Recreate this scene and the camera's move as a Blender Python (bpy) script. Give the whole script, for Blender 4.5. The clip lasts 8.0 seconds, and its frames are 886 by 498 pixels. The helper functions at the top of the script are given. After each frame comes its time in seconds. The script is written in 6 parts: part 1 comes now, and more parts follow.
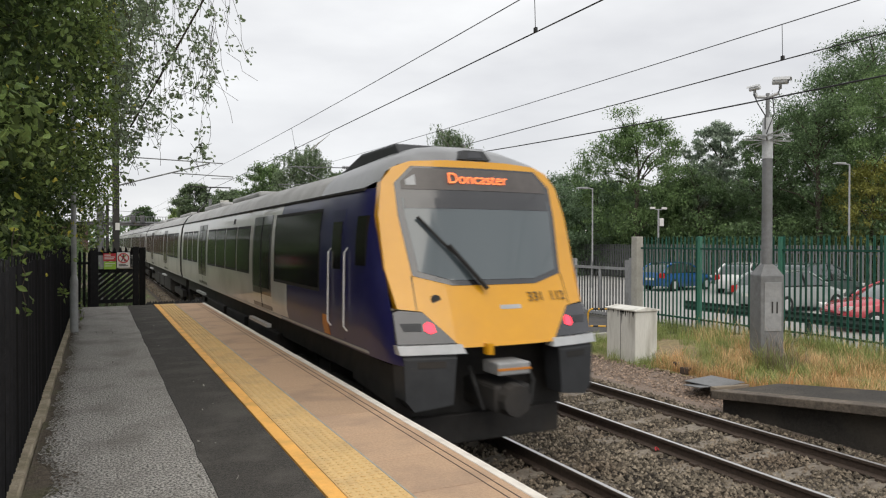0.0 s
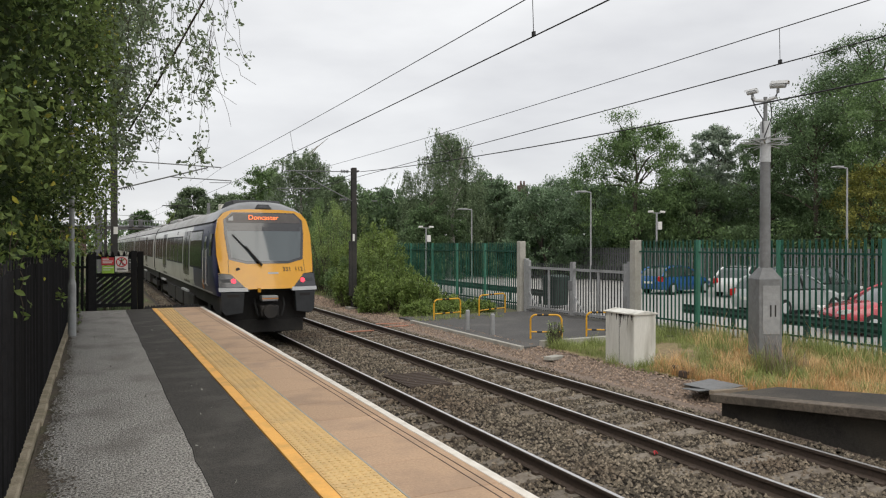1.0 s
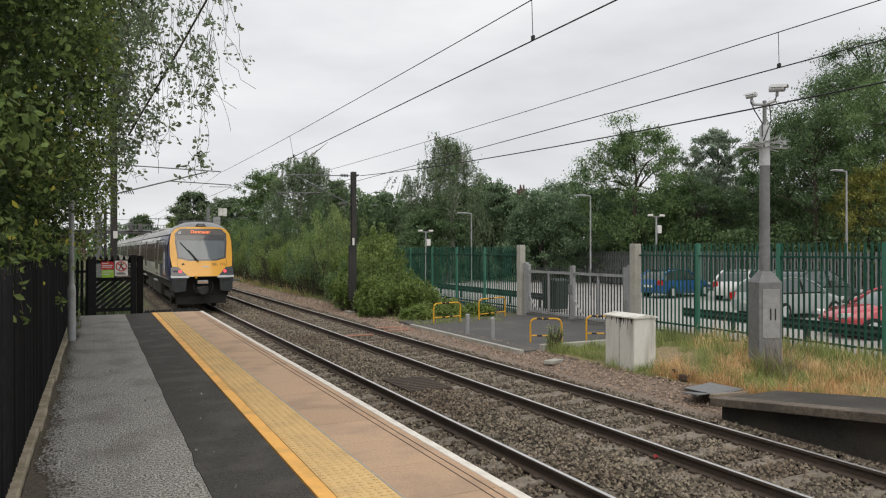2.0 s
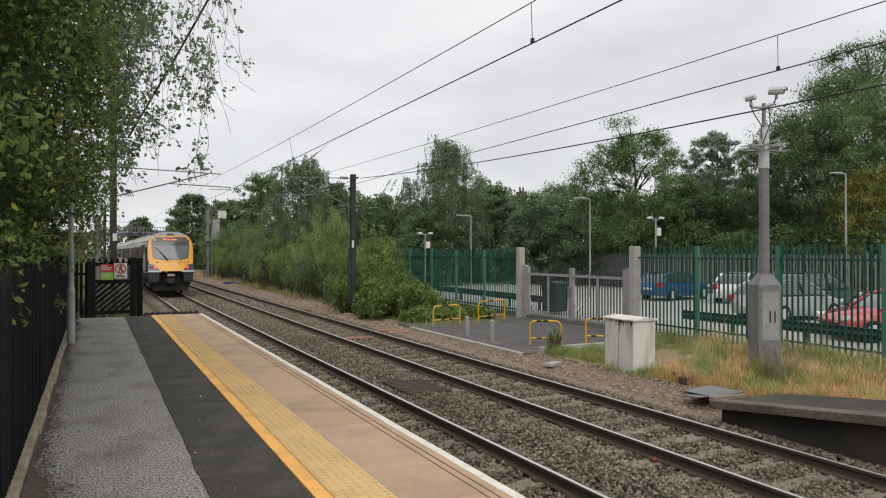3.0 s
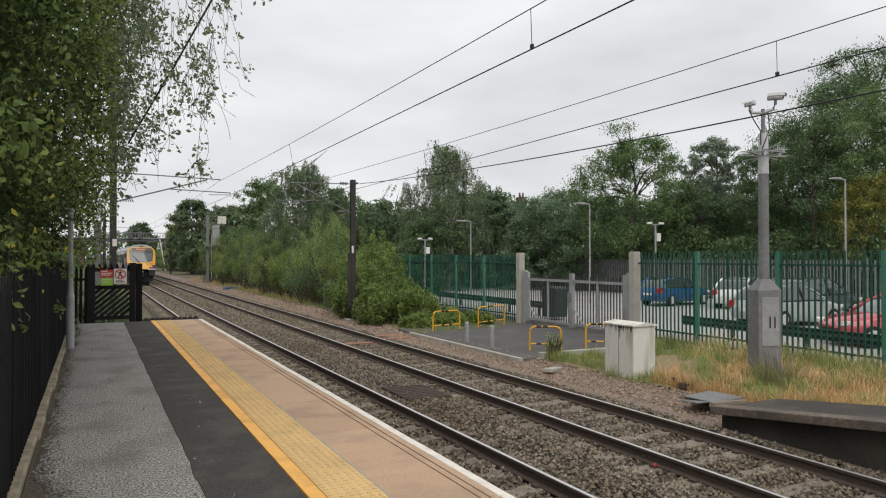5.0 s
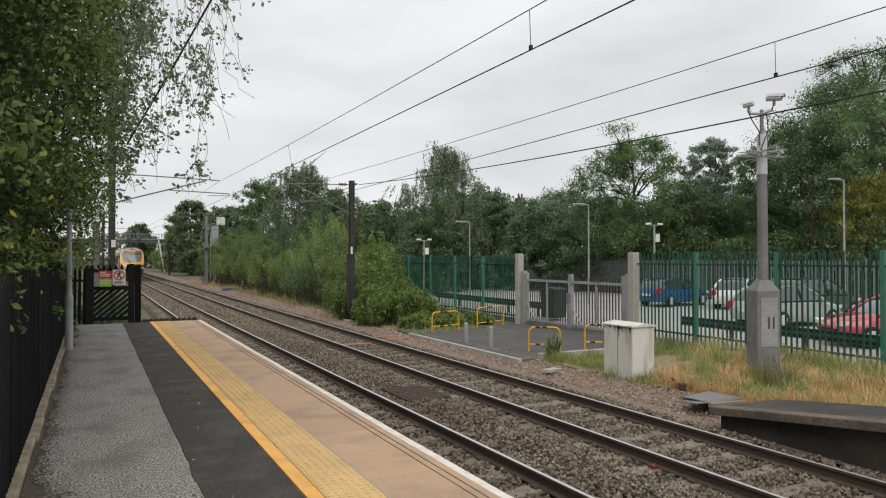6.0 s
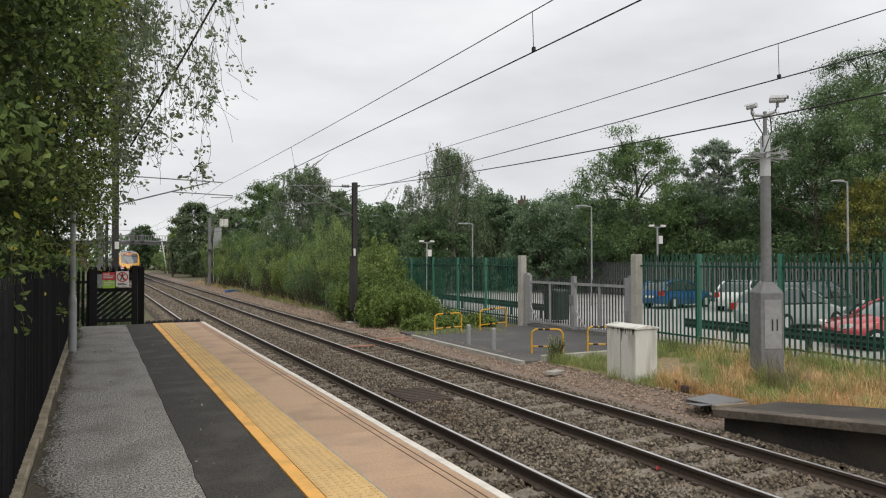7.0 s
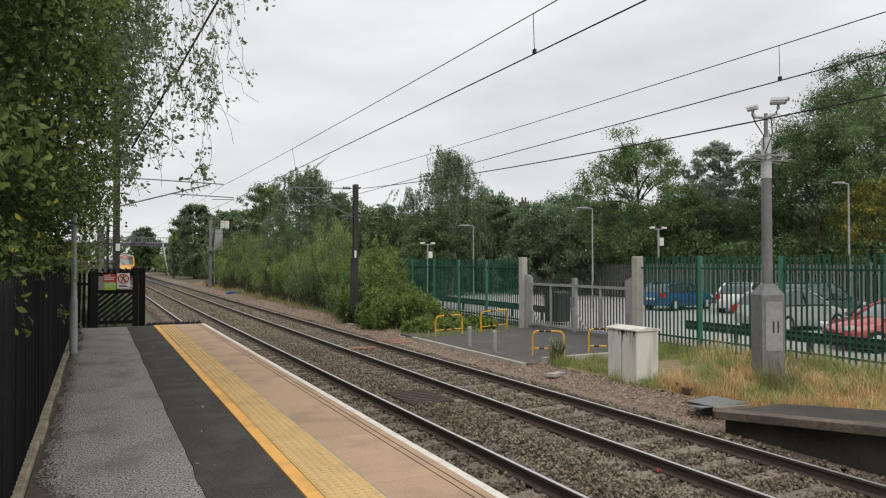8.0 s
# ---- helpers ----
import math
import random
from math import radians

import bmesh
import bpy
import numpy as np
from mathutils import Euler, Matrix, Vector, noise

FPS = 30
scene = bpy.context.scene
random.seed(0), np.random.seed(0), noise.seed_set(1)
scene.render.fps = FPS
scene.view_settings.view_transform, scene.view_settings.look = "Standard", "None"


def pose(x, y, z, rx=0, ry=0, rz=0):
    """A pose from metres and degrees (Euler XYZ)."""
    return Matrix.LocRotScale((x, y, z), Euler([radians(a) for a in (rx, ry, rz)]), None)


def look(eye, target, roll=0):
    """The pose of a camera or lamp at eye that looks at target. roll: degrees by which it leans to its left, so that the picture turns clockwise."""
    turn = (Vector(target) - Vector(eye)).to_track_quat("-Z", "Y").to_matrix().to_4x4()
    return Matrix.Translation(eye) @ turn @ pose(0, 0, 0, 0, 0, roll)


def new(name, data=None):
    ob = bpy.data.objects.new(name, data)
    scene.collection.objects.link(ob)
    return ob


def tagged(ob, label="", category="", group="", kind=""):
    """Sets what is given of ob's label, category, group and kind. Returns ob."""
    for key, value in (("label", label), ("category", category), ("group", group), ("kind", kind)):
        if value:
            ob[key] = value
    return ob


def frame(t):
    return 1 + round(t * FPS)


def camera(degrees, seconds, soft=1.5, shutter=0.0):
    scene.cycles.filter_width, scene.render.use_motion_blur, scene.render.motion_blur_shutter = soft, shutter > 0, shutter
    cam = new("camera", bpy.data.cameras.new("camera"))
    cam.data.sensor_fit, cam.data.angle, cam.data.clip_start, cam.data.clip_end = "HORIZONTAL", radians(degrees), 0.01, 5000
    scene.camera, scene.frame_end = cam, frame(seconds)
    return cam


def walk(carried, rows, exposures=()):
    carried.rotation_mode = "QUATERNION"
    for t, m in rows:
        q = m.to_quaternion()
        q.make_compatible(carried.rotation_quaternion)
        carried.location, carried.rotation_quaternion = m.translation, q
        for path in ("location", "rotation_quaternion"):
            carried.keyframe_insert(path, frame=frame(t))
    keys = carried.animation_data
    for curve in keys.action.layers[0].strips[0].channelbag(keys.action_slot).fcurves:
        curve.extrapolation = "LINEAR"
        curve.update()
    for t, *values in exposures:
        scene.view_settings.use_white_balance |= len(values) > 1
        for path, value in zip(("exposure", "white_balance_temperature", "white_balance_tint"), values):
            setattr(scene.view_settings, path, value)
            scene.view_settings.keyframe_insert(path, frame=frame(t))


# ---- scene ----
# Metres: x across the line, y along it, z up from the platform surface; rail heads lie 0.915 below.
EYE = (0.0, 0.0, 1.687)
cam = camera(64.0, 8.0, soft=1.15, shutter=0.2)


def aim(yaw, pitch, roll):
    """The camera's turn: yaw to the right of the line, pitch up, roll, in degrees."""
    y, p = radians(yaw), radians(pitch)
    way = Vector((math.sin(y) * math.cos(p), math.cos(y) * math.cos(p), math.sin(p)))
    return look(EYE, Vector(EYE) + way * 10, roll)


PATH = [
    (0.0, 26.036, -0.623, 0.05), (0.5, 26.098, -0.508, 0.05), (1.0, 26.159, -0.324, 0.0),
    (1.5, 26.170, -0.163, -0.05), (3.0, 26.219, 0.190, -0.06), (3.5, 26.231, 0.233, -0.07),
    (4.0, 26.155, 0.416, -0.07), (4.5, 26.182, 0.561, -0.07), (6.0, 26.320, 0.695, -0.10),
    (6.5, 26.231, 0.771, -0.10), (7.0, 26.092, 0.845, -0.08), (7.5, 26.020, 0.917, -0.07), (8.0, 26.024, 0.997, -0.07),
]
walk(cam, [(t, aim(a, b, c)) for t, a, b, c in PATH], exposures=[(0.0, 0.30), (0.8, 0.26), (1.6, 0.18), (8.0, 0.18)])

# ---- light: an overcast day ----
world = bpy.data.worlds.new("overcast_sky")
scene.world = world
world.use_nodes = True
wn, wl = world.node_tree.nodes, world.node_tree.links
wn.clear()
w_out = wn.new("ShaderNodeOutputWorld")
w_sky = wn.new("ShaderNodeTexSky")
w_sky.sky_type, w_sky.sun_disc = "NISHITA", False
w_sky.sun_elevation, w_sky.sun_rotation = radians(48), radians(200)
w_skybg = wn.new("ShaderNodeBackground")
w_skybg.inputs["Strength"].default_value = 0.08
wl.new(w_sky.outputs[0], w_skybg.inputs["Color"])
w_tc = wn.new("ShaderNodeTexCoord")
w_map = wn.new("ShaderNodeMapping")
w_map.inputs["Scale"].default_value = (1.0, 1.0, 3.2)
wl.new(w_tc.outputs["Generated"], w_map.inputs["Vector"])
w_n = wn.new("ShaderNodeTexNoise")
w_n.inputs["Scale"].default_value, w_n.inputs["Detail"].default_value = 2.6, 5.0
w_n.inputs["Roughness"].default_value = 0.5
wl.new(w_map.outputs[0], w_n.inputs["Vector"])
w_ramp = wn.new("ShaderNodeValToRGB")
w_ramp.color_ramp.elements[0].position, w_ramp.color_ramp.elements[0].color = 0.30, (0.60, 0.605, 0.625, 1)
w_ramp.color_ramp.elements[1].position, w_ramp.color_ramp.elements[1].color = 0.72, (0.835, 0.84, 0.845, 1)
wl.new(w_n.outputs[0], w_ramp.inputs[0])
w_cloud = wn.new("ShaderNodeBackground")
w_cloud.inputs["Strength"].default_value = 1.04
wl.new(w_ramp.outputs[0], w_cloud.inputs["Color"])
w_mix = wn.new("ShaderNodeMixShader")
w_mix.inputs[0].default_value = 0.93
wl.new(w_skybg.outputs[0], w_mix.inputs[1])
wl.new(w_cloud.outputs[0], w_mix.inputs[2])
wl.new(w_mix.outputs[0], w_out.inputs[0])

sun = new("sun", bpy.data.lights.new("sun", "SUN"))
sun.data.energy, sun.data.angle, sun.data.color = 1.5, radians(60), (1.0, 0.94, 0.84)
sun.matrix_world = look((-6, -14, 22), (0, 0, 0))


# ---- materials ----
def mat(name, a, b=None, scale=6.0, rough=0.7, bump=0.0, bump_scale=None, metal=0.0, stain=None, stain_scale=0.6,
        stain_amount=0.5, island=0.0, objvar=0.0, coat=0.0, spec=0.5, translucent=0.0, stretch=(1, 1, 1), hard=0.17):
    """Base colour a..b by fine grain, larger stains over it, and relief. Sizes are per metre."""
    m = bpy.data.materials.new(name)
    m.use_nodes = True
    n, l = m.node_tree.nodes, m.node_tree.links
    p = n["Principled BSDF"]
    b = b or tuple(c * 0.8 for c in a)
    tc = n.new("ShaderNodeTexCoord")
    mp = n.new("ShaderNodeMapping")
    mp.inputs["Scale"].default_value = stretch
    if objvar:      # pieces of one surface share one pattern
        l.new(n.new("ShaderNodeNewGeometry").outputs["Position"], mp.inputs["Vector"])
    else:
        l.new(tc.outputs["Object"], mp.inputs["Vector"])
    g = n.new("ShaderNodeTexNoise")
    g.inputs["Scale"].default_value, g.inputs["Detail"].default_value, g.inputs["Roughness"].default_value = scale, 6.0, 0.65
    l.new(mp.outputs[0], g.inputs["Vector"])
    r = n.new("ShaderNodeValToRGB")
    r.color_ramp.elements[0].position, r.color_ramp.elements[1].position = 0.5 - hard, 0.5 + hard
    r.color_ramp.elements[0].color, r.color_ramp.elements[1].color = (*b, 1), (*a, 1)
    l.new(g.outputs[0], r.inputs[0])
    colour = r.outputs[0]
    if stain:
        s = n.new("ShaderNodeTexNoise")
        s.inputs["Scale"].default_value, s.inputs["Detail"].default_value = stain_scale, 4.0
        l.new(mp.outputs[0], s.inputs["Vector"])
        sr = n.new("ShaderNodeValToRGB")
        sr.color_ramp.elements[0].position, sr.color_ramp.elements[1].position = 0.48, 0.68
        sr.color_ramp.elements[0].color, sr.color_ramp.elements[1].color = (0, 0, 0, 1), (stain_amount,) * 3 + (1,)
        l.new(s.outputs[0], sr.inputs[0])
        mx = n.new("ShaderNodeMixRGB")
        l.new(sr.outputs[0], mx.inputs[0])
        l.new(colour, mx.inputs[1])
        mx.inputs[2].default_value = (*stain, 1)
        colour = mx.outputs[0]
    for amount, source in ((island, "island"), (objvar, "object")):
        if not amount:
            continue
        info = n.new("ShaderNodeNewGeometry" if source == "island" else "ShaderNodeObjectInfo")
        rnd = info.outputs["Random Per Island" if source == "island" else "Random"]
        mr = n.new("ShaderNodeMapRange")
        mr.inputs["To Min"].default_value, mr.inputs["To Max"].default_value = 1 - amount, 1 + amount
        l.new(rnd, mr.inputs["Value"])
        hsv = n.new("ShaderNodeHueSaturation")
        l.new(mr.outputs[0], hsv.inputs["Value"])
        l.new(colour, hsv.inputs["Color"])
        colour = hsv.outputs[0]
    l.new(colour, p.inputs["Base Color"])
    p.inputs["Roughness"].default_value, p.inputs["Metallic"].default_value = rough, metal
    p.inputs["Coat Weight"].default_value = coat
    p.inputs["Specular IOR Level"].default_value = spec
    if bump:
        bn = n.new("ShaderNodeTexNoise")
        bn.inputs["Scale"].default_value, bn.inputs["Detail"].default_value = bump_scale or scale * 2, 5.0
        l.new(mp.outputs[0], bn.inputs["Vector"])
        bp = n.new("ShaderNodeBump")
        bp.inputs["Strength"].default_value, bp.inputs["Distance"].default_value = min(1.0, bump * 10), 0.02
        l.new(bn.outputs[0], bp.inputs["Height"])
        l.new(bp.outputs[0], p.inputs["Normal"])
    if translucent:
        tr = n.new("ShaderNodeBsdfTranslucent")
        l.new(colour, tr.inputs["Color"])
        ms = n.new("ShaderNodeMixShader")
        ms.inputs[0].default_value = translucent
        l.new(p.outputs[0], ms.inputs[1])
        l.new(tr.outputs[0], ms.inputs[2])
        l.new(ms.outputs[0], n["Material Output"].inputs[0])
    return m


def glass(name, tint, rough=0.03):
    m = bpy.data.materials.new(name)
    m.use_nodes = True
    p = m.node_tree.nodes["Principled BSDF"]
    p.inputs["Base Color"].default_value = (*tint, 1)
    p.inputs["Roughness"].default_value, p.inputs["Specular IOR Level"].default_value = rough, 0.8
    p.inputs["Coat Weight"].default_value = 0.5
    return m


def glow(name, colour, strength):
    m = bpy.data.materials.new(name)
    m.use_nodes = True
    p = m.node_tree.nodes["Principled BSDF"]
    p.inputs["Base Color"].default_value = (*colour, 1)
    p.inputs["Emission Color"].default_value, p.inputs["Emission Strength"].default_value = (*colour, 1), strength
    return m


M_ASPHALT_OLD = mat("old_asphalt", (0.56, 0.535, 0.495), (0.075, 0.072, 0.067), 58, 0.9, 0.12, 100, stain=(0.15, 0.138, 0.122), stain_scale=1.7, stain_amount=0.62, stretch=(1, 0.7, 1), hard=0.10)
M_ASPHALT_NEW = mat("new_asphalt", (0.088, 0.080, 0.070), (0.026, 0.024, 0.022), 75, 0.9, 0.08, 110, stain=(0.125, 0.115, 0.10), stain_scale=2.0, stain_amount=0.55, hard=0.12)
M_YELLOW_LINE = mat("yellow_line_paint", (0.96, 0.52, 0.13), (0.90, 0.46, 0.11), 25, 0.7, 0.03, 80, stain=(0.45, 0.27, 0.09), stain_scale=3, stain_amount=0.5)
M_TACTILE = mat("buff_tactile_concrete", (0.75, 0.53, 0.25), (0.64, 0.44, 0.20), 30, 0.85, 0.03, 90, stain=(0.46, 0.33, 0.19), stain_scale=2.6, stain_amount=0.4, objvar=0.035)
M_PINK = mat("pink_concrete_flag", (0.60, 0.41, 0.27), (0.46, 0.31, 0.205), 45, 0.85, 0.05, 110, stain=(0.33, 0.235, 0.175), stain_scale=1.7, stain_amount=0.6, objvar=0.06)
M_WHITE_LINE = mat("white_edge_paint", (0.86, 0.82, 0.75), (0.76, 0.71, 0.64), 20, 0.75, 0.03, 70, stain=(0.48, 0.43, 0.37), stain_scale=5, stain_amount=0.6)
M_JOINT = mat("dark_joint", (0.16, 0.11, 0.085), (0.10, 0.075, 0.06), 30, 0.95)
M_CONCRETE = mat("weathered_concrete", (0.36, 0.34, 0.30), (0.27, 0.255, 0.225), 12, 0.9, 0.05, 60, stain=(0.14, 0.13, 0.11), stain_scale=1.5, stain_amount=0.7)
M_CONCRETE_PALE = mat("pale_concrete", (0.44, 0.425, 0.38), (0.36, 0.345, 0.31), 15, 0.9, 0.04, 60, stain=(0.28, 0.27, 0.23), stain_scale=2.2, stain_amount=0.6)
M_VERGE = mat("straw_litter", (0.36, 0.27, 0.15), (0.15, 0.115, 0.065), 9, 0.95, 0.1, 30, stain=(0.20, 0.20, 0.075), stain_scale=0.7, stain_amount=0.8)
M_BOARD_PALE = mat("weathered_timber", (0.30, 0.25, 0.19), (0.20, 0.165, 0.125), 14, 0.9, 0.05, 40, stretch=(0.3, 3, 3))
M_RAMP = mat("dark_worn_asphalt", (0.060, 0.054, 0.047), (0.030, 0.027, 0.024), 30, 0.95, 0.06, 60, stain=(0.11, 0.095, 0.075), stain_scale=1.0, stain_amount=0.5)
M_COPING = mat("dark_stone_coping", (0.20, 0.165, 0.13), (0.085, 0.07, 0.056), 12, 0.95, 0.06, 40, stain=(0.07, 0.06, 0.05), stain_scale=1.2, stain_amount=0.7)
M_BARRIER_GREEN = mat("dark_green_barrier", (0.022, 0.05, 0.038), (0.016, 0.036, 0.028), 6, 0.6)
M_MOULD = mat("leaf_mould", (0.13, 0.105, 0.078), (0.06, 0.048, 0.036), 25, 0.95, 0.08, 60, stain=(0.09, 0.095, 0.04), stain_scale=2.5, stain_amount=0.6)
M_KERB = mat("mossy_kerb", (0.42, 0.36, 0.26), (0.28, 0.235, 0.17), 18, 0.95, 0.06, 50, stain=(0.13, 0.12, 0.06), stain_scale=3, stain_amount=0.8)
M_SLEEPER = mat("concrete_sleeper", (0.27, 0.235, 0.19), (0.13, 0.11, 0.09), 14, 0.95, 0.05, 50, stain=(0.13, 0.10, 0.075), stain_scale=3, stain_amount=0.6, objvar=0.15)
M_BALLAST = mat("ballast_stone", (0.27, 0.228, 0.172), (0.085, 0.07, 0.052), 18, 0.95, 0.1, 40, stain=(0.13, 0.09, 0.062), stain_scale=0.7, stain_amount=0.6, island=0.75)
# bed colour is kept near black to paint the shade between loose stones
M_BALLAST_BED_SHADED = mat("ballast_bed", (0.09, 0.074, 0.06), (0.022, 0.018, 0.015), 22, 0.95, 0.1, 24, stain=(0.10, 0.07, 0.05), stain_scale=0.8, stain_amount=0.5)
M_CESS = mat("pinkish_ballast", (0.39, 0.295, 0.225), (0.21, 0.155, 0.12), 35, 0.95, 0.1, 40, island=0.5)
M_CESS_BED = mat("pinkish_gravel_bed", (0.27, 0.21, 0.17), (0.13, 0.10, 0.08), 24, 0.95, 0.1, 24)
M_RAIL = mat("rusty_rail", (0.085, 0.060, 0.045), (0.05, 0.037, 0.03), 20, 0.85, 0.03, 60)
M_RAILHEAD = mat("polished_rail_head", (0.80, 0.79, 0.78), (0.66, 0.65, 0.64), 30, 0.42, metal=0.85)
M_SOIL = mat("soil_and_litter", (0.16, 0.135, 0.085), (0.08, 0.07, 0.045), 5, 0.98, 0.1, 20, stain=(0.085, 0.11, 0.04), stain_scale=0.35, stain_amount=0.9)
M_TARMAC = mat("car_park_tarmac", (0.40, 0.395, 0.38), (0.31, 0.305, 0.295), 40, 0.9, 0.03, 80, stain=(0.26, 0.255, 0.25), stain_scale=0.25, stain_amount=0.6)
M_TARMAC_DARK = mat("dark_tarmac_pad", (0.095, 0.092, 0.09), (0.065, 0.063, 0.062), 40, 0.9, 0.04, 90, stain=(0.13, 0.125, 0.115), stain_scale=0.8, stain_amount=0.6)
M_BLACK_FENCE = mat("black_fence_paint", (0.012, 0.012, 0.013), (0.006, 0.006, 0.007), 12, 0.55, spec=0.2, objvar=0.8)
M_GREEN_FENCE = mat("green_fence_paint", (0.012, 0.086, 0.058), (0.009, 0.062, 0.043), 8, 0.5, spec=0.4, objvar=0.3, stain=(0.03, 0.10, 0.07), stain_scale=1.5, stain_amount=0.5)
M_GREEN_POST = mat("green_post_paint", (0.045, 0.19, 0.13), (0.035, 0.155, 0.105), 8, 0.5, stain=(0.09, 0.18, 0.13), stain_scale=2, stain_amount=0.6)
M_GALV = mat("galvanised_steel", (0.56, 0.57, 0.58), (0.46, 0.47, 0.48), 14, 0.55, metal=0.15, stain=(0.36, 0.355, 0.35), stain_scale=1.5, stain_amount=0.5)
M_GALV_POST = mat("spotted_galvanised_steel", (0.45, 0.46, 0.46), (0.35, 0.36, 0.36), 9, 0.6, metal=0.15, stain=(0.25, 0.25, 0.24), stain_scale=4, stain_amount=0.5)
M_GALV_MID = mat("dull_galvanised_steel", (0.36, 0.365, 0.37), (0.28, 0.285, 0.29), 10, 0.65, 0.02, 40, metal=0.15, stain=(0.18, 0.178, 0.17), stain_scale=1.3, stain_amount=0.6)
M_GATE_PALE = mat("tarnished_gate_pale", (0.060, 0.066, 0.066), (0.040, 0.044, 0.044), 10, 0.6, metal=0.2, objvar=0.25)
M_GALV_DARK = mat("weathered_galvanised_steel", (0.23, 0.235, 0.24), (0.17, 0.172, 0.175), 10, 0.7, 0.02, 40, metal=0.2, stain=(0.12, 0.12, 0.115), stain_scale=1.1, stain_amount=0.6)
M_MAST = mat("dark_mast_steel", (0.035, 0.033, 0.032), (0.022, 0.021, 0.02), 8, 0.75, stain=(0.06, 0.05, 0.042), stain_scale=1, stain_amount=0.6)
M_WIRE = mat("wire", (0.05, 0.05, 0.052), (0.035, 0.035, 0.036), 10, 0.6, metal=0.4)
M_INSULATOR = mat("brown_insulator", (0.05, 0.04, 0.038), (0.035, 0.03, 0.03), 10, 0.35)
M_CABINET = mat("dirty_white_cabinet", (0.72, 0.71, 0.66), (0.63, 0.62, 0.57), 10, 0.75, 0.02, 40, stain=(0.33, 0.31, 0.26), stain_scale=1.6, stain_amount=0.6, stretch=(2.5, 2.5, 0.5))
M_CAMERA = mat("off_white_housing", (0.62, 0.63, 0.64), (0.55, 0.56, 0.57), 8, 0.5, stain=(0.40, 0.40, 0.39), stain_scale=3, stain_amount=0.5)
M_GRIME = mat("black_grime", (0.05, 0.047, 0.04), (0.03, 0.03, 0.025), 20, 0.95)
M_HOOP = mat("yellow_hoop_paint", (0.75, 0.40, 0.025), (0.66, 0.34, 0.02), 10, 0.5, stain=(0.30, 0.17, 0.03), stain_scale=6, stain_amount=0.35)
M_HOOP_BLACK = mat("black_band", (0.02, 0.02, 0.02), (0.014, 0.014, 0.014), 10, 0.6)
M_RED_SIGN = mat("red_sign", (0.55, 0.035, 0.045), (0.47, 0.03, 0.038), 6, 0.45)
M_LIME_SIGN = mat("lime_sign", (0.34, 0.58, 0.06), (0.29, 0.50, 0.05), 6, 0.45)
M_WHITE_SIGN = mat("white_sign", (0.74, 0.72, 0.70), (0.68, 0.66, 0.64), 6, 0.45)
M_BLACK_SIGN = mat("black_sign_ink", (0.02, 0.02, 0.02), (0.015, 0.015, 0.015), 6, 0.5)
M_BRICK = mat("dark_brick", (0.125, 0.075, 0.062), (0.085, 0.055, 0.047), 9, 0.9, stain=(0.08, 0.06, 0.05), stain_scale=0.6, stain_amount=0.6)
M_BRIDGE = mat("bridge_steel_and_stone", (0.11, 0.11, 0.115), (0.075, 0.075, 0.08), 2, 0.85, stain=(0.15, 0.13, 0.12), stain_scale=0.5, stain_amount=0.6)
M_RAILING = mat("grey_bridge_railing", (0.26, 0.27, 0.28), (0.20, 0.21, 0.22), 4, 0.7)
M_ROOF = mat("slate_roof", (0.07, 0.065, 0.068), (0.05, 0.047, 0.05), 6, 0.8)
M_BARK = mat("bark", (0.10, 0.08, 0.06), (0.05, 0.042, 0.034), 9, 0.95, 0.1, 20, stretch=(1, 1, 0.3))
M_BIRCH_BARK = mat("birch_bark", (0.42, 0.40, 0.36), (0.16, 0.145, 0.13), 5, 0.9, 0.05, 20, stretch=(0.6, 0.6, 2.5))


def leafmat(name, a, b, island=0.4):
    return mat(name, a, b, 0.8, 0.55, island=island, translucent=0.46, spec=0.3)


M_LEAF_NEAR = leafmat("glossy_roadside_leaf", (0.27, 0.34, 0.105), (0.105, 0.17, 0.055), 0.7)
# darker copy of the near leaf: shade inside the crown put into colour
M_LEAF_NEAR_SHADED = leafmat("shaded_inner_leaf", (0.105, 0.15, 0.055), (0.055, 0.088, 0.034), 0.5)
M_LEAF_FRINGE = leafmat("greyish_rowan_leaf", (0.33, 0.40, 0.26), (0.22, 0.285, 0.17), 0.4)
M_LEAF_YELLOW = leafmat("yellowing_leaf", (0.5239, 0.4433, 0.0706), (0.2835, 0.324, 0.0607), 0.4)
M_LEAF_DARK = leafmat("dark_tree_leaf", (0.165, 0.24, 0.115), (0.105, 0.165, 0.077), 0.55)
M_LEAF_SOFT = leafmat("soft_green_leaf", (0.23, 0.315, 0.19), (0.15, 0.225, 0.13), 0.45)
M_LEAF_MID = leafmat("mid_green_leaf", (0.21, 0.30, 0.125), (0.125, 0.20, 0.08), 0.5)
M_LEAF_BIRCH = leafmat("birch_leaf", (0.22, 0.28, 0.165), (0.14, 0.195, 0.105), 0.45)
M_LEAF_GREY = leafmat("grey_green_aspen_leaf", (0.38, 0.44, 0.35), (0.26, 0.33, 0.25), 0.4)
M_LEAF_OLIVE = leafmat("olive_yellow_leaf", (0.30, 0.29, 0.075), (0.17, 0.185, 0.052), 0.4)
M_LEAF_BUSH = leafmat("buddleia_leaf", (0.33, 0.41, 0.15), (0.175, 0.255, 0.085), 0.5)
M_LEAF_BRAMBLE = leafmat("bramble_leaf", (0.27, 0.35, 0.10), (0.135, 0.20, 0.058), 0.5)
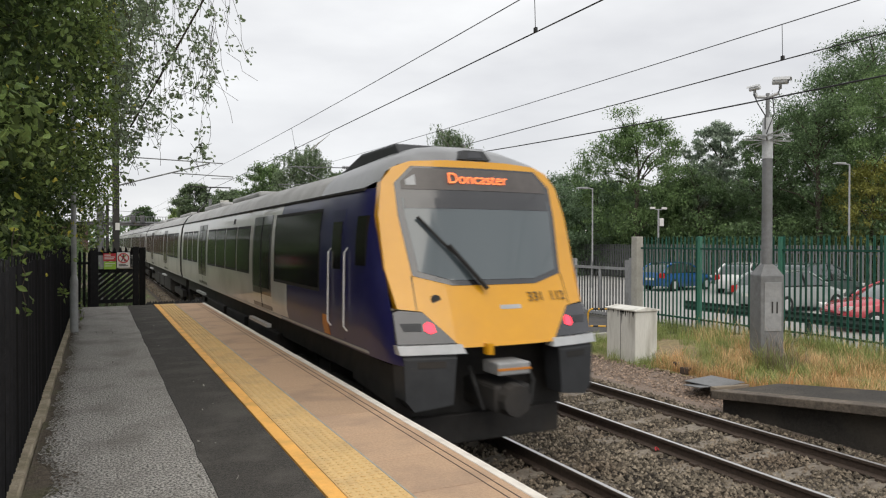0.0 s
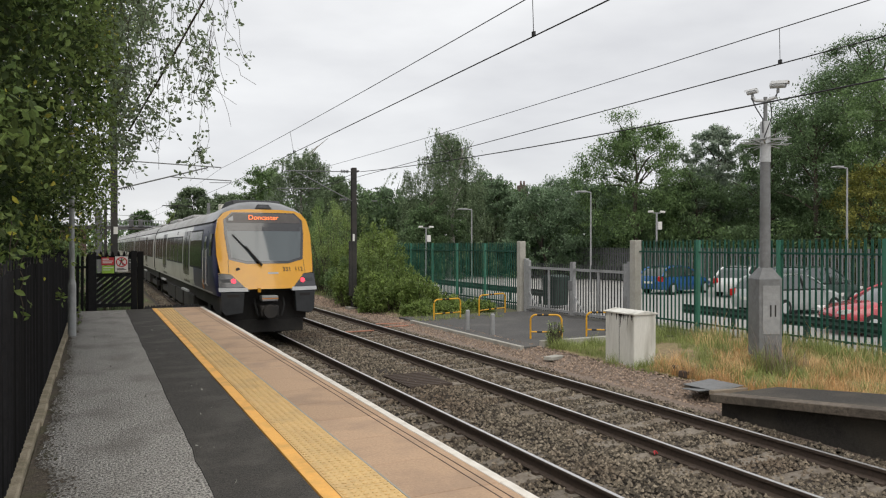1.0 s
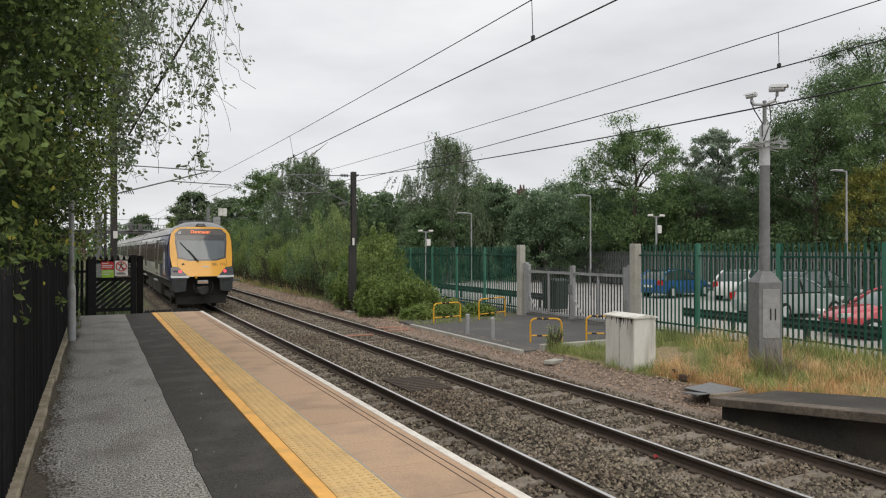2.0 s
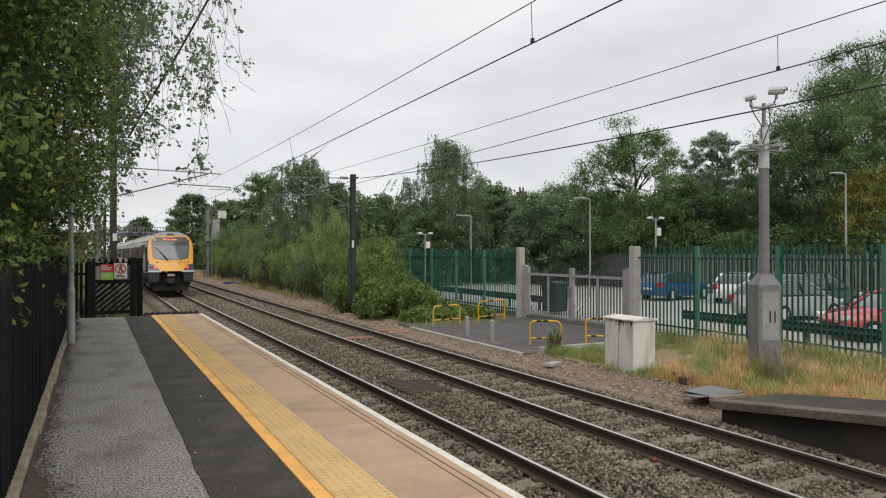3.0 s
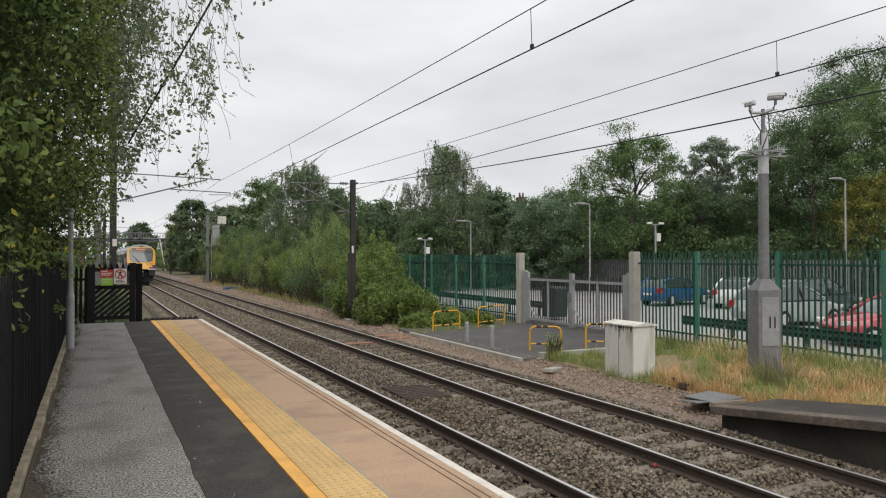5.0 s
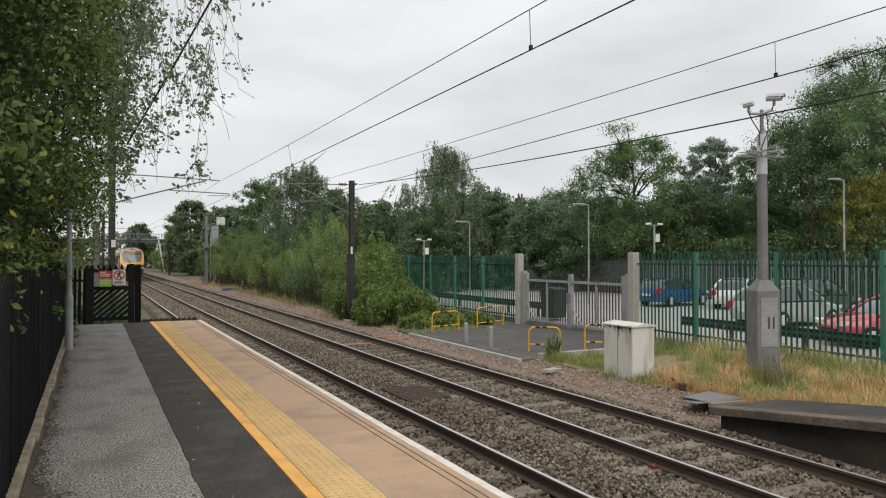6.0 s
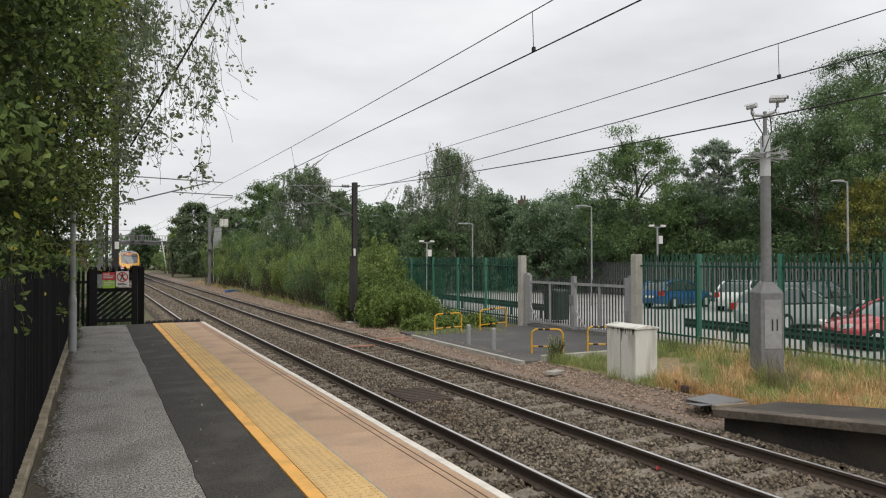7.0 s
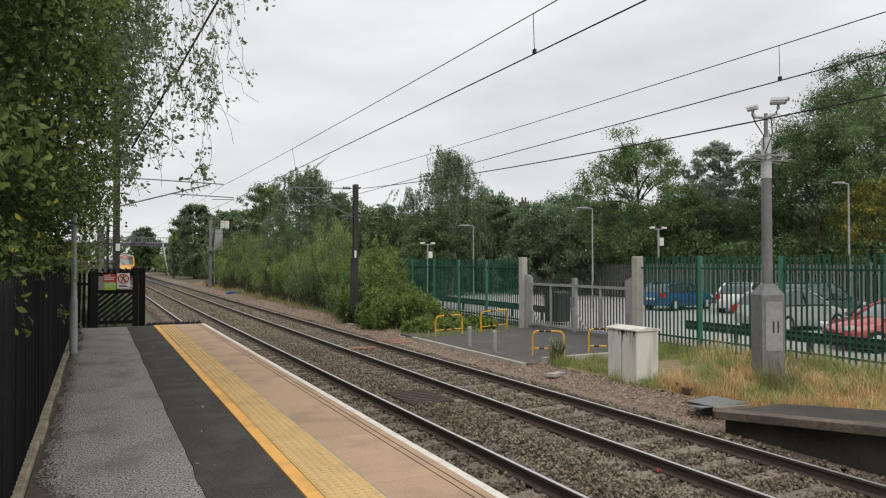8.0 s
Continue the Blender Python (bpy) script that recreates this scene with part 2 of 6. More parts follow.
M_GRASS_DRY = mat("dry_grass", (0.74, 0.52, 0.28), (0.58, 0.39, 0.19), 1.0, 0.8, island=0.35, translucent=0.25)
M_STALK = mat("grey_brown_stalk", (0.30, 0.235, 0.18), (0.17, 0.13, 0.10), 1.0, 0.85, island=0.4)
M_GRASS_TAWNY = mat("tawny_grass", (0.66, 0.38, 0.17), (0.46, 0.25, 0.10), 1.0, 0.8, island=0.4, translucent=0.25)
M_GRASS_GREEN = mat("green_grass", (0.34, 0.385, 0.135), (0.20, 0.25, 0.08), 1.0, 0.8, island=0.35, translucent=0.25)


# ---- mesh helpers ----
class Geo:
    """Collects faces for one mesh."""

    def __init__(self):
        self.v, self.f = [], []

    def face(self, pts):
        i = len(self.v)
        self.v += [tuple(p) for p in pts]
        self.f.append(tuple(range(i, i + len(pts))))

    def box(self, x0, x1, y0, y1, z0, z1):
        i = len(self.v)
        self.v += [(x, y, z) for z in (z0, z1) for y in (y0, y1) for x in (x0, x1)]
        self.f += [tuple(i + k for k in q) for q in ((0, 2, 3, 1), (4, 5, 7, 6), (0, 1, 5, 4), (2, 6, 7, 3), (0, 4, 6, 2), (1, 3, 7, 5))]
        return self

    def tube(self, a, b, r0, r1=None, n=8, caps=True):
        a, b = Vector(a), Vector(b)
        r1 = r0 if r1 is None else r1
        w = (b - a).normalized()
        u = w.cross(Vector((0, 0, 1)) if abs(w.z) < 0.9 else Vector((1, 0, 0))).normalized()
        s = w.cross(u)
        i = len(self.v)
        for c, r in ((a, r0), (b, r1)):
            self.v += [tuple(c + (u * math.cos(2 * math.pi * k / n) + s * math.sin(2 * math.pi * k / n)) * r) for k in range(n)]
        self.f += [(i + k, i + (k + 1) % n, i + n + (k + 1) % n, i + n + k) for k in range(n)]
        if caps:
            self.f += [tuple(i + k for k in reversed(range(n))), tuple(i + n + k for k in range(n))]
        return self

    def path(self, pts, r, n=8):
        """One continuous round bar through the points."""
        pts = [Vector(q) for q in pts]
        i = len(self.v)
        for k, c in enumerate(pts):
            w = (pts[min(k + 1, len(pts) - 1)] - pts[max(k - 1, 0)]).normalized()
            u = w.cross(Vector((0.31, 0.0, 0.95)) if abs(w.z) < 0.9 else Vector((1, 0, 0))).normalized()
            s = w.cross(u)
            self.v += [tuple(c + (u * math.cos(2 * math.pi * j / n) + s * math.sin(2 * math.pi * j / n)) * r) for j in range(n)]
        m = len(pts)
        self.f += [(i + k * n + j, i + k * n + (j + 1) % n, i + (k + 1) * n + (j + 1) % n, i + (k + 1) * n + j) for k in range(m - 1) for j in range(n)]
        self.f += [tuple(i + j for j in reversed(range(n))), tuple(i + (m - 1) * n + j for j in range(n))]
        return self

    def prism(self, pts, axis, lo, hi):
        """A flat outline of (a, b) pairs drawn out along axis: x -> (y, z), y -> (x, z), z -> (x, y)."""
        n = len(pts)
        at = {"x": lambda p, d: (d, p[0], p[1]), "y": lambda p, d: (p[0], d, p[1]), "z": lambda p, d: (p[0], p[1], d)}[axis]
        i = len(self.v)
        self.v += [at(p, lo) for p in pts] + [at(p, hi) for p in pts]
        self.f += [(i + k, i + (k + 1) % n, i + n + (k + 1) % n, i + n + k) for k in range(n)]
        self.f += [tuple(i + k for k in reversed(range(n))), tuple(i + n + k for k in range(n))]
        return self

    def mesh(self, name, material, bevel=0.0, smooth=False):
        me = bpy.data.meshes.new(name)
        me.from_pydata(self.v, [], self.f)
        bm = bmesh.new()
        bm.from_mesh(me)
        if len(bm.verts) < 6000:
            bmesh.ops.remove_doubles(bm, verts=bm.verts, dist=0.0004)
        bmesh.ops.recalc_face_normals(bm, faces=bm.faces)
        if bevel:
            edges = [e for e in bm.edges if e.is_manifold and e.calc_face_angle(0) > 0.5]
            bmesh.ops.bevel(bm, geom=edges, offset=bevel, segments=2, affect="EDGES", profile=0.5)
        if smooth:
            for f in bm.faces:
                f.smooth = True
            for e in bm.edges:
                e.smooth = e.calc_face_angle(0) < 0.7 if e.is_manifold else False
        bm.to_mesh(me)
        bm.free()
        me.materials.append(material)
        return me


def part(name, geo, material, parent=None, label="", bevel=0.0, smooth=False, at=None):
    """One mesh object, under a thing or a part when parent is given."""
    me = geo if isinstance(geo, bpy.types.Mesh) else geo.mesh(name, material, bevel, smooth)
    ob = new(name, me)
    if parent:
        ob.parent = parent
    if at:
        ob.matrix_basis = at
    return tagged(ob, label)


def thing(name, label, category, at=None, group=""):
    """An Empty at the base of a thing, which carries its parts."""
    ob = new(name)
    ob.empty_display_size = 0.2
    if at:
        ob.matrix_basis = at
    return tagged(ob, label, category, group)


def setting(name, geo, material, label="", bevel=0.0, smooth=False, kind="structure"):
    ob = part(name, geo, material, None, label, bevel, smooth)
    return tagged(ob, kind=kind)


def raw(name, verts, faces, material, smooth=False):
    """A mesh from arrays, for large counts."""
    me = bpy.data.meshes.new(name)
    verts, faces = np.asarray(verts, np.float32), np.asarray(faces, np.int32)
    k = faces.shape[1]
    me.vertices.add(len(verts))
    me.vertices.foreach_set("co", verts.ravel())
    me.loops.add(faces.size)
    me.loops.foreach_set("vertex_index", faces.ravel())
    me.polygons.add(len(faces))
    me.polygons.foreach_set("loop_start", np.arange(0, faces.size, k, dtype=np.int32))
    me.polygons.foreach_set("use_smooth", np.full(len(faces), smooth))
    me.update(calc_edges=True)
    me.materials.append(material)
    return me


def unit(rng, n):
    v = rng.normal(size=(n, 3))
    return v / np.linalg.norm(v, axis=1)[:, None]


def leaf_mesh(name, pts, rng, size, material, droop=0.35, slim=0.5, up=0.75, fine=False, far=False):
    """Pointed, folded leaves, one at each point; fine ones have six corners, others four, far ones three."""
    n = len(pts)
    d = unit(rng, n)
    d[:, 2] -= droop
    d /= np.linalg.norm(d, axis=1)[:, None]
    nrm = unit(rng, n)
    nrm[:, 2] += up
    s = np.cross(d, nrm)
    s /= np.linalg.norm(s, axis=1)[:, None] + 1e-9
    nrm = np.cross(s, d)
    ln = (size * rng.uniform(0.6, 1.35, n))[:, None]
    wd = ln * slim * 0.5
    fold = nrm * wd * 0.35
    if far:
        v = np.stack([pts + s * wd, pts + d * ln, pts - s * wd], 1).reshape(-1, 3)
        return raw(name, v, np.arange(n * 3).reshape(-1, 3), material)
    if not fine:
        v = np.stack([pts, pts + d * ln * 0.5 + s * wd - fold, pts + d * ln, pts + d * ln * 0.5 - s * wd - fold], 1).reshape(-1, 3)
        return raw(name, v, np.arange(n * 4).reshape(-1, 4), material)
    v = np.stack([pts, pts + d * ln * 0.38 + s * wd - fold, pts + d * ln * 0.72 + s * wd * 0.75 - fold, pts + d * ln,
                  pts + d * ln * 0.72 - s * wd * 0.75 - fold, pts + d * ln * 0.38 - s * wd - fold], 1).reshape(-1, 3)
    b = np.arange(n)[:, None] * 6
    f = np.concatenate([b + [0, 1, 2, 3], b + [0, 3, 4, 5]], 1).reshape(-1, 4)
    return raw(name, v, f, material)
# ---- the ground, the line and the platform ----
RAIL = -0.915
E_X = 2.66          # platform edge
XA0, XA1 = 3.353, 4.859   # rails of the near track
XB0, XB1 = 6.70, 8.206    # rails of the far track
CX_NEAR, CX_FAR = 4.106, 7.453
Y_END = 20.3        # end of the platform


def ground_height(x, y):
    """Formation, cess and the rising verge."""
    if x < 9.0:
        return -1.13
    if x < 10.4:
        return -1.13 + (x - 9.0) * 0.1
    if y > 15.2 or x > 15.6:
        return -0.99
    return -0.99 + min(0.2, (x - 10.4) * 0.04) * min(1.0, max(0.0, (15.2 - y) / 2.0))


def build_ground():
    xs = [-900, -300, -80, -20, -6, -0.6] + [E_X - 0.2, 3.0, 6.0, 9.0] + [9.5, 10, 10.4, 11, 12, 13.5, 15.4, 18, 24, 40, 80, 200, 900]
    ys = [-600, -200, -60, -20, -5, 0, 5, 10, 15, 20, 25, 30, 40, 60, 90, 150, 300, 900, 2500]
    g = Geo()
    for x in xs:
        for y in ys:
            z = ground_height(x, y) - 0.02
            if x < -0.5:
                z = -0.45
            g.v.append((x, y, z))
    n = len(ys)
    g.f = [(i * n + j, (i + 1) * n + j, (i + 1) * n + j + 1, i * n + j + 1) for i in range(len(xs) - 1) for j in range(n - 1)]
    setting("ground", g, M_SOIL, "rough soil with litter and weeds")


build_ground()


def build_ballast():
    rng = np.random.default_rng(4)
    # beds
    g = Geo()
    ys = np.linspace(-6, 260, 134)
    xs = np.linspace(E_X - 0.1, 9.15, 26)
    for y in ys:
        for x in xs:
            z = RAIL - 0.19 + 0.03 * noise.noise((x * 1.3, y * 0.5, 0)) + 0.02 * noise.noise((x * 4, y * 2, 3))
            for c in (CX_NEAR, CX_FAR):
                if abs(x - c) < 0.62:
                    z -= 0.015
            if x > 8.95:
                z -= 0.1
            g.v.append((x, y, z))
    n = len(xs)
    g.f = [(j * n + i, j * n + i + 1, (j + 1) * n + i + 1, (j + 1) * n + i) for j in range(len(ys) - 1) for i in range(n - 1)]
    setting("ballast_bed", g, M_BALLAST_BED_SHADED, "crushed stone ballast bed, coloured dark for shaded gaps", smooth=True)
    g = Geo()
    xs = np.linspace(8.9, 10.6, 8)
    for y in ys:
        for x in xs:
            g.v.append((x, y, ground_height(x, y) + 0.03 * noise.noise((x * 2, y, 1)) + 0.012 + (0.04 if x < 9.2 else 0) - (0.06 if x > 10.5 else 0)))
    n = len(xs)
    g.f = [(j * n + i, j * n + i + 1, (j + 1) * n + i + 1, (j + 1) * n + i) for j in range(len(ys) - 1) for i in range(n - 1)]
    setting("cess", g, M_CESS_BED, "pinkish gravel strip beside the far track", smooth=True)

    # loose stones, denser near the platform
    def stones(name, label, count, x0, x1, z_of, material, lo, hi, ymin=2.0, ymax=34, bias=1.6):
        y = ymin + (ymax - ymin) * rng.random(count) ** bias
        x = rng.uniform(x0, x1, count)
        keep = np.ones(count, bool)
        for r in (XA0, XA1, XB0, XB1):
            keep &= np.abs(x - r) > 0.06
        for c in (CX_NEAR, CX_FAR):        # sleepers stay bare for the most part
            on = np.abs((y % 0.68) - 0.34) < 0.115
            inner, near_end = np.abs(x - c) < 0.68, (x < c - 0.82) & (x > c - 1.22)
            cover = np.where(inner, 0.34 if c == CX_NEAR else 0.42, np.where(near_end, 0.22 if c == CX_NEAR else 0.7, 1.0))
            keep &= ~(on & (rng.random(count) > cover))
        keep &= ~((np.abs(x - 5.85) < 0.48) & (np.abs(y - 13.1) < 0.72) & (rng.random(count) > 0.1))
        x, y = x[keep], y[keep]
        k = len(x)
        z = z_of(x, y) + rng.uniform(-0.022, 0.026, k)
        r = rng.uniform(lo, hi, k)
        base = np.array([(1, 0, -0.25), (0, 1, -0.25), (-1, 0, -0.25), (0, -1, -0.25), (0.1, 0.1, 0.75)], float)
        v = base[None] * (1 + rng.uniform(-0.35, 0.35, (k, 5, 1)))
        a = rng.uniform(0, 6.28, k)
        c, s = np.cos(a)[:, None], np.sin(a)[:, None]
        v = np.stack([v[..., 0] * c - v[..., 1] * s, v[..., 0] * s + v[..., 1] * c, v[..., 2] + 0.5 * v[..., 0] * rng.uniform(-1, 1, (k, 1))], -1)
        v = v * r[:, None, None] + np.stack([x, y, z], -1)[:, None]
        t = np.array([(0, 1, 4), (1, 2, 4), (2, 3, 4), (3, 0, 4)])
        f = (np.arange(k)[:, None, None] * 5 + t[None]).reshape(-1, 3)
        ob = new(name, raw(name, v.reshape(-1, 3), f, material))
        tagged(ob, label, "gravel", kind="stuff")

    def flat(x, y):
        """Stone level: a heap between the tracks, uneven elsewhere."""
        heap = 0.05 * np.exp(-((x - 5.78) / 0.42) ** 2) + 0.04 * np.exp(-((x - 8.9) / 0.3) ** 2)
        return RAIL - 0.176 + heap + 0.012 * np.sin(y * 2.3 + x * 3.1)

    stones("ballast_stones", "angular grey brown crushed stones between the rails", 100000, E_X + 0.05, 8.95, flat, M_BALLAST, 0.016, 0.036)
    stones("cess_stones", "pinkish crushed stones beside the far track", 20000, 8.9, 10.45,
           lambda x, y: np.array([ground_height(a, 20) for a in x]) + 0.025, M_CESS, 0.016, 0.036)
    stones("far_ballast_stones", "crushed stones of the ballast further along the line", 26000, E_X + 0.05, 8.95, flat, M_BALLAST, 0.03, 0.06, 28, 90, 1.4)
    stones("far_cess_stones", "pinkish stones of the gravel strip further along the line", 7000, 8.9, 10.45,
           lambda x, y: np.array([ground_height(a, 20) for a in x]) + 0.025, M_CESS, 0.03, 0.055, 28, 90, 1.4)


build_ballast()


def rail_profile():
    h = [(0.036, 0.0), (0.036, -0.03), (0.009, -0.045), (0.009, -0.125), (0.07, -0.145), (0.07, -0.158)]
    return [(x, z) for x, z in h] + [(-x, z) for x, z in reversed(h)]


def build_track(name, cx, rails, label):
    track = thing(name, label, "railway track", pose(0, 0, 0))
    tagged(track, kind="structure")
    for x in rails:
        rail = part("rail", Geo().prism([(x + a, RAIL + b) for a, b in rail_profile()], "y", -6, 300), M_RAIL, track, "rust brown running rail")
        part("rail_head", Geo().box(x - 0.024, x + 0.024, -6, 300, RAIL - 0.001, RAIL + 0.003), M_RAILHEAD, rail, "polished steel running surface")
    g = Geo()
    z = RAIL - 0.158
    g.prism([(-1.25, z - 0.05), (1.25, z - 0.05), (1.25, z - 0.005), (0.95, z), (0.5, z), (0.42, z - 0.02), (-0.42, z - 0.02), (-0.5, z), (-0.95, z), (-1.25, z - 0.005)], "y", -0.125, 0.125)
    sleeper = g.mesh("sleeper", M_SLEEPER, 0.008)
    clip = Geo()
    for s in (-0.7525, 0.7525):
        for d in (-0.11, 0.11):
            clip.box(s + d - 0.03, s + d + 0.03, -0.05, 0.05, z, z + 0.035)
    clip_me = clip.mesh("rail_clip", M_RAIL, 0.005)
    for k in range(130):
        y = -2.72 + 0.68 * k + 0.34
        sl = part("sleeper", sleeper, None, track, at=pose(cx, y, random.uniform(-0.006, 0.004), 0, 0, random.uniform(-0.6, 0.6)))
        if k < 60:
            part("rail_clips", clip_me, None, sl)


build_track("track_near", CX_NEAR, (XA0, XA1), "straight track with polished rails on concrete sleepers")
build_track("track_far", CX_FAR, (XB0, XB1), "second straight track with dull rails on concrete sleepers")

# strips of the platform surface, laid side by side
Y0 = -4.0
setting("platform_base", Geo().box(-0.62, E_X - 0.12, Y0, Y_END, -1.3, -0.045), M_CONCRETE, "platform of concrete with a brick face")
setting("platform_wall", Geo().box(E_X - 0.12, E_X - 0.06, Y0, Y_END, -1.3, -0.10), M_BRICK, "sooty platform face")


def strip(x_left, x_right, z0, z1, step=0.4):
    """A long slab between two edge functions of y."""
    g = Geo()
    ys = np.arange(Y0, Y_END + 0.001, step)
    for y in ys:
        a, b = x_left(y), x_right(y)
        g.v += [(a, y, z0), (b, y, z0), (b, y, z1), (a, y, z1)]
    for j in range(len(ys) - 1):
        i = j * 4
        g.f += [(i + k, i + (k + 1) % 4, i + 4 + (k + 1) % 4, i + 4 + k) for k in range(4)]
    g.f += [(0, 1, 2, 3), tuple(len(g.v) - 4 + k for k in (3, 2, 1, 0))]
    return g


def wave(y):
    return 0.715 + 0.02 * noise.noise((y * 0.8, 0, 0)) + 0.015 * noise.noise((y * 3, 5, 0))


setting("walkway_old", strip(lambda y: -0.45, lambda y: wave(y) - 0.002, -0.05, 0.0, 0.2), M_ASPHALT_OLD, "worn pale grey asphalt walkway")
setting("walkway_new", strip(lambda y: wave(y) + 0.002, lambda y: 1.345, -0.05, 0.004, 0.2), M_ASPHALT_NEW, "newer dark asphalt strip")
setting("yellow_line", Geo().box(1.36, 1.47, Y0, Y_END, -0.05, 0.006), M_YELLOW_LINE, "worn yellow safety line on the platform")

kerb = thing("platform_kerb", "mossy concrete edging under the black fence", "kerb")
tagged(kerb, kind="structure")
kerb_me = Geo().box(-0.07, 0.07, 0, 0.905, -0.2, 0.06).mesh("kerb_stone", M_KERB, 0.015)
for k in range(26):
    part("kerb_stone", kerb_me, None, kerb, at=pose(-0.52 + random.uniform(-0.012, 0.012), -3.5 + k * 0.92, random.uniform(-0.01, 0.01), 0, 0, random.uniform(-0.5, 0.5)))

g = Geo()
ys = np.arange(1.5, 19.5, 0.03)
for y in ys:
    g.v += [(-0.45, y, 0.001), (-0.43 + 0.30 * max(0, noise.noise((y * 0.8, 3, 0))) + 0.10 * abs(noise.noise((y * 2.9, 8, 0))) + random.uniform(0, 0.03), y, 0.003)]
g.f = [(2 * j, 2 * j + 1, 2 * j + 3, 2 * j + 2) for j in range(len(ys) - 1)]
for k in range(4500):
    y = 1.5 + 18 * random.random()
    x = -0.42 + 0.30 * max(0, noise.noise((y * 0.8, 3, 0))) + abs(random.gauss(0, 0.085))
    r = random.uniform(0.004, 0.014)
    a = random.uniform(0, 6.28)
    n = len(g.v)
    g.v += [(x + r * math.cos(a + q) * random.uniform(0.6, 1.3), y + r * math.sin(a + q) * random.uniform(0.8, 1.6), 0.0035 + 0.004 * random.random()) for q in (0, 1.5, 3.1, 4.6)]
    g.f.append((n, n + 1, n + 2, n + 3))
setting("leaf_mould_edge", g, M_MOULD, "dark leaf mould gathered along the kerb")

# tactile tiles, flags and white coping, piece by piece
paving = thing("platform_paving", "buff tactile tiles, pink flags and white edge coping", "paving")
tagged(paving, kind="structure")
tg = Geo()
tg.box(0.004, 0.392, 0.003, 0.397, -0.045, 0.0)
for i in range(6):
    for j in range(6):
        x, y = 0.036 + i * 0.0655, 0.036 + j * 0.0655
        tg.prism([(x + 0.022 * math.cos(a), y + 0.022 * math.sin(a)) for a in [q * math.pi / 3 for q in range(6)]], "z", 0.0, 0.006)
tile_me = tg.mesh("tactile_tile", M_TACTILE)
flag_me = Geo().box(0.003, 0.688, 0.003, 0.757, -0.05, 0.0).mesh("paving_flag", M_PINK, 0.004)
cope = Geo().box(0.0, 0.08, 0.003, 0.757, -0.09, 0.0).mesh("coping_edge", M_WHITE_LINE, 0.008)
groove = Geo().box(0, 0.007, 0, 0.76, -0.01, 0.0012).mesh("groove", M_JOINT)
for k in range(61):
    y = Y_END - 0.4 * (k + 1)
    part("tactile_tile", tile_me, None, paving, at=pose(1.478, y, 0.002 + random.uniform(-0.0015, 0.0015)))
for k in range(32):
    y = Y_END - 0.76 * (k + 1)
    fl = part("paving_flag", flag_me, None, paving, at=pose(1.886, y, random.uniform(-0.001, 0.002)))
    part("coping_edge", cope, None, paving, at=pose(2.578 + random.uniform(-0.003, 0.003), y, random.uniform(0.002, 0.005)))
    for dx in (0.54, 0.61):
        part("groove", groove, None, fl, at=pose(dx, 0, 0.003))
setting("pale_joint", Geo().box(1.872, 1.886, Y0, Y_END, -0.04, 0.004), M_CONCRETE_PALE, "pale mortar joint beside the tactile tiles")
setting("edge_face", Geo().box(E_X - 0.11, E_X - 0.005, Y0, Y_END, -0.19, -0.09), M_CONCRETE, "concrete coping overhang")
setting("end_mat", Geo().box(1.0, 2.55, Y_END + 0.02, Y_END + 0.45, -0.30, -0.03), M_BLACK_FENCE, "black anti trespass edge")
teeth = thing("anti_trespass_teeth", "row of black rubber teeth across the platform end", "trespass guard", pose(0, Y_END + 0.12, -0.03))
tooth = Geo()
tooth.v = [(-0.07, -0.07, 0), (0.07, -0.07, 0), (0.07, 0.07, 0), (-0.07, 0.07, 0), (0, 0, 0.11)]
tooth.f = [(0, 1, 4), (1, 2, 4), (2, 3, 4), (3, 0, 4), (3, 2, 1, 0)]
tooth_me = tooth.mesh("tooth", M_BLACK_FENCE)
for j in range(2):
    for k in range(10):
        part("tooth", tooth_me, None, teeth, at=pose(1.22 + k * 0.14 + j * 0.07, j * 0.16, 0))


# ---- the opposite platform's ramp, pad, car park ----
g = Geo()
g.prism([(-5, -1.2), (8.25, -1.2), (8.25, -0.71), (6.9, -0.545), (5.5, -0.385), (3.0, -0.12), (1.0, 0.0), (-5, 0.0)], "x", 9.05, 10.35)
setting("opposite_platform", g, M_RAMP, "ramped end of the opposite platform, dark asphalt")
g = Geo()
g.prism([(-5, -0.12), (1.0, -0.12), (3.0, -0.24), (5.5, -0.505), (6.9, -0.665), (8.3, -0.83), (8.3, -0.70), (6.9, -0.54), (5.5, -0.38), (3.0, -0.11), (1.0, 0.01), (-5, 0.01)], "x", 8.84, 9.13)
setting("opposite_coping", g, M_COPING, "weathered dark stone coping of the opposite platform", 0.012)
setting("tarmac_pad", Geo().box(9.95, 15.6, 15.5, 23.9, -1.2, -0.945), M_TARMAC_DARK, "dark tarmac pad before the steel gates")
setting("pad_kerb", Geo().box(9.82, 9.945, 15.5, 22.6, -1.2, -0.925), M_CONCRETE_PALE, "pale concrete kerb of the pad", 0.01)
setting("pad_kerb_side", Geo().box(10.4, 13.8, 15.32, 15.49, -1.2, -0.80), M_CONCRETE_PALE, "pale concrete upstand beside the pad", 0.01)
setting("car_park", Geo().box(15.8, 33.0, -20, 56, -1.2, -0.82), M_TARMAC, "pale tarmac car park")


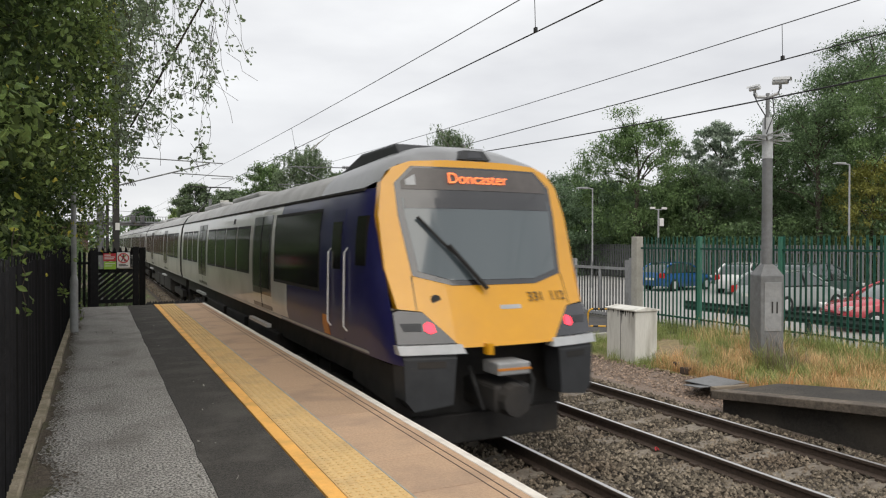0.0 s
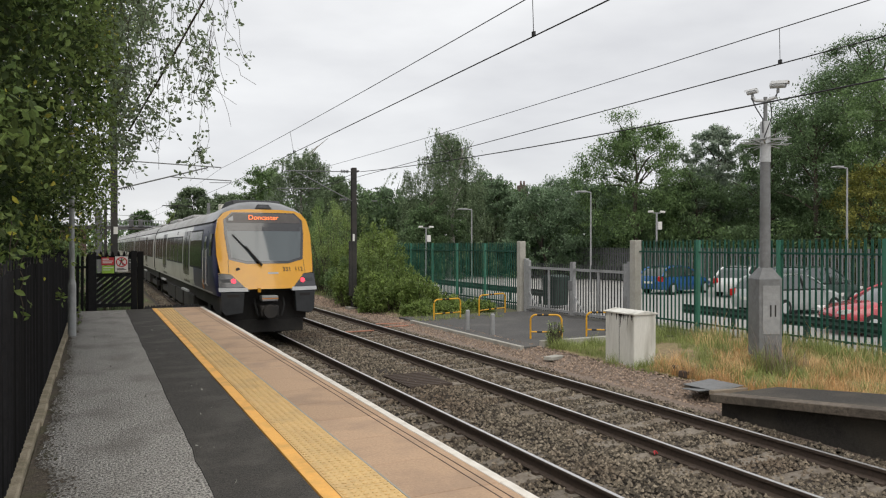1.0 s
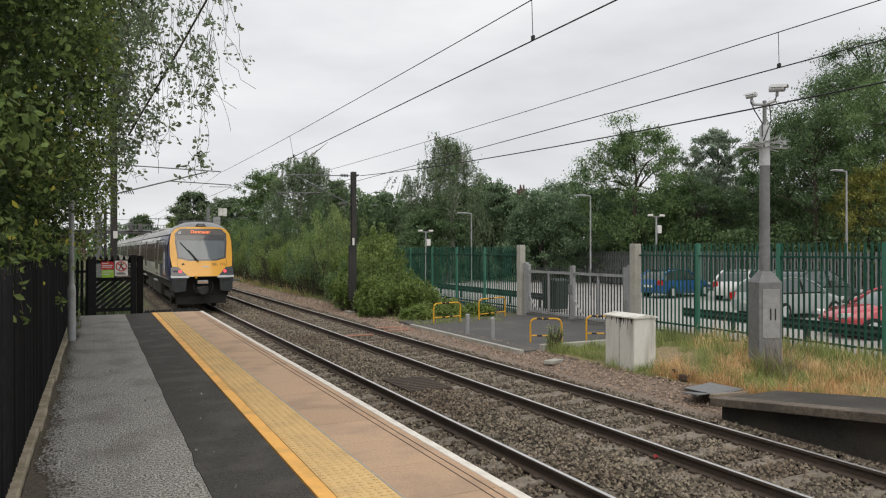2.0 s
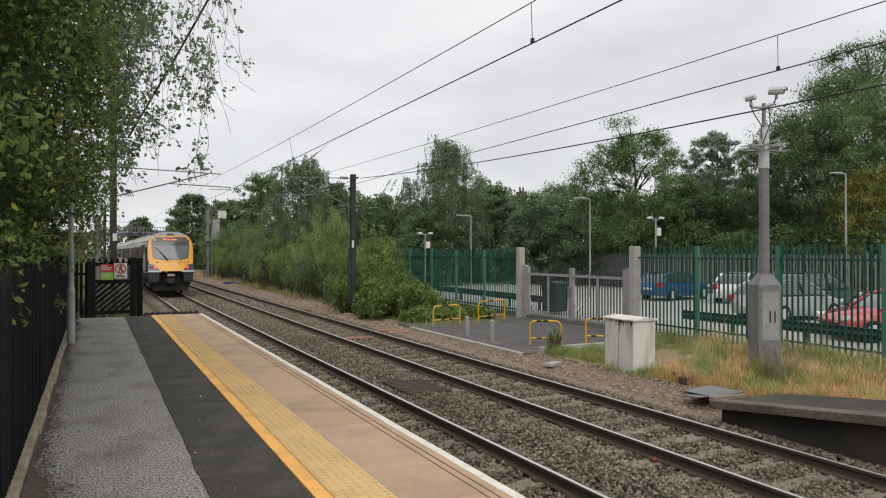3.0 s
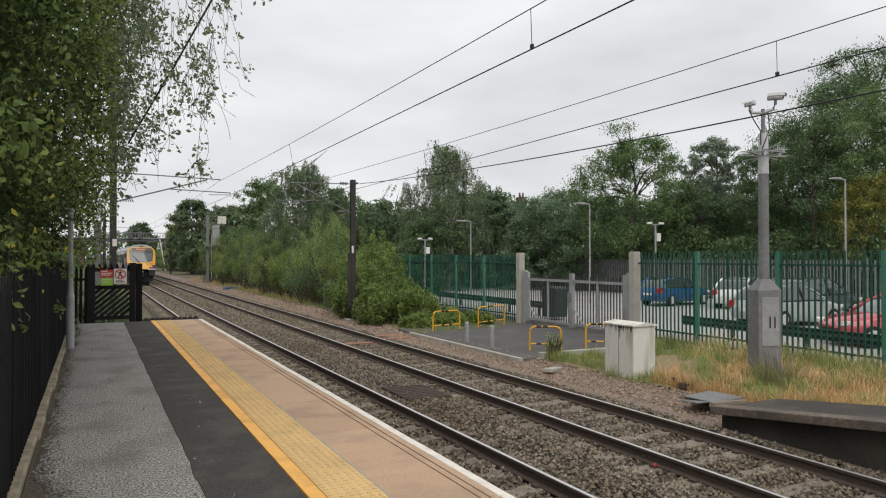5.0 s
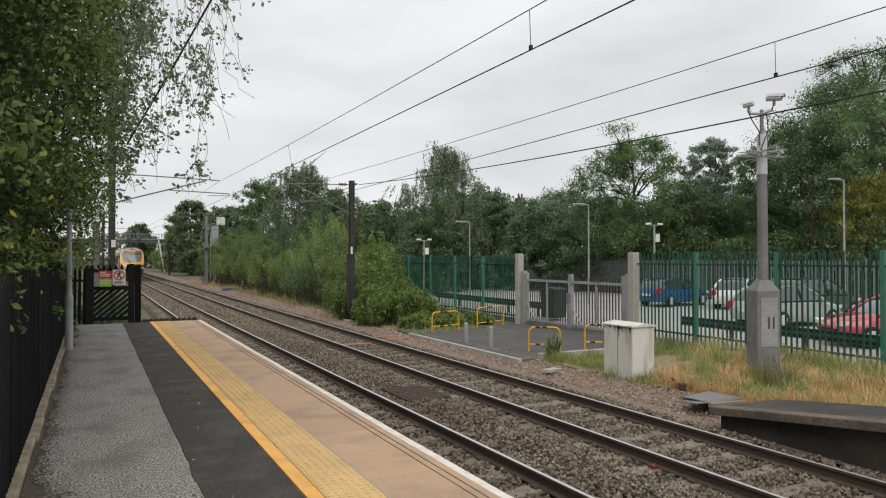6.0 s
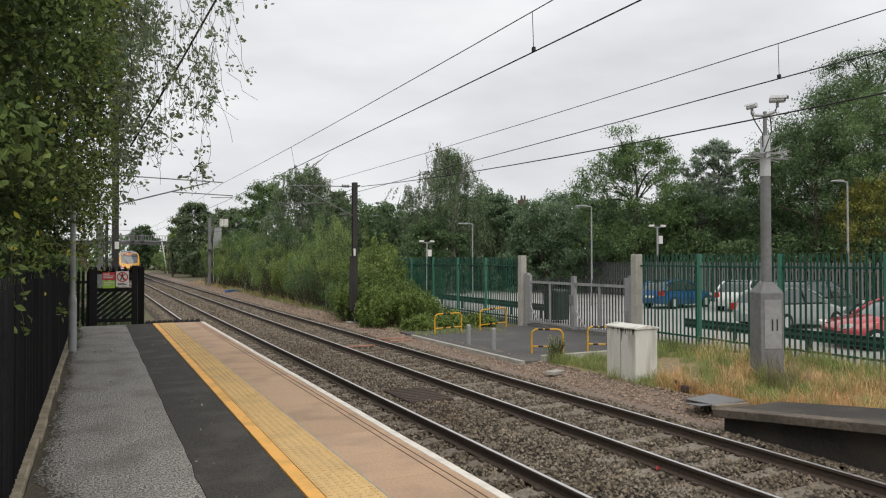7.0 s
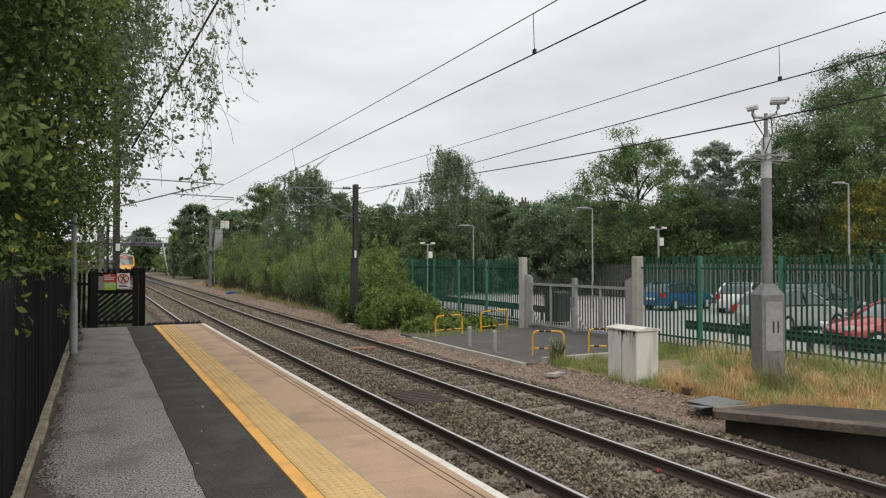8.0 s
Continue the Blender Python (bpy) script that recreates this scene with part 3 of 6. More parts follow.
g = Geo()
vx, vy = np.linspace(10.45, 15.5, 16), np.linspace(4.0, 15.25, 30)
for y in vy:
    for x in vx:
        g.v.append((x, y, ground_height(x, y) + 0.02 + 0.035 * noise.noise((x * 1.7, y * 1.7, 2))))
g.f = [(j * 16 + i, j * 16 + i + 1, (j + 1) * 16 + i + 1, (j + 1) * 16 + i) for j in range(29) for i in range(15)]
setting("verge", g, M_VERGE, "verge of straw litter and thin grass", smooth=True)


def crash_barrier(x, y0, y1):
    b = thing("crash_barrier", "dark green low vehicle barrier inside the car park", "barrier", pose(x, 0, -0.82), "car park barriers")
    part("beam", Geo().prism([(0.0, 0.34), (0.05, 0.38), (0.0, 0.46), (0.05, 0.54), (0.0, 0.62), (0.09, 0.62), (0.09, 0.34)], "y", y0, y1), M_BARRIER_GREEN, b)
    y = y0 + 0.5
    while y < y1:
        part("post", Geo().box(0.09, 0.17, y - 0.05, y + 0.05, 0, 0.6), M_BARRIER_GREEN, b)
        y += 2.4


crash_barrier(16.9, 5.0, 17.0)
crash_barrier(16.9, 24.8, 41.0)
# ---- fences ----
def pale_mesh(name, h, w, material, z0=0.0):
    """A ridged steel pale with a split pointed top."""
    g = Geo()
    d = 0.02
    prof = [(-w / 2, 0), (-w / 2 + 0.012, d), (-0.008, 0.008), (0.008, 0.008), (w / 2 - 0.012, d), (w / 2, 0), (w / 2 - 0.01, -0.003), (0, -0.002), (-w / 2 + 0.01, -0.003)]
    g.prism([(a, b) for a, b in prof], "z", z0, h - 0.07)
    for s in (-1, 0, 1):
        g.prism([(s * w * 0.32 - w * 0.16, h - 0.07), (s * w * 0.32 + w * 0.16, h - 0.07), (s * w * 0.42, h - (0.0 if s else 0.015))], "y", -0.002, 0.006)
    return g.mesh(name, material)


def palisade(name, label, y0, y1, x, z_base, height, pitch, posts, m_pale, m_post, face=-1, width=0.07, post_w=0.1):
    """A run of palisade fence along y; pales stand on the side face of the rails."""
    f = thing(name, label, "fence", pose(x, 0, z_base))
    pm = pale_mesh("pale", height, width, m_pale)
    rail_z = (0.28, height - 0.36)
    for z in rail_z:
        part("fence_rail", Geo().box(-0.005, 0.045, y0, y1, z - 0.025, z + 0.025), m_pale, f)
    post = Geo().box(0.0 - post_w / 2 + 0.05, 0.05 + post_w / 2, -post_w / 2, post_w / 2, -0.3, height - 0.02)
    pmesh = post.mesh("fence_post", m_post, 0.006)
    for y in posts:
        part("fence_post", pmesh, None, f, at=pose(-0.03 if face < 0 else -0.07, y, random.uniform(-0.015, 0.015), 0, random.uniform(-0.3, 0.3), 0))
    n = int((y1 - y0) / pitch)
    for k in range(n):
        y = y0 + (k + 0.5) * pitch
        if min((abs(y - p) for p in posts), default=1) < 0.05:
            continue
        part("pale", pm, None, f, at=pose(0.05 if face < 0 else 0.06, y, random.uniform(-0.012, 0.012), random.uniform(-0.4, 0.4), 0, (90 if face < 0 else -90) + random.uniform(-4, 4)))
    return f


palisade("green_palisade_fence", "green painted steel palisade fence along the car park", 4.5, 17.35, 15.4, -0.82, 2.66, 0.152,
         [14.92, 12.25, 9.58, 6.91], M_GREEN_FENCE, M_GREEN_POST, width=0.062)
palisade("green_palisade_fence", "green painted steel palisade fence running into bushes", 24.5, 40.4, 15.4, -0.95, 2.74, 0.152,
         [27.2, 29.9, 32.6, 35.3, 38.0], M_GREEN_FENCE, M_GREEN_POST, width=0.062)
palisade("black_palisade_fence", "black steel palisade fence behind the platform", -3.4, 22.2, -0.60, -0.05, 1.62, 0.134,
         [-2.4, 0.3, 3.0, 5.7, 8.4, 11.1, 13.8, 16.5, 19.2, 22.0], M_BLACK_FENCE, M_BLACK_FENCE, face=1, width=0.066)

# two concrete gate posts, steel gates between
for y, base in ((24.15, -1.05), (17.45, -0.9)):
    gp = thing("gate_post", "square pale concrete gate post with chamfered edges", "gate post", pose(15.36, y, base), "concrete gate posts")
    part("shaft", Geo().box(-0.13, 0.13, -0.13, 0.13, -0.1, 1.84 - base), M_CONCRETE_PALE, gp, bevel=0.02)


def steel_gate(y0, y1, hinge):
    """One leaf of the galvanised palisade gates."""
    gt = thing("steel_gate", "closed galvanised steel palisade gate leaf", "gate", pose(15.4, 0, -0.9), "gate leaves")
    for z in (1.70, 0.16):
        part("gate_rail", Geo().box(-0.06, 0.0, y0, y1, z - 0.045, z + 0.045), M_GALV_MID, gt)
    part("mid_stile", Geo().box(-0.055, 0.0, (y0 + y1) / 2 - 0.04, (y0 + y1) / 2 + 0.04, 0.2, 1.66), M_GALV_MID, gt)
    for y in (y0, y1):
        w = 0.09 if y == hinge else 0.05
        part("stile", Geo().box(-0.07, 0.05, y - w, y + w, 0.05, 1.98), M_GALV_MID, gt, bevel=0.005)
    part("brace", Geo().tube((-0.04, y1 - 0.1, 0.75), (-0.04, y1 - 0.6, 0.22), 0.03), M_GALV_MID, gt)
    pm = pale_mesh("pale", 1.90, 0.058, M_GATE_PALE, 0.08)
    n = int((y1 - y0 - 0.2) / 0.152)
    for k in range(n):
        part("pale", pm, None, gt, at=pose(0.012, y0 + 0.16 + k * 0.152, 0, 0, 0, 90))
    return gt


steel_gate(17.9, 20.72, 17.9)
gl = steel_gate(20.82, 23.65, 23.65)
part("lock_box", Geo().box(-0.09, 0.03, 20.72, 20.95, 0.95, 1.3), M_GALV_DARK, gl, "dark lock box", bevel=0.01)
for y in (17.72, 23.82):
    gp = thing("gate_hanging_post", "galvanised square steel gate hanging post", "gate post", pose(15.4, y, -1.0), "steel gate posts")
    part("shaft", Geo().box(-0.08, 0.08, -0.08, 0.08, -0.1, 2.15), M_GALV_MID, gp, bevel=0.008)

# the fence on the far side of the car park, plain and far off
fence = thing("grey_palisade_fence", "grey steel palisade fence on the far side of the car park", "fence", pose(33.0, 0, -0.8))
g = Geo()
pale_me = g.box(-0.01, 0.01, -0.045, 0.045, 0.05, 2.3).mesh("pale", M_GALV_DARK)
for k in range(299):
    part("pale", pale_me, None, fence, at=pose(0, -2 + k * 0.188, 0))
for z in (0.3, 1.9):
    part("fence_rail", Geo().box(0.01, 0.05, -2, 54, z - 0.03, z + 0.03), M_GALV_DARK, fence)


# ---- barrier gate at the platform's end ----
def end_barrier():
    b = thing("platform_end_barrier", "black timber barrier with diagonal boards at the platform end", "barrier", pose(0, 20.6, 0))
    for x, w, h in ((-0.06, 0.10, 1.50), (0.935, 0.075, 1.54), (1.095, 0.075, 1.52)):
        part("post", Geo().box(x - w, x + w, -0.08, 0.08, -0.1, h), M_BLACK_FENCE, b, bevel=0.01)
    for z in (0.1, 0.90, 1.36):
        part("rail", Geo().box(-0.06, 0.86, -0.02, 0.05, z - 0.05, z + 0.05), M_BLACK_FENCE, b, bevel=0.005)
    for k in range(11):
        # boards lean at 40 degrees and are cut by the posts
        c = -0.85 + k * 0.165
        x0, x1 = max(0.03, c), min(0.86, c + 0.92)
        if x1 - x0 < 0.06:
            continue
        z0, z1 = 0.08 + (x0 - c) * 0.86, 0.08 + (x1 - c) * 0.86
        w = 0.095
        part("diagonal_board", Geo().prism([(x0, z0), (x1, z1), (x1, z1 + w), (x0, z0 + w)], "y", -0.045, -0.022), M_BLACK_FENCE, b)
    for k in range(4):
        part("side_pale", Geo().prism([(-0.035, -0.05), (0.035, -0.05), (0.035, 1.36), (0.0, 1.47), (-0.035, 1.36)], "y", -0.012, 0.012), M_BLACK_FENCE, b, at=pose(-0.53 + k * 0.115, -0.03, 0, 0, random.uniform(-1, 1), 0))
    part("side_rail", Geo().box(-0.6, -0.14, 0.0, 0.04, 1.08, 1.14), M_BLACK_FENCE, b)
    g = Geo()
    for k in range(9):
        x = 0.0 + k * 0.14
        g.prism([(x - 0.05, 1.36), (x + 0.05, 1.36), (x + 0.03, 1.48), (x - 0.01, 1.54)], "y", -0.02, 0.02)
    part("spiked_top", g, M_BLACK_FENCE, b)
    # warning signs fixed to the boards
    s = thing("red_warning_sign", "red rectangular warning sign with white lines of writing", "sign", pose(0.155, 20.53, 1.16))
    part("plate", Geo().box(0, 0.30, 0, 0.012, 0, 0.20), M_RED_SIGN, s, bevel=0.003)
    for z, w in ((0.145, 0.15), (0.095, 0.25), (0.05, 0.22)):
        part("writing_bar", Geo().box(0.025, 0.025 + w, -0.004, -0.001, z, z + 0.022), M_WHITE_SIGN, s)
    s = thing("lime_sign", "lime green rectangular notice with pale lines", "sign", pose(0.17, 20.53, 0.945))
    part("plate", Geo().box(0, 0.285, 0, 0.012, 0, 0.20), M_LIME_SIGN, s, bevel=0.003)
    for z, w in ((0.14, 0.24), (0.08, 0.17)):
        part("writing_bar", Geo().box(0.025, 0.025 + w, -0.004, -0.001, z, z + 0.018), M_WHITE_SIGN, s)
    s = thing("no_entry_sign", "white sign with a red prohibition ring over a walking figure", "sign", pose(0.478, 20.525, 0.985) @ Matrix.Diagonal((0.84, 1, 0.80, 1)))
    part("plate", Geo().box(0, 0.37, 0, 0.012, 0, 0.50), M_WHITE_SIGN, s, bevel=0.003)
    ring = Geo()
    for k in range(28):
        a0, a1 = 2 * math.pi * k / 28, 2 * math.pi * (k + 1) / 28
        q = [(0.185 + r * math.cos(a), 0.315 + r * math.sin(a)) for r, a in ((0.165, a0), (0.165, a1), (0.132, a1), (0.132, a0))]
        ring.prism(q, "y", -0.006, -0.001)
    ring.prism([(0.06, 0.42), (0.085, 0.44), (0.31, 0.21), (0.285, 0.19)], "y", -0.008, -0.003)
    part("prohibition_ring", ring, M_RED_SIGN, s, "red ring with a diagonal bar")
    fig = Geo()
    fig.prism([(0.165, 0.40), (0.205, 0.40), (0.205, 0.44), (0.165, 0.44)], "y", -0.005, -0.001)
    fig.prism([(0.15, 0.30), (0.21, 0.30), (0.215, 0.39), (0.155, 0.39)], "y", -0.005, -0.001)
    fig.prism([(0.15, 0.30), (0.18, 0.30), (0.14, 0.20), (0.11, 0.21)], "y", -0.005, -0.001)
    fig.prism([(0.18, 0.30), (0.21, 0.30), (0.25, 0.21), (0.22, 0.20)], "y", -0.005, -0.001)
    part("pictogram", fig, M_BLACK_SIGN, s, "black pictogram")
    part("writing_bar", Geo().box(0.05, 0.32, -0.004, -0.001, 0.05, 0.075), M_BLACK_SIGN, s)
    part("writing_bar", Geo().box(0.05, 0.26, -0.004, -0.001, 0.09, 0.11), M_BLACK_SIGN, s)


end_barrier()


# ---- masts, wires, lamps ----
def lamp_left():
    p = thing("platform_lamp_post", "grey tubular lamp post with a thick base on the platform", "lamp post", pose(-0.38, 14.75, 0))
    part("base", Geo().tube((0, 0, 0), (0, 0, 0.96), 0.072, 0.072, 14), M_GALV_POST, p, smooth=True)
    part("shoulder", Geo().tube((0, 0, 0.96), (0, 0, 1.06), 0.072, 0.048, 14), M_GALV_POST, p, smooth=True)
    part("shaft", Geo().tube((0, 0, 1.06), (0, 0, 4.6), 0.048, 0.044, 14), M_GALV_POST, p, smooth=True)
    part("arm", Geo().path([(0, 0, 4.6), (0.2, 0, 4.9), (0.6, 0, 5.0)], 0.035), M_GALV_DARK, p, smooth=True)
    part("lantern", Geo().box(0.5, 1.0, -0.1, 0.1, 4.96, 5.06), M_GALV_DARK, p, bevel=0.03)


lamp_left()


def cctv_mast():
    p = thing("cctv_mast", "grey steel camera mast on a square weathered plinth", "camera mast", pose(12.68, 10.42, -0.92, 0, 0, -24))
    k = 0.245
    part("plinth", Geo().box(-k, k, -k, k, 0, 1.90), M_GALV_DARK, p, "weathered grey square plinth", bevel=0.015)
    g = Geo()
    c = [(-k, -k), (k, -k), (k, k), (-k, k)]
    g.v = [(*q, 1.90) for q in c] + [(x * 0.42, y * 0.42, 2.13) for x, y in c]
    g.f = [(0, 1, 5, 4), (1, 2, 6, 5), (2, 3, 7, 6), (3, 0, 4, 7), (4, 5, 6, 7), (3, 2, 1, 0)]
    part("plinth_cap", g, M_GALV_DARK, p)
    dr = part("door", Geo().box(-0.17, 0.19, -k - 0.012, -k, 0.75, 1.76), M_GALV_MID, p, "paler access door", bevel=0.004)
    for x in (-0.02, 0.08):
        part("slot", Geo().box(x, x + 0.03, -k - 0.018, -k - 0.008, 1.12, 1.36), M_MAST, dr)
    part("shaft", Geo().tube((0, 0, 2.1), (0, 0, 4.35), 0.108, 0.10, 16), M_GALV_DARK, p, smooth=True)
    part("upper_shaft", Geo().tube((0, 0, 4.35), (0, 0, 5.2), 0.108, 0.098, 16), M_GALV, p, "pale grey upper shaft", smooth=True)
    part("neck", Geo().tube((0, 0, 5.2), (0, 0, 5.72), 0.04, 0.04, 10), M_GALV_DARK, p, smooth=True)
    for z in (4.72, 4.83):
        for a in range(12):
            t = a * math.pi / 6 + z
            part("anti_climb_spike", Geo().prism([(-0.02, 0.09), (0.02, 0.09), (0.012, 0.5), (-0.012, 0.5)], "z", -0.006, 0.006), M_GALV_POST, p,
                 at=pose(0, 0, z, 0, 0, math.degrees(t)) @ pose(0, 0, 0, random.uniform(-8, 10)))
    turn = pose(0, 0, 0, 0, 0, -28)
    part("cross_arm", Geo().path([(-0.24, 0, 5.74), (-0.2, 0, 5.66), (0, 0, 5.64), (0.2, 0, 5.70), (0.24, 0, 5.84)], 0.035, 8), M_GALV, p, smooth=True, at=turn)
    for x, ang, z, k in ((-0.25, 160, 5.85, 0.64), (0.24, -14, 5.95, 0.88)):
        body = [(0.085 * k * math.cos(q), 0.075 * k * math.sin(q)) for q in [j * math.pi / 7 for j in range(14)]]
        cm = part("camera_housing", Geo().prism(body, "x", -0.17 * k, 0.17 * k), M_CAMERA, p, "off-white camera housing", smooth=True, at=turn @ pose(x, 0, z, 0, 5, ang))
        part("sunshield", Geo().prism([(-0.095 * k, 0.02), (-0.07 * k, 0.085 * k), (0.07 * k, 0.085 * k), (0.095 * k, 0.02), (0.10 * k, 0.02), (0.075 * k, 0.095 * k), (-0.075 * k, 0.095 * k), (-0.10 * k, 0.02)], "x", -0.15 * k, 0.23 * k), M_CAMERA, cm)
        part("lens", Geo().tube((0.17 * k, 0, 0), (0.178 * k, 0, 0), 0.055 * k, 0.055 * k, 12), M_BLACK_SIGN, cm)
        part("bracket", Geo().tube((x, 0, z - 0.16), (x, 0, z - 0.05), 0.028), M_GALV_DARK, p, at=turn)
    part("cable", Geo().path([(-0.3, 0, 5.7), (-0.22, -0.02, 5.5), (-0.08, -0.05, 5.25), (-0.1, -0.1, 4.95)], 0.012, 6), M_WIRE, p)
    part("cable", Geo().path([(0.1, 0, 5.72), (0.12, -0.04, 5.3), (0.02, -0.1, 5.1), (-0.08, -0.11, 4.85)], 0.012, 6), M_WIRE, p)


cctv_mast()


def wire(name, label, pts, r=0.009):
    """A wire along y through (x, y, z) points, smoothed."""
    ob = thing(name, label, "wire")
    ob.matrix_basis = Matrix.Identity(4)
    part("strand", Geo().path(pts, r, 6), M_WIRE, ob)
    return ob


SPANS = [-19.0, 27.2, 73.0, 116.0, 160.0]
DROPS = [-14.7, -4.3, 6.15, 16.5, 32.0, 40.0, 48.0, 56.0, 64.0]


def catenary(x, contact_z, mess_top, sag, shift):
    cw, ms = [], []
    for a, b in zip(SPANS, SPANS[1:]):
        for k in range(12):
            u = k / 12
            y = a + (b - a) * u
            side = (1 - 2 * u) * (1 if SPANS.index(a) % 2 else -1)
            cw.append((x + 0.22 * side, y, contact_z))
            ms.append((x + 0.06 * side, y, mess_top - sag * 4 * u * (1 - u)))
    wire("contact_wire", "dark overhead contact wire over the track", cw, 0.0075)
    wire("catenary_wire", "dark overhead catenary wire over the track", ms, 0.006)
    for y in DROPS:
        y += shift
        i = 0 if y < SPANS[1] else 1
        u = (y - SPANS[i]) / (SPANS[i + 1] - SPANS[i])
        side = (1 - 2 * u) * (1 if i % 2 else -1)
        d = thing("dropper", "thin vertical wire between the catenary and contact wire", "wire", group="droppers")
        g = Geo().tube((x + 0.06 * side, y, mess_top - sag * 4 * u * (1 - u)), (x + 0.22 * side, y, contact_z), 0.004, 0.004, 6)
        part("strand", g, M_WIRE, d)
        part("clamp", Geo().box(x + 0.22 * side - 0.013, x + 0.22 * side + 0.013, y - 0.02, y + 0.02, contact_z, contact_z + 0.05), M_WIRE, d)


catenary(CX_NEAR, 3.87, 4.50, 0.21, 0.10)
catenary(CX_FAR, 3.885, 4.56, 0.25, -0.22)
wire("feeder_wire", "thick dark return wire on the masts", [(10.15, y, 4.06 + 0.74 * ((y - 4) / 24.6) ** 2 if y > -20 else 4.8) for y in np.linspace(-20, 28.6, 25)], 0.013)
wire("feeder_wire", "thick dark return wire beyond the mast", [(10.1, 28.6 + 54 * u, 4.82 - 2.6 * u * (1 - u)) for u in np.linspace(0, 1, 13)], 0.012)


def ole_mast(x, y, height, side, reach, label, base=-1.05, w=0.13, arm_z=3.95, drop=0.32):
    """An overhead line mast with its cantilever; side is the way it reaches."""
    m = thing("overhead_line_mast", label, "mast", pose(x, y, base), "overhead line masts")
    h = height - base
    g = Geo().box(-w, w, -w, -w + 0.025, 0, h).box(-w, w, w - 0.025, w, 0, h).box(-0.015, 0.015, -w + 0.025, w - 0.025, 0, h)
    part("column", g, M_MAST, m, "dark H section steel column")
    part("foundation", Geo().box(-0.3, 0.3, -0.3, 0.3, -0.2, 0.12), M_CONCRETE, m, bevel=0.02)
    t = arm_z - base
    part("top_tube", Geo().tube((side * w, 0, t + 0.88 - drop), (side * reach, 0, t + 0.80 - drop), 0.019), M_GALV_DARK, m)
    part("strut_tube", Geo().tube((side * w, 0, t - 0.40), (side * (reach - 0.45), 0, t + 0.78 - drop), 0.024), M_GALV_DARK, m)
    part("registration_tube", Geo().tube((side * (reach * 0.5), 0, t + 0.08), (side * (reach + 0.35), 0, t + 0.02), 0.018), M_GALV_DARK, m)
    part("steady_arm", Geo().path([(side * (reach + 0.35), 0, t + 0.02), (side * (reach + 0.3), 0, t - 0.05), (side * (reach - 0.4), 0, t - 0.07)], 0.012), M_GALV_DARK, m)
    for z, q in ((t + 0.88 - drop, 0.26), (t - 0.36, 0.3)):
        ins = Geo()
        for k in range(5):
            xx = side * (q + k * 0.07)
            ins.tube((xx, 0, z), (xx + side * 0.02, 0, z + (0.01 if z < t + 0.5 else 0)), 0.075, 0.05, 10)
        part("insulator", ins, M_INSULATOR, m, "dark ribbed insulator")
    return m


mr = ole_mast(9.84, 28.6, 4.95, -1, 2.9, "dark steel overhead line mast standing in bushes", w=0.10, drop=0.05)
part("number_plate", Geo().box(-0.09, 0.0, -0.13, -0.12, 2.9, 3.2), M_WHITE_SIGN, mr, "small white mast plate")
part("feeder_insulator", Geo().tube((0.13, 0, 5.85), (0.24, 0, 5.88), 0.05, 0.03, 8), M_INSULATOR, mr)
part("cable_trough", Geo().box(-0.21, -0.11, -0.1, 0.05, 0.6, 2.9), M_MAST, mr)
ml = ole_mast(0.58, 26.0, 6.6, 1, 3.45, "dark steel overhead line mast beyond the platform end", w=0.105)
part("number_plate", Geo().box(-0.02, 0.11, -0.125, -0.11, 3.1, 3.34), M_WHITE_SIGN, ml, "small white mast plate")
for y in (73.0, 116.0):
    ole_mast(0.9, y, 5.8, 1, 3.2, "dark steel overhead line mast far along the line")
    if y > 80:
        ole_mast(10.6, y, 5.2, -1, 3.2, "dark steel overhead line mast far along the line")
gm = thing("grey_column", "plain grey steel column beside the line", "column", pose(0.1, 24.5, -0.8))
part("shaft", Geo().tube((0, 0, 0), (0, 0, 3.6), 0.1, 0.1, 12), M_GALV_DARK, gm, smooth=True)
# ---- the train ----
M_NAVY = mat("navy_train_paint", (0.020, 0.020, 0.098), (0.015, 0.015, 0.080), 3, 0.28, coat=0.15, spec=0.3, stain=(0.022, 0.02, 0.055), stain_scale=1.2, stain_amount=0.5)
M_TRAIN_YELLOW = mat("yellow_train_paint", (0.70, 0.335, 0.010), (0.66, 0.31, 0.009), 3, 0.30, coat=0.5, stain=(0.60, 0.29, 0.02), stain_scale=2, stain_amount=0.35)
M_TRAIN_GREY = mat("silver_grey_train_paint", (0.66, 0.66, 0.64), (0.59, 0.59, 0.57), 2, 0.28, coat=0.5, stain=(0.33, 0.32, 0.31), stain_scale=0.8, stain_amount=0.5)
M_TRAIN_ROOF = mat("grey_train_roof", (0.42, 0.42, 0.42), (0.33, 0.33, 0.33), 3, 0.6, stain=(0.22, 0.21, 0.20), stain_scale=0.8, stain_amount=0.6)
M_TRAIN_DARK = mat("dark_underframe", (0.030, 0.028, 0.027), (0.018, 0.017, 0.016), 6, 0.8, stain=(0.05, 0.042, 0.035), stain_scale=2, stain_amount=0.5)
M_APRON = mat("dark_grey_apron", (0.036, 0.038, 0.042), (0.024, 0.026, 0.029), 5, 0.6)
M_DOOR = mat("dark_door_paint", (0.022, 0.020, 0.028), (0.016, 0.015, 0.02), 3, 0.3, coat=0.4)
M_LAMP_HOUSE = mat("lamp_housing", (0.034, 0.035, 0.042), (0.024, 0.025, 0.03), 4, 0.25, coat=0.6)
M_BUMPER = mat("silver_bumper_strip", (0.44, 0.45, 0.46), (0.37, 0.38, 0.39), 6, 0.35)
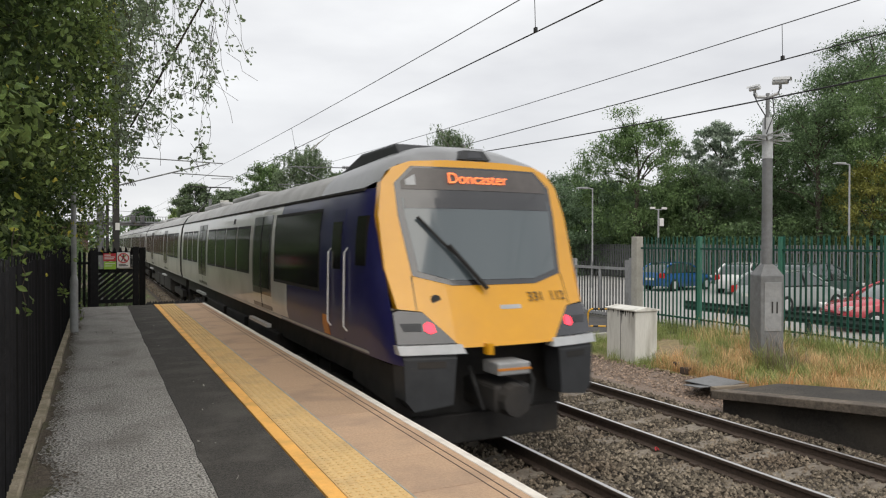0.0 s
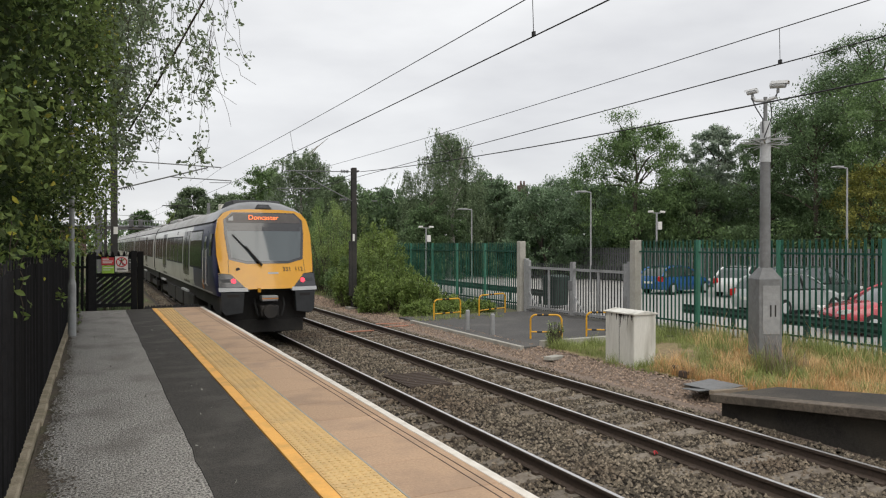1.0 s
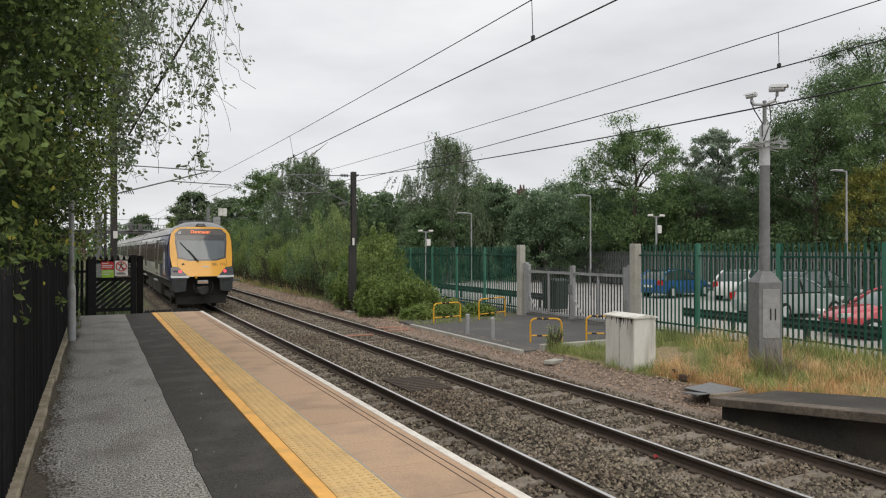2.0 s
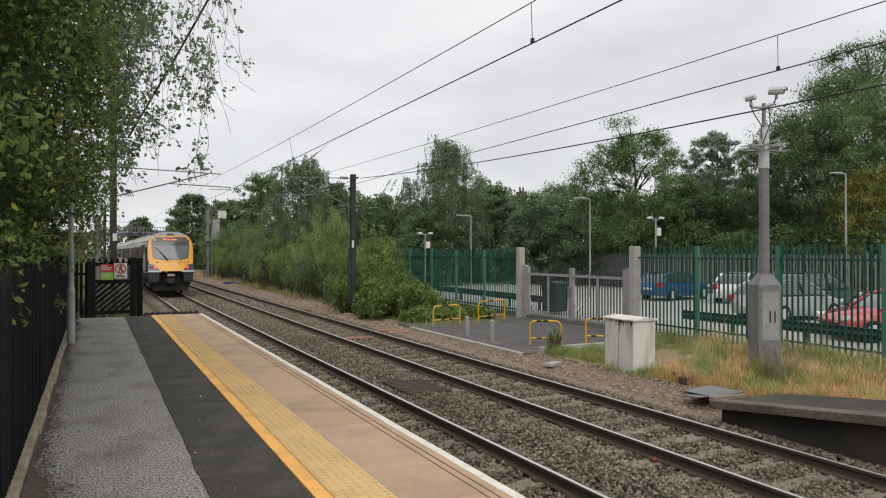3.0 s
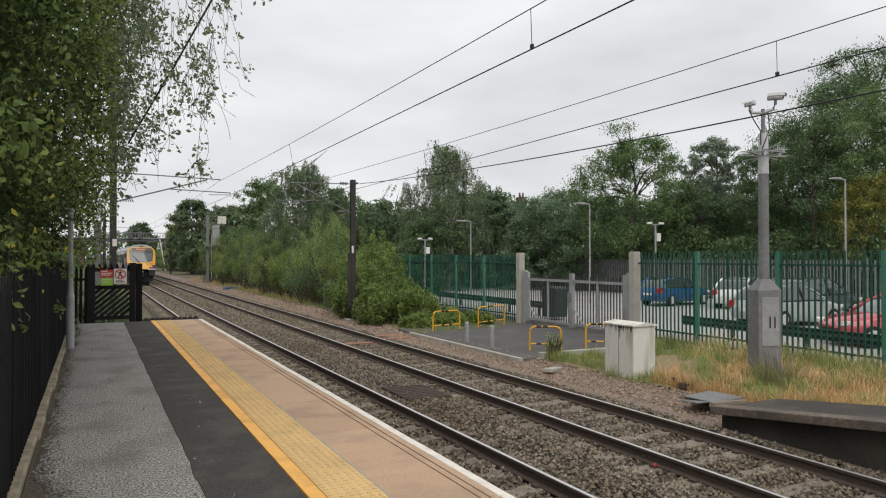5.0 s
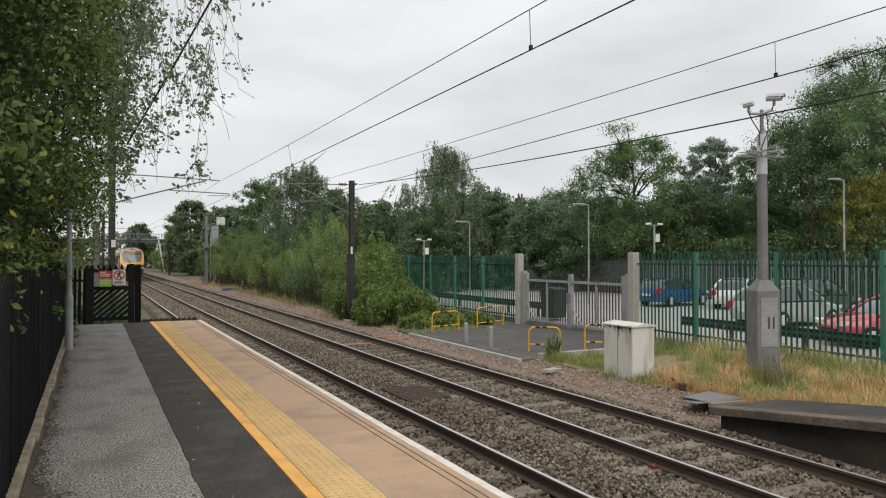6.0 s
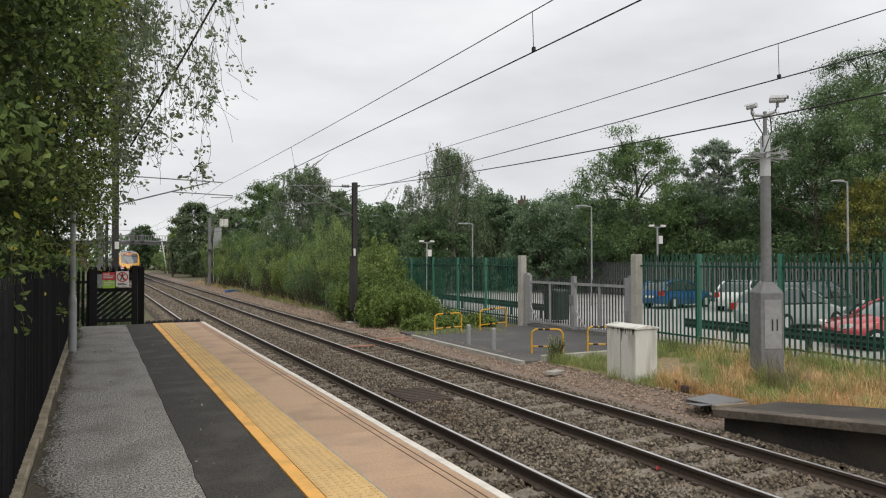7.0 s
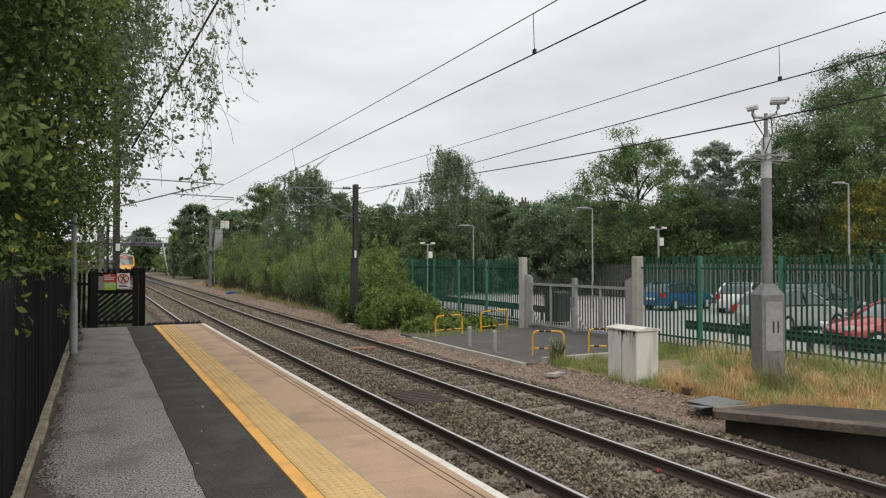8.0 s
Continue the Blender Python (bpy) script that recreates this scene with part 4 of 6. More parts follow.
M_TRAIN_GLASS = mat("dark_train_glass", (0.014, 0.014, 0.015), (0.010, 0.010, 0.011), 2, 0.12, spec=0.22)
M_WINDSCREEN = glass("grey_windscreen_glass", (0.075, 0.095, 0.105), 0.08)
M_SCREEN_BLACK = glass("black_screen_surround", (0.018, 0.018, 0.02), 0.15)
M_ORANGE_LED = glow("orange_display", (1.0, 0.22, 0.06), 1.0)
M_RED_LAMP = glow("red_tail_lamp", (1.0, 0.04, 0.07), 1.6)
M_CAB_DOME = mat("dark_grey_cab_roof", (0.24, 0.245, 0.25), (0.19, 0.195, 0.20), 3, 0.4, coat=0.3, stain=(0.13, 0.13, 0.13), stain_scale=1.2, stain_amount=0.5)
M_DISPLAY = mat("smoked_display_glass", (0.11, 0.098, 0.092), (0.085, 0.076, 0.072), 6, 0.25)
M_HANDRAIL = mat("white_handrail", (0.75, 0.75, 0.75), (0.68, 0.68, 0.68), 8, 0.35)
M_ORANGE_MARK = mat("orange_mark", (0.65, 0.24, 0.03), (0.55, 0.20, 0.03), 8, 0.4)
M_RUBBER = mat("black_rubber", (0.012, 0.012, 0.012), (0.009, 0.009, 0.009), 10, 0.7)
M_NUMBER = mat("dark_number", (0.06, 0.045, 0.02), (0.05, 0.04, 0.02), 10, 0.5)

CAR = 20.6


def yf(x, z):
    """How far the leaning, bowed nose stands back at (x, z)."""
    return -0.40 + 0.50 * min(0.85, max(0.0, z - 1.35)) + 0.325 * max(0.0, z - 2.2) + 0.20 * (x / 1.3) ** 2


def clip_band(poly, axis, lo, hi):
    """The share of an outline between two limits along one axis."""
    def half(pts, inside, cut):
        out = []
        for a, b in zip(pts, pts[1:] + pts[:1]):
            if inside(a):
                out.append(a)
            if inside(a) != inside(b):
                t = (cut - a[axis]) / (b[axis] - a[axis])
                out.append(tuple(cut if i == axis else a[i] + (b[i] - a[i]) * t for i in (0, 1)))
        return out
    p = half(list(poly), lambda q: q[axis] >= lo - 1e-9, lo)
    return half(p, lambda q: q[axis] <= hi + 1e-9, hi) if p else []


def nose_panel(poly, proud, depth=0.05, step=0.17):
    """A panel of (x, z) outline laid on the bowed nose."""
    g = Geo()
    poly = [(x * 1.055, z) for x, z in poly]
    x0, x1 = min(p[0] for p in poly), max(p[0] for p in poly)
    n = max(1, round((x1 - x0) / step))
    for z0, z1 in ((-1, 1.35), (1.35, 2.2), (2.2, 9)):
        band = clip_band(poly, 1, z0, z1)
        if len(band) < 3:
            continue
        for k in range(n):
            cell = clip_band(band, 0, x0 + (x1 - x0) * k / n, x0 + (x1 - x0) * (k + 1) / n)
            if len(cell) >= 3:
                g.face([(x, yf(x, z) - proud, z) for x, z in cell])
    m = len(poly)
    i = len(g.v)
    g.v += [(x, yf(x, z) - proud, z) for x, z in poly] + [(x, yf(x, z) - proud + depth, z) for x, z in poly]
    g.f += [(i + k, i + (k + 1) % m, i + m + (k + 1) % m, i + m + k) for k in range(m)]
    return g


def mirror(poly):
    return [(-x, z) for x, z in reversed(poly)]


SIDE = [(1.20, 1.26), (1.30, 1.29), (1.345, 1.50), (1.355, 1.9), (1.352, 2.3), (1.335, 2.7), (1.29, 3.05), (1.24, 3.22)]
TOP = [(1.24, 3.22), (1.12, 3.42), (0.95, 3.56), (0.6, 3.66), (0.0, 3.69), (-0.6, 3.66), (-0.95, 3.56), (-1.12, 3.42), (-1.24, 3.22)]


def sweep(prof, rings):
    """Loft of a profile; rings are (width factor, y or a function of (x, z))."""
    g = Geo()
    for w, y in rings:
        g.v += [(x * w, y(x * w, z) if callable(y) else y, z) for x, z in prof]
    n = len(prof)
    g.f = [(r * n + k, r * n + k + 1, (r + 1) * n + k + 1, (r + 1) * n + k) for r in range(len(rings) - 1) for k in range(n - 1)]
    return g


def side_panel(s, y0, y1, z0, z1, out=0.006, slant=0.0, n=4):
    """A thin panel that follows the side's curve; s is the side."""
    g = Geo()

    def xs(z):
        for (xa, za), (xb, zb) in zip(SIDE, SIDE[1:]):
            if za <= z <= zb:
                return xa + (xb - xa) * (z - za) / (zb - za)
        return 1.3
    zz = [z0 + (z1 - z0) * k / n for k in range(n + 1)]
    for a, b in zip(zz, zz[1:]):
        g.face([(s * (xs(a) + out), y0, a), (s * (xs(a) + out), y1, a), (s * (xs(b) + out), y1, b), (s * (xs(b) + out), y0, b)])
    for z in (z0, z1):
        g.face([(s * (xs(z) + out), y0, z), (s * (xs(z) + out), y1, z), (s * (xs(z) - 0.03), y1, z), (s * (xs(z) - 0.03), y0, z)])
    for y in (y0, y1):
        g.face([(s * (xs(z) + out), y, z) for z in zz] + [(s * (xs(z) - 0.03), y, z) for z in reversed(zz)])
    return g


def writing(name, words, size, material, parent, at, label=""):
    cu = bpy.data.curves.new(name, "FONT")
    cu.body, cu.size, cu.extrude = words, size, 0.002
    cu.align_x, cu.align_y = "CENTER", "CENTER"
    tmp = bpy.data.objects.new(name, cu)
    me = bpy.data.meshes.new_from_object(tmp)
    bpy.data.objects.remove(tmp)
    me.materials.clear()
    me.materials.append(material)
    return part(name, me, None, parent, label, at=at)


def bogie(train, y):
    b = part("bogie", Geo().box(-1.08, -0.92, y - 1.6, y + 1.6, 0.42, 0.66).box(0.92, 1.08, y - 1.6, y + 1.6, 0.42, 0.66).box(-1.0, 1.0, y - 0.3, y + 0.3, 0.42, 0.8), M_TRAIN_DARK, train)
    for dy in (-1.3, 1.3):
        for s in (-1, 1):
            part("wheel", Geo().tube((s * 0.70, y + dy, 0.42), (s * 0.83, y + dy, 0.42), 0.42, 0.42, 24), M_TRAIN_DARK, b, smooth=True)


def car(train, y0, cab):
    """One vehicle's shell; y0 is the end nearer the platform."""
    y1 = y0 + CAR - 0.5
    for s in (-1, 1):
        prof = [(s * x, z) for x, z in SIDE]
        if cab:
            part("cab_side", sweep(prof, [(0.93, lambda x, z: yf(x, z) + 0.0), (0.97, lambda x, z: yf(x, z) + 0.12), (0.99, lambda x, z: yf(x, z) + 0.30), (1.0, lambda x, z: max(0.55, yf(x, z) + 0.55)), (1.0, 4.9)]), M_NAVY, train, "glossy navy cab side", smooth=True)
            part("saloon_side", sweep(prof, [(1.0, 4.9), (1.0, y1)]), M_TRAIN_GREY, train, smooth=True)
        else:
            part("saloon_side", sweep(prof, [(1.0, y0), (1.0, y1)]), M_TRAIN_GREY, train, smooth=True)
        part("sole_bar", side_panel(s, y0 + (0.6 if cab else 0.0), y1, 1.315, 1.345, 0.008, n=1), M_BUMPER, train)
        part("roof_gutter", Geo().box(s * 1.245 - 0.02, s * 1.245 + 0.02, y0 + (0.9 if cab else 0), y1, 3.20, 3.235), M_TRAIN_DARK, train)
        wins = [(7.5 + k * 1.52, 8.82 + k * 1.52, 2.0, 2.86) for k in range(4)] + [(15.7 + k * 1.35, 16.8 + k * 1.35, 2.0, 2.86) for k in range(3)]
        doors = [(5.5, 7.1), (13.75, 15.35)]
        if cab:
            wins.append((2.5, 5.2, 1.96, 3.0))
        else:
            wins += [(0.9, 2.3, 2.0, 2.86), (2.5, 3.9, 2.0, 2.86), (4.05, 5.2, 2.0, 2.86)]
        for a, b, z0, z1 in wins:
            w = part("window", side_panel(s, y0 + a, y0 + b, z0, z1, 0.008), M_TRAIN_GLASS, train, "dark tinted window")
            part("window_seal", side_panel(s, y0 + a - 0.05, y0 + b + 0.05, z0 - 0.05, z1 + 0.05, 0.004), M_RUBBER, w)
        for a, b in doors:
            d = part("passenger_door", side_panel(s, y0 + a, y0 + b, 1.37, 3.06, 0.010), M_DOOR, train, "dark double leaf door")
            m = (a + b) / 2
            for q0, q1 in ((a + 0.12, m - 0.06), (m + 0.06, b - 0.12)):
                part("door_glass", side_panel(s, y0 + q0, y0 + q1, 1.75, 2.9, 0.014), M_TRAIN_GLASS, d)
            part("door_seam", side_panel(s, y0 + m - 0.015, y0 + m + 0.015, 1.38, 3.04, 0.016), M_RUBBER, d)
            part("step", Geo().box(s * 1.36 - 0.06, s * 1.36 + 0.02, y0 + a, y0 + b, 1.08, 1.14), M_BUMPER, d, "pale door step")
        part("vent_mark", side_panel(s, y0 + 9.3, y0 + 9.55, 2.98, 3.1, 0.006, n=1), M_TRAIN_DARK, train)
    if cab:
        dome = Geo()
        arcs = (((1.19, 3.28), (1.11, 3.41), (0.96, 3.50), (0.6, 3.545), (0.3, 3.555), (0.0, 3.56)),
                ((1.195, 3.29), (1.10, 3.45), (0.94, 3.575), (0.6, 3.655), (0.3, 3.675), (0.0, 3.68)),
                ((1.22, 3.25), (1.11, 3.46), (0.93, 3.62), (0.58, 3.75), (0.3, 3.785), (0.0, 3.79)),
                ((1.23, 3.22), (1.12, 3.43), (0.95, 3.60), (0.6, 3.76), (0.3, 3.80), (0.0, 3.81)),
                ((1.24, 3.22), (1.12, 3.42), (0.95, 3.56), (0.6, 3.66), (0.3, 3.68), (0.0, 3.69)))
        for arc, back in zip(arcs, (0.02, 0.12, 0.95, 1.5, 2.8)):
            row = list(arc) + [(-x, z) for x, z in reversed(arc[:-1])]
            dome.v += [(x, yf(x, z) + back if back < 0.5 else back, z) for x, z in row]
        n = 11
        dome.f = [(r * n + k, r * n + k + 1, (r + 1) * n + k + 1, (r + 1) * n + k) for r in range(4) for k in range(n - 1)]
        part("cab_dome", dome, M_CAB_DOME, train, "rounded dark grey cab roof", smooth=True)
    part("roof", sweep(TOP, [(1.0, 2.8 if cab else y0), (1.0, y1)]), M_TRAIN_ROOF, train, "grey roof", smooth=True)
    for a, b, h in ((9.5, 13.0, 0.10), (15.0, 18.6, 0.12)) if cab else ((2.0, 6.0, 0.10), (9.5, 13.0, 0.10), (15.0, 18.6, 0.12)):
        part("roof_pod", Geo().box(-0.75, 0.75, y0 + a, y0 + b, 3.6, 3.66 + h), M_TRAIN_ROOF, train, "roof equipment pod", bevel=0.06)
    if cab:
        f = Geo()
        f.prism([(1.2, 3.66), (1.42, 3.865), (2.7, 3.87), (3.9, 3.62)], "x", -0.66, 0.66)
        part("roof_fairing", f, M_APRON, train, "dark roof fairing", bevel=0.04)
    end = Geo()
    end.prism([(x, z) for x, z in SIDE] + [(x, z) for x, z in TOP[1:-1]] + [(-x, z) for x, z in reversed(SIDE)], "y", y1 - 0.02, y1)
    part("end_wall", end, M_TRAIN_DARK, train)
    if not cab:
        end = Geo()
        end.prism([(x, z) for x, z in SIDE] + [(x, z) for x, z in TOP[1:-1]] + [(-x, z) for x, z in reversed(SIDE)], "y", y0, y0 + 0.02)
        part("end_wall", end, M_TRAIN_DARK, train)
    part("underframe", Geo().box(-1.12, 1.12, y0 + (1.3 if cab else 0.2), y1 - 0.2, 0.9, 1.22), M_TRAIN_DARK, train)
    for a, b in ((5.6, 8.4), (8.8, 11.2), (11.6, 14.6)):
        part("equipment_box", Geo().box(-1.2, 1.2, y0 + a, y0 + b, 0.42, 0.95), M_TRAIN_DARK, train, bevel=0.03)
    bogie(train, y0 + 3.4)
    bogie(train, y0 + 17.0)
    part("gangway", Geo().box(-0.75, 0.75, y1, y1 + 0.5, 1.0, 3.4), M_RUBBER, train)


def build_train():
    t = thing("passenger_train", "passenger train with yellow front, navy cab and silver grey cars", "train", pose(CX_NEAR, 7.06, RAIL))
    car(t, 0.0, True)
    for k in range(1, 5):
        car(t, CAR * k, False)
    # the nose
    upper = [(-1.14, 1.87), (-1.20, 2.3), (-1.20, 2.9), (-1.13, 3.28), (-0.99, 3.46), (-0.80, 3.535), (-0.4, 3.56), (0.4, 3.56), (0.80, 3.535), (0.99, 3.46), (1.13, 3.28), (1.20, 2.9), (1.20, 2.3), (1.16, 1.87),
             (0.90, 1.84), (0.56, 1.46), (-0.56, 1.46), (-0.90, 1.84)]
    part("yellow_nose", nose_panel(upper, 0.03, 0.12), M_TRAIN_YELLOW, t, "bright yellow front end", smooth=True)
    scr = [(-0.52, 2.11), (-0.93, 2.22), (-1.0, 2.9), (-1.0, 3.27), (-0.80, 3.475), (0.80, 3.475), (1.0, 3.27), (1.0, 2.9), (0.93, 2.22), (0.52, 2.11)]
    ws = part("windscreen_surround", nose_panel(scr, 0.036, 0.03), M_SCREEN_BLACK, t, "black windscreen surround", smooth=True)
    gl = [(-0.52, 2.17), (-0.86, 2.27), (-0.93, 2.9), (-0.94, 3.10), (0.94, 3.10), (0.93, 2.9), (0.86, 2.27), (0.52, 2.17)]
    part("windscreen", nose_panel(gl, 0.042, 0.03), M_WINDSCREEN, ws, "grey tinted windscreen", smooth=True)
    part("sun_blind", nose_panel([(-0.92, 2.98), (0.92, 2.98), (0.92, 3.10), (-0.92, 3.10)], 0.046, 0.02), M_SCREEN_BLACK, ws)
    part("display", nose_panel([(-0.93, 3.20), (0.93, 3.20), (0.93, 3.29), (0.77, 3.45), (-0.77, 3.45), (-0.93, 3.29)], 0.042, 0.02), M_DISPLAY, ws, "dark destination display")
    lean = math.degrees(math.atan(0.325))
    writing("destination_letters", "Doncaster", 0.19, M_ORANGE_LED, ws, pose(-0.03, yf(0, 3.34) - 0.052, 3.335, 90 - lean, 0, 0), "glowing orange letters")
    part("notice", nose_panel([(-0.88, 3.25), (-0.77, 3.25), (-0.77, 3.38), (-0.88, 3.31)], 0.046, 0.01), M_BUMPER, ws)
    wp = Geo()
    pts = [(-0.86, 2.88), (-0.62, 2.60), (-0.38, 2.36), (-0.17, 2.10)]
    wp.path([(x, yf(x, z) - 0.09, z) for x, z in pts], 0.018, 6)
    part("wiper_blade", wp, M_RUBBER, ws, "black wiper blade")
    wp = Geo().path([(x, yf(x, z) - 0.11, z) for x, z in [(-0.55, 2.56), (-0.17, 2.07)]], 0.026, 6)
    part("wiper_arm", wp, M_RUBBER, ws)
    part("seam", nose_panel([(-0.955, 1.85), (-0.945, 1.85), (-0.935, 2.22), (-0.945, 2.22)], 0.032, 0.01), M_NUMBER, t)
    part("seam", nose_panel([(0.945, 1.85), (0.955, 1.85), (0.945, 2.22), (0.935, 2.22)], 0.032, 0.01), M_NUMBER, t)
    part("round_cap", Geo().tube((-0.77, yf(-0.77, 1.96) - 0.04, 1.96), (-0.77, yf(-0.77, 1.96) + 0.02, 1.96), 0.055, 0.055, 16), M_APRON, t)
    part("badge", nose_panel([(-0.02, 1.84), (0.24, 1.84), (0.24, 1.885), (-0.02, 1.885)], 0.033, 0.01), M_BUMPER, t, "small pale badge")
    for k, figure in enumerate("331 112"):     # each figure is laid on the bowed nose
        x = 0.66 + (k - 3) * 0.083
        if figure != " ":
            writing("unit_figure", figure, 0.165, M_NUMBER, t, pose(x, yf(x, 1.96) - 0.048, 1.96, 90 - math.degrees(math.atan(0.5)), 0, math.degrees(math.atan(0.2367 * x))), "dark painted figure")
    for s in (-1, 1):
        side = (lambda p: p) if s > 0 else mirror
        hs = part("lamp_housing", nose_panel(side([(0.58, 1.51), (0.88, 1.83), (1.13, 1.855), (1.19, 1.83), (1.20, 1.51)]), 0.028, 0.12), M_LAMP_HOUSE, t, "smoked grey lamp housing")
        part("tail_lamp", nose_panel(side([(0.80, 1.63), (0.86, 1.61), (0.91, 1.64), (0.91, 1.70), (0.86, 1.735), (0.81, 1.71)]), 0.036, 0.01), M_RED_LAMP, hs, "glowing red tail lamp")
        part("marker_lens", nose_panel(side([(0.94, 1.64), (1.12, 1.64), (1.14, 1.72), (0.93, 1.72)]), 0.034, 0.01), M_APRON, hs)
        part("bumper_strip", nose_panel(side([(0.53, 1.405), (0.56, 1.50), (1.21, 1.50), (1.20, 1.405)]), 0.05, 0.16), M_BUMPER, t, "silver bumper strip")
        part("apron", nose_panel(side([(0.66, 0.86), (0.62, 1.42), (1.16, 1.42), (1.14, 0.92), (1.05, 0.80)]), 0.0, 0.3), M_APRON, t, "dark grey apron")
        part("apron_recess", nose_panel(side([(0.74, 1.26), (1.02, 1.26), (1.02, 1.33), (0.74, 1.33)]), 0.006, 0.02), M_TRAIN_DARK, t)
        part("lower_cab_side", Geo().prism([(0.15, 0.75), (1.6, 0.85), (1.6, 1.22), (0.1, 1.22)], "x", s * 1.13 - 0.03, s * 1.13 + 0.03), M_TRAIN_DARK, t)
        # cab door with white handrails
        d = part("cab_door", side_panel(s, 1.42, 1.96, 1.37, 3.0, 0.006), M_NAVY, t, "navy cab door")
        part("cab_door_glass", side_panel(s, 1.50, 1.88, 2.25, 2.85, 0.012), M_TRAIN_GLASS, d)
        part("cab_window", side_panel(s, 0.62, 0.95, 2.32, 2.9, 0.008), M_TRAIN_GLASS, t)
        for y in (1.27, 1.93):
            part("handrail", Geo().path([(s * 1.34, y, 2.52), (s * 1.385, y, 2.46), (s * 1.395, y, 1.56), (s * 1.35, y, 1.50)], 0.011, 8), M_HANDRAIL, t, "white handrail")
        part("orange_mark", side_panel(s, 2.05, 2.3, 1.36, 1.62, 0.01, n=2), M_ORANGE_MARK, t)
        part("swoop", side_panel(s, 4.35, 5.4, 1.36, 1.95, 0.003), M_TRAIN_GREY, t)
    part("skirt_shadow_plate", Geo().box(-1.1, 1.1, 0.25, 1.4, 0.6, 1.42), M_TRAIN_DARK, t)
    hl = part("head_lamp", nose_panel([(-0.21, 3.585), (0.21, 3.585), (0.13, 3.70), (-0.13, 3.70)], 0.0, 0.3), M_APRON, t, "dark head lamp housing")
    part("head_lamp_lens", nose_panel([(-0.10, 3.605), (0.10, 3.605), (0.075, 3.68), (-0.075, 3.68)], 0.006, 0.02), M_LAMP_HOUSE, hl)
    c = part("coupler", Geo().box(-0.26, 0.20, -0.46, 0.3, 0.74, 1.04), M_TRAIN_DARK, t, "black coupler", bevel=0.04)
    part("coupler_face", Geo().tube((-0.04, -0.58, 0.88), (-0.04, -0.44, 0.88), 0.17, 0.19, 14), M_TRAIN_DARK, c)
    part("coupler_cover", Geo().box(-0.24, 0.17, -0.50, -0.15, 1.15, 1.29), M_GALV_MID, c, "pale metal coupler cover", bevel=0.02)
    part("cover_band", Geo().box(-0.245, 0.175, -0.506, -0.50, 1.205, 1.23), M_ORANGE_MARK, c)
    for x in (-0.35, 0.4):
        part("brake_hose", Geo().path([(x, -0.05, 1.2), (x, -0.2, 1.0), (x * 0.8, -0.25, 0.75)], 0.03), M_RUBBER, c)
    part("tow_lug", Geo().box(-0.33, -0.26, -0.44, -0.33, 1.38, 1.50), M_TRAIN_YELLOW, t)
    part("obstacle_deflector", Geo().box(-1.0, 1.0, 0.15, 0.25, 0.28, 0.62), M_TRAIN_DARK, t, bevel=0.02)
    p = part("pantograph", Geo().path([(-0.5, 22.5, 3.75), (0, 23.9, 4.2), (0, 22.6, 4.75)], 0.03).box(-0.8, 0.8, 22.55, 22.65, 4.74, 4.78), M_TRAIN_DARK, t)
    return t


train = build_train()


# ---- trackside things ----
def relay_cabinet():
    c = thing("relay_cabinet", "dirty white concrete relay cabinet with a sloped lid", "cabinet", pose(10.78, 12.42, -1.02))
    part("body", Geo().box(-0.31, 0.31, -0.48, 0.48, -0.05, 1.19), M_CABINET, c, bevel=0.02)
    part("lid", Geo().prism([(-0.345, 1.18), (0.345, 1.18), (0.345, 1.215), (0.0, 1.27), (-0.345, 1.215)], "y", -0.515, 0.515), M_CABINET, c, "grimy overhanging lid", bevel=0.01)
    rng = np.random.default_rng(8)
    for k in range(22):
        y, w, d = rng.uniform(-0.44, 0.44), rng.uniform(0.012, 0.05), rng.uniform(0.04, 0.28) * (1.2 if k % 4 == 0 else 0.6)
        part("grime_streak", Geo().prism([(y - w / 2, 1.18), (y + w / 2, 1.18), (y + w * 0.3, 1.18 - d * 0.55), (y + w * 0.05, 1.18 - d), (y - w * 0.1, 1.18 - d * 0.9), (y - w * 0.35, 1.18 - d * 0.45)], "x", -0.3125, -0.31), M_GRIME, c)
    part("door_seam", Geo().box(-0.314, -0.31, -0.005, 0.005, 0.1, 1.1), M_GRIME, c)


relay_cabinet()


def hoop(x0, y0, x1, y1, z, h=0.78):
    """A tubular hoop barrier with a low cross bar and black bands."""
    a, b = Vector((x0, y0, 0)), Vector((x1, y1, 0))
    t = thing("hoop_barrier", "yellow tubular hoop barrier with black bands", "barrier", pose(0, 0, z), "hoop barriers")
    d = (b - a).normalized()
    up = Vector((0, 0, 1))
    r = 0.16
    pts = [a - up * 0.05]
    for k in range(7):
        q = math.pi / 2 * k / 6
        pts.append(a + d * (r - r * math.cos(q)) + up * (h - r + r * math.sin(q)))
    for k in range(7):
        q = math.pi / 2 * (1 - k / 6)
        pts.append(b - d * (r - r * math.cos(q)) + up * (h - r + r * math.sin(q)))
    pts.append(b - up * 0.05)
    part("hoop", Geo().path(pts, 0.027, 10), M_HOOP, t, smooth=True)
    part("cross_bar", Geo().tube(a + up * 0.2, b + up * 0.2, 0.022), M_HOOP, t, smooth=True)
    w = (b - a).length
    for f, zz, rr in ((0.5, h, 0.030), (0.5, 0.2, 0.025)):
        for off in (-0.18, 0.18):
            c = a + d * (w * f + off * (0 if zz == h and off > 0 else 1)) + up * zz
            part("black_band", Geo().tube(c - d * 0.07, c + d * 0.07, rr, rr, 10), M_HOOP_BLACK, t)


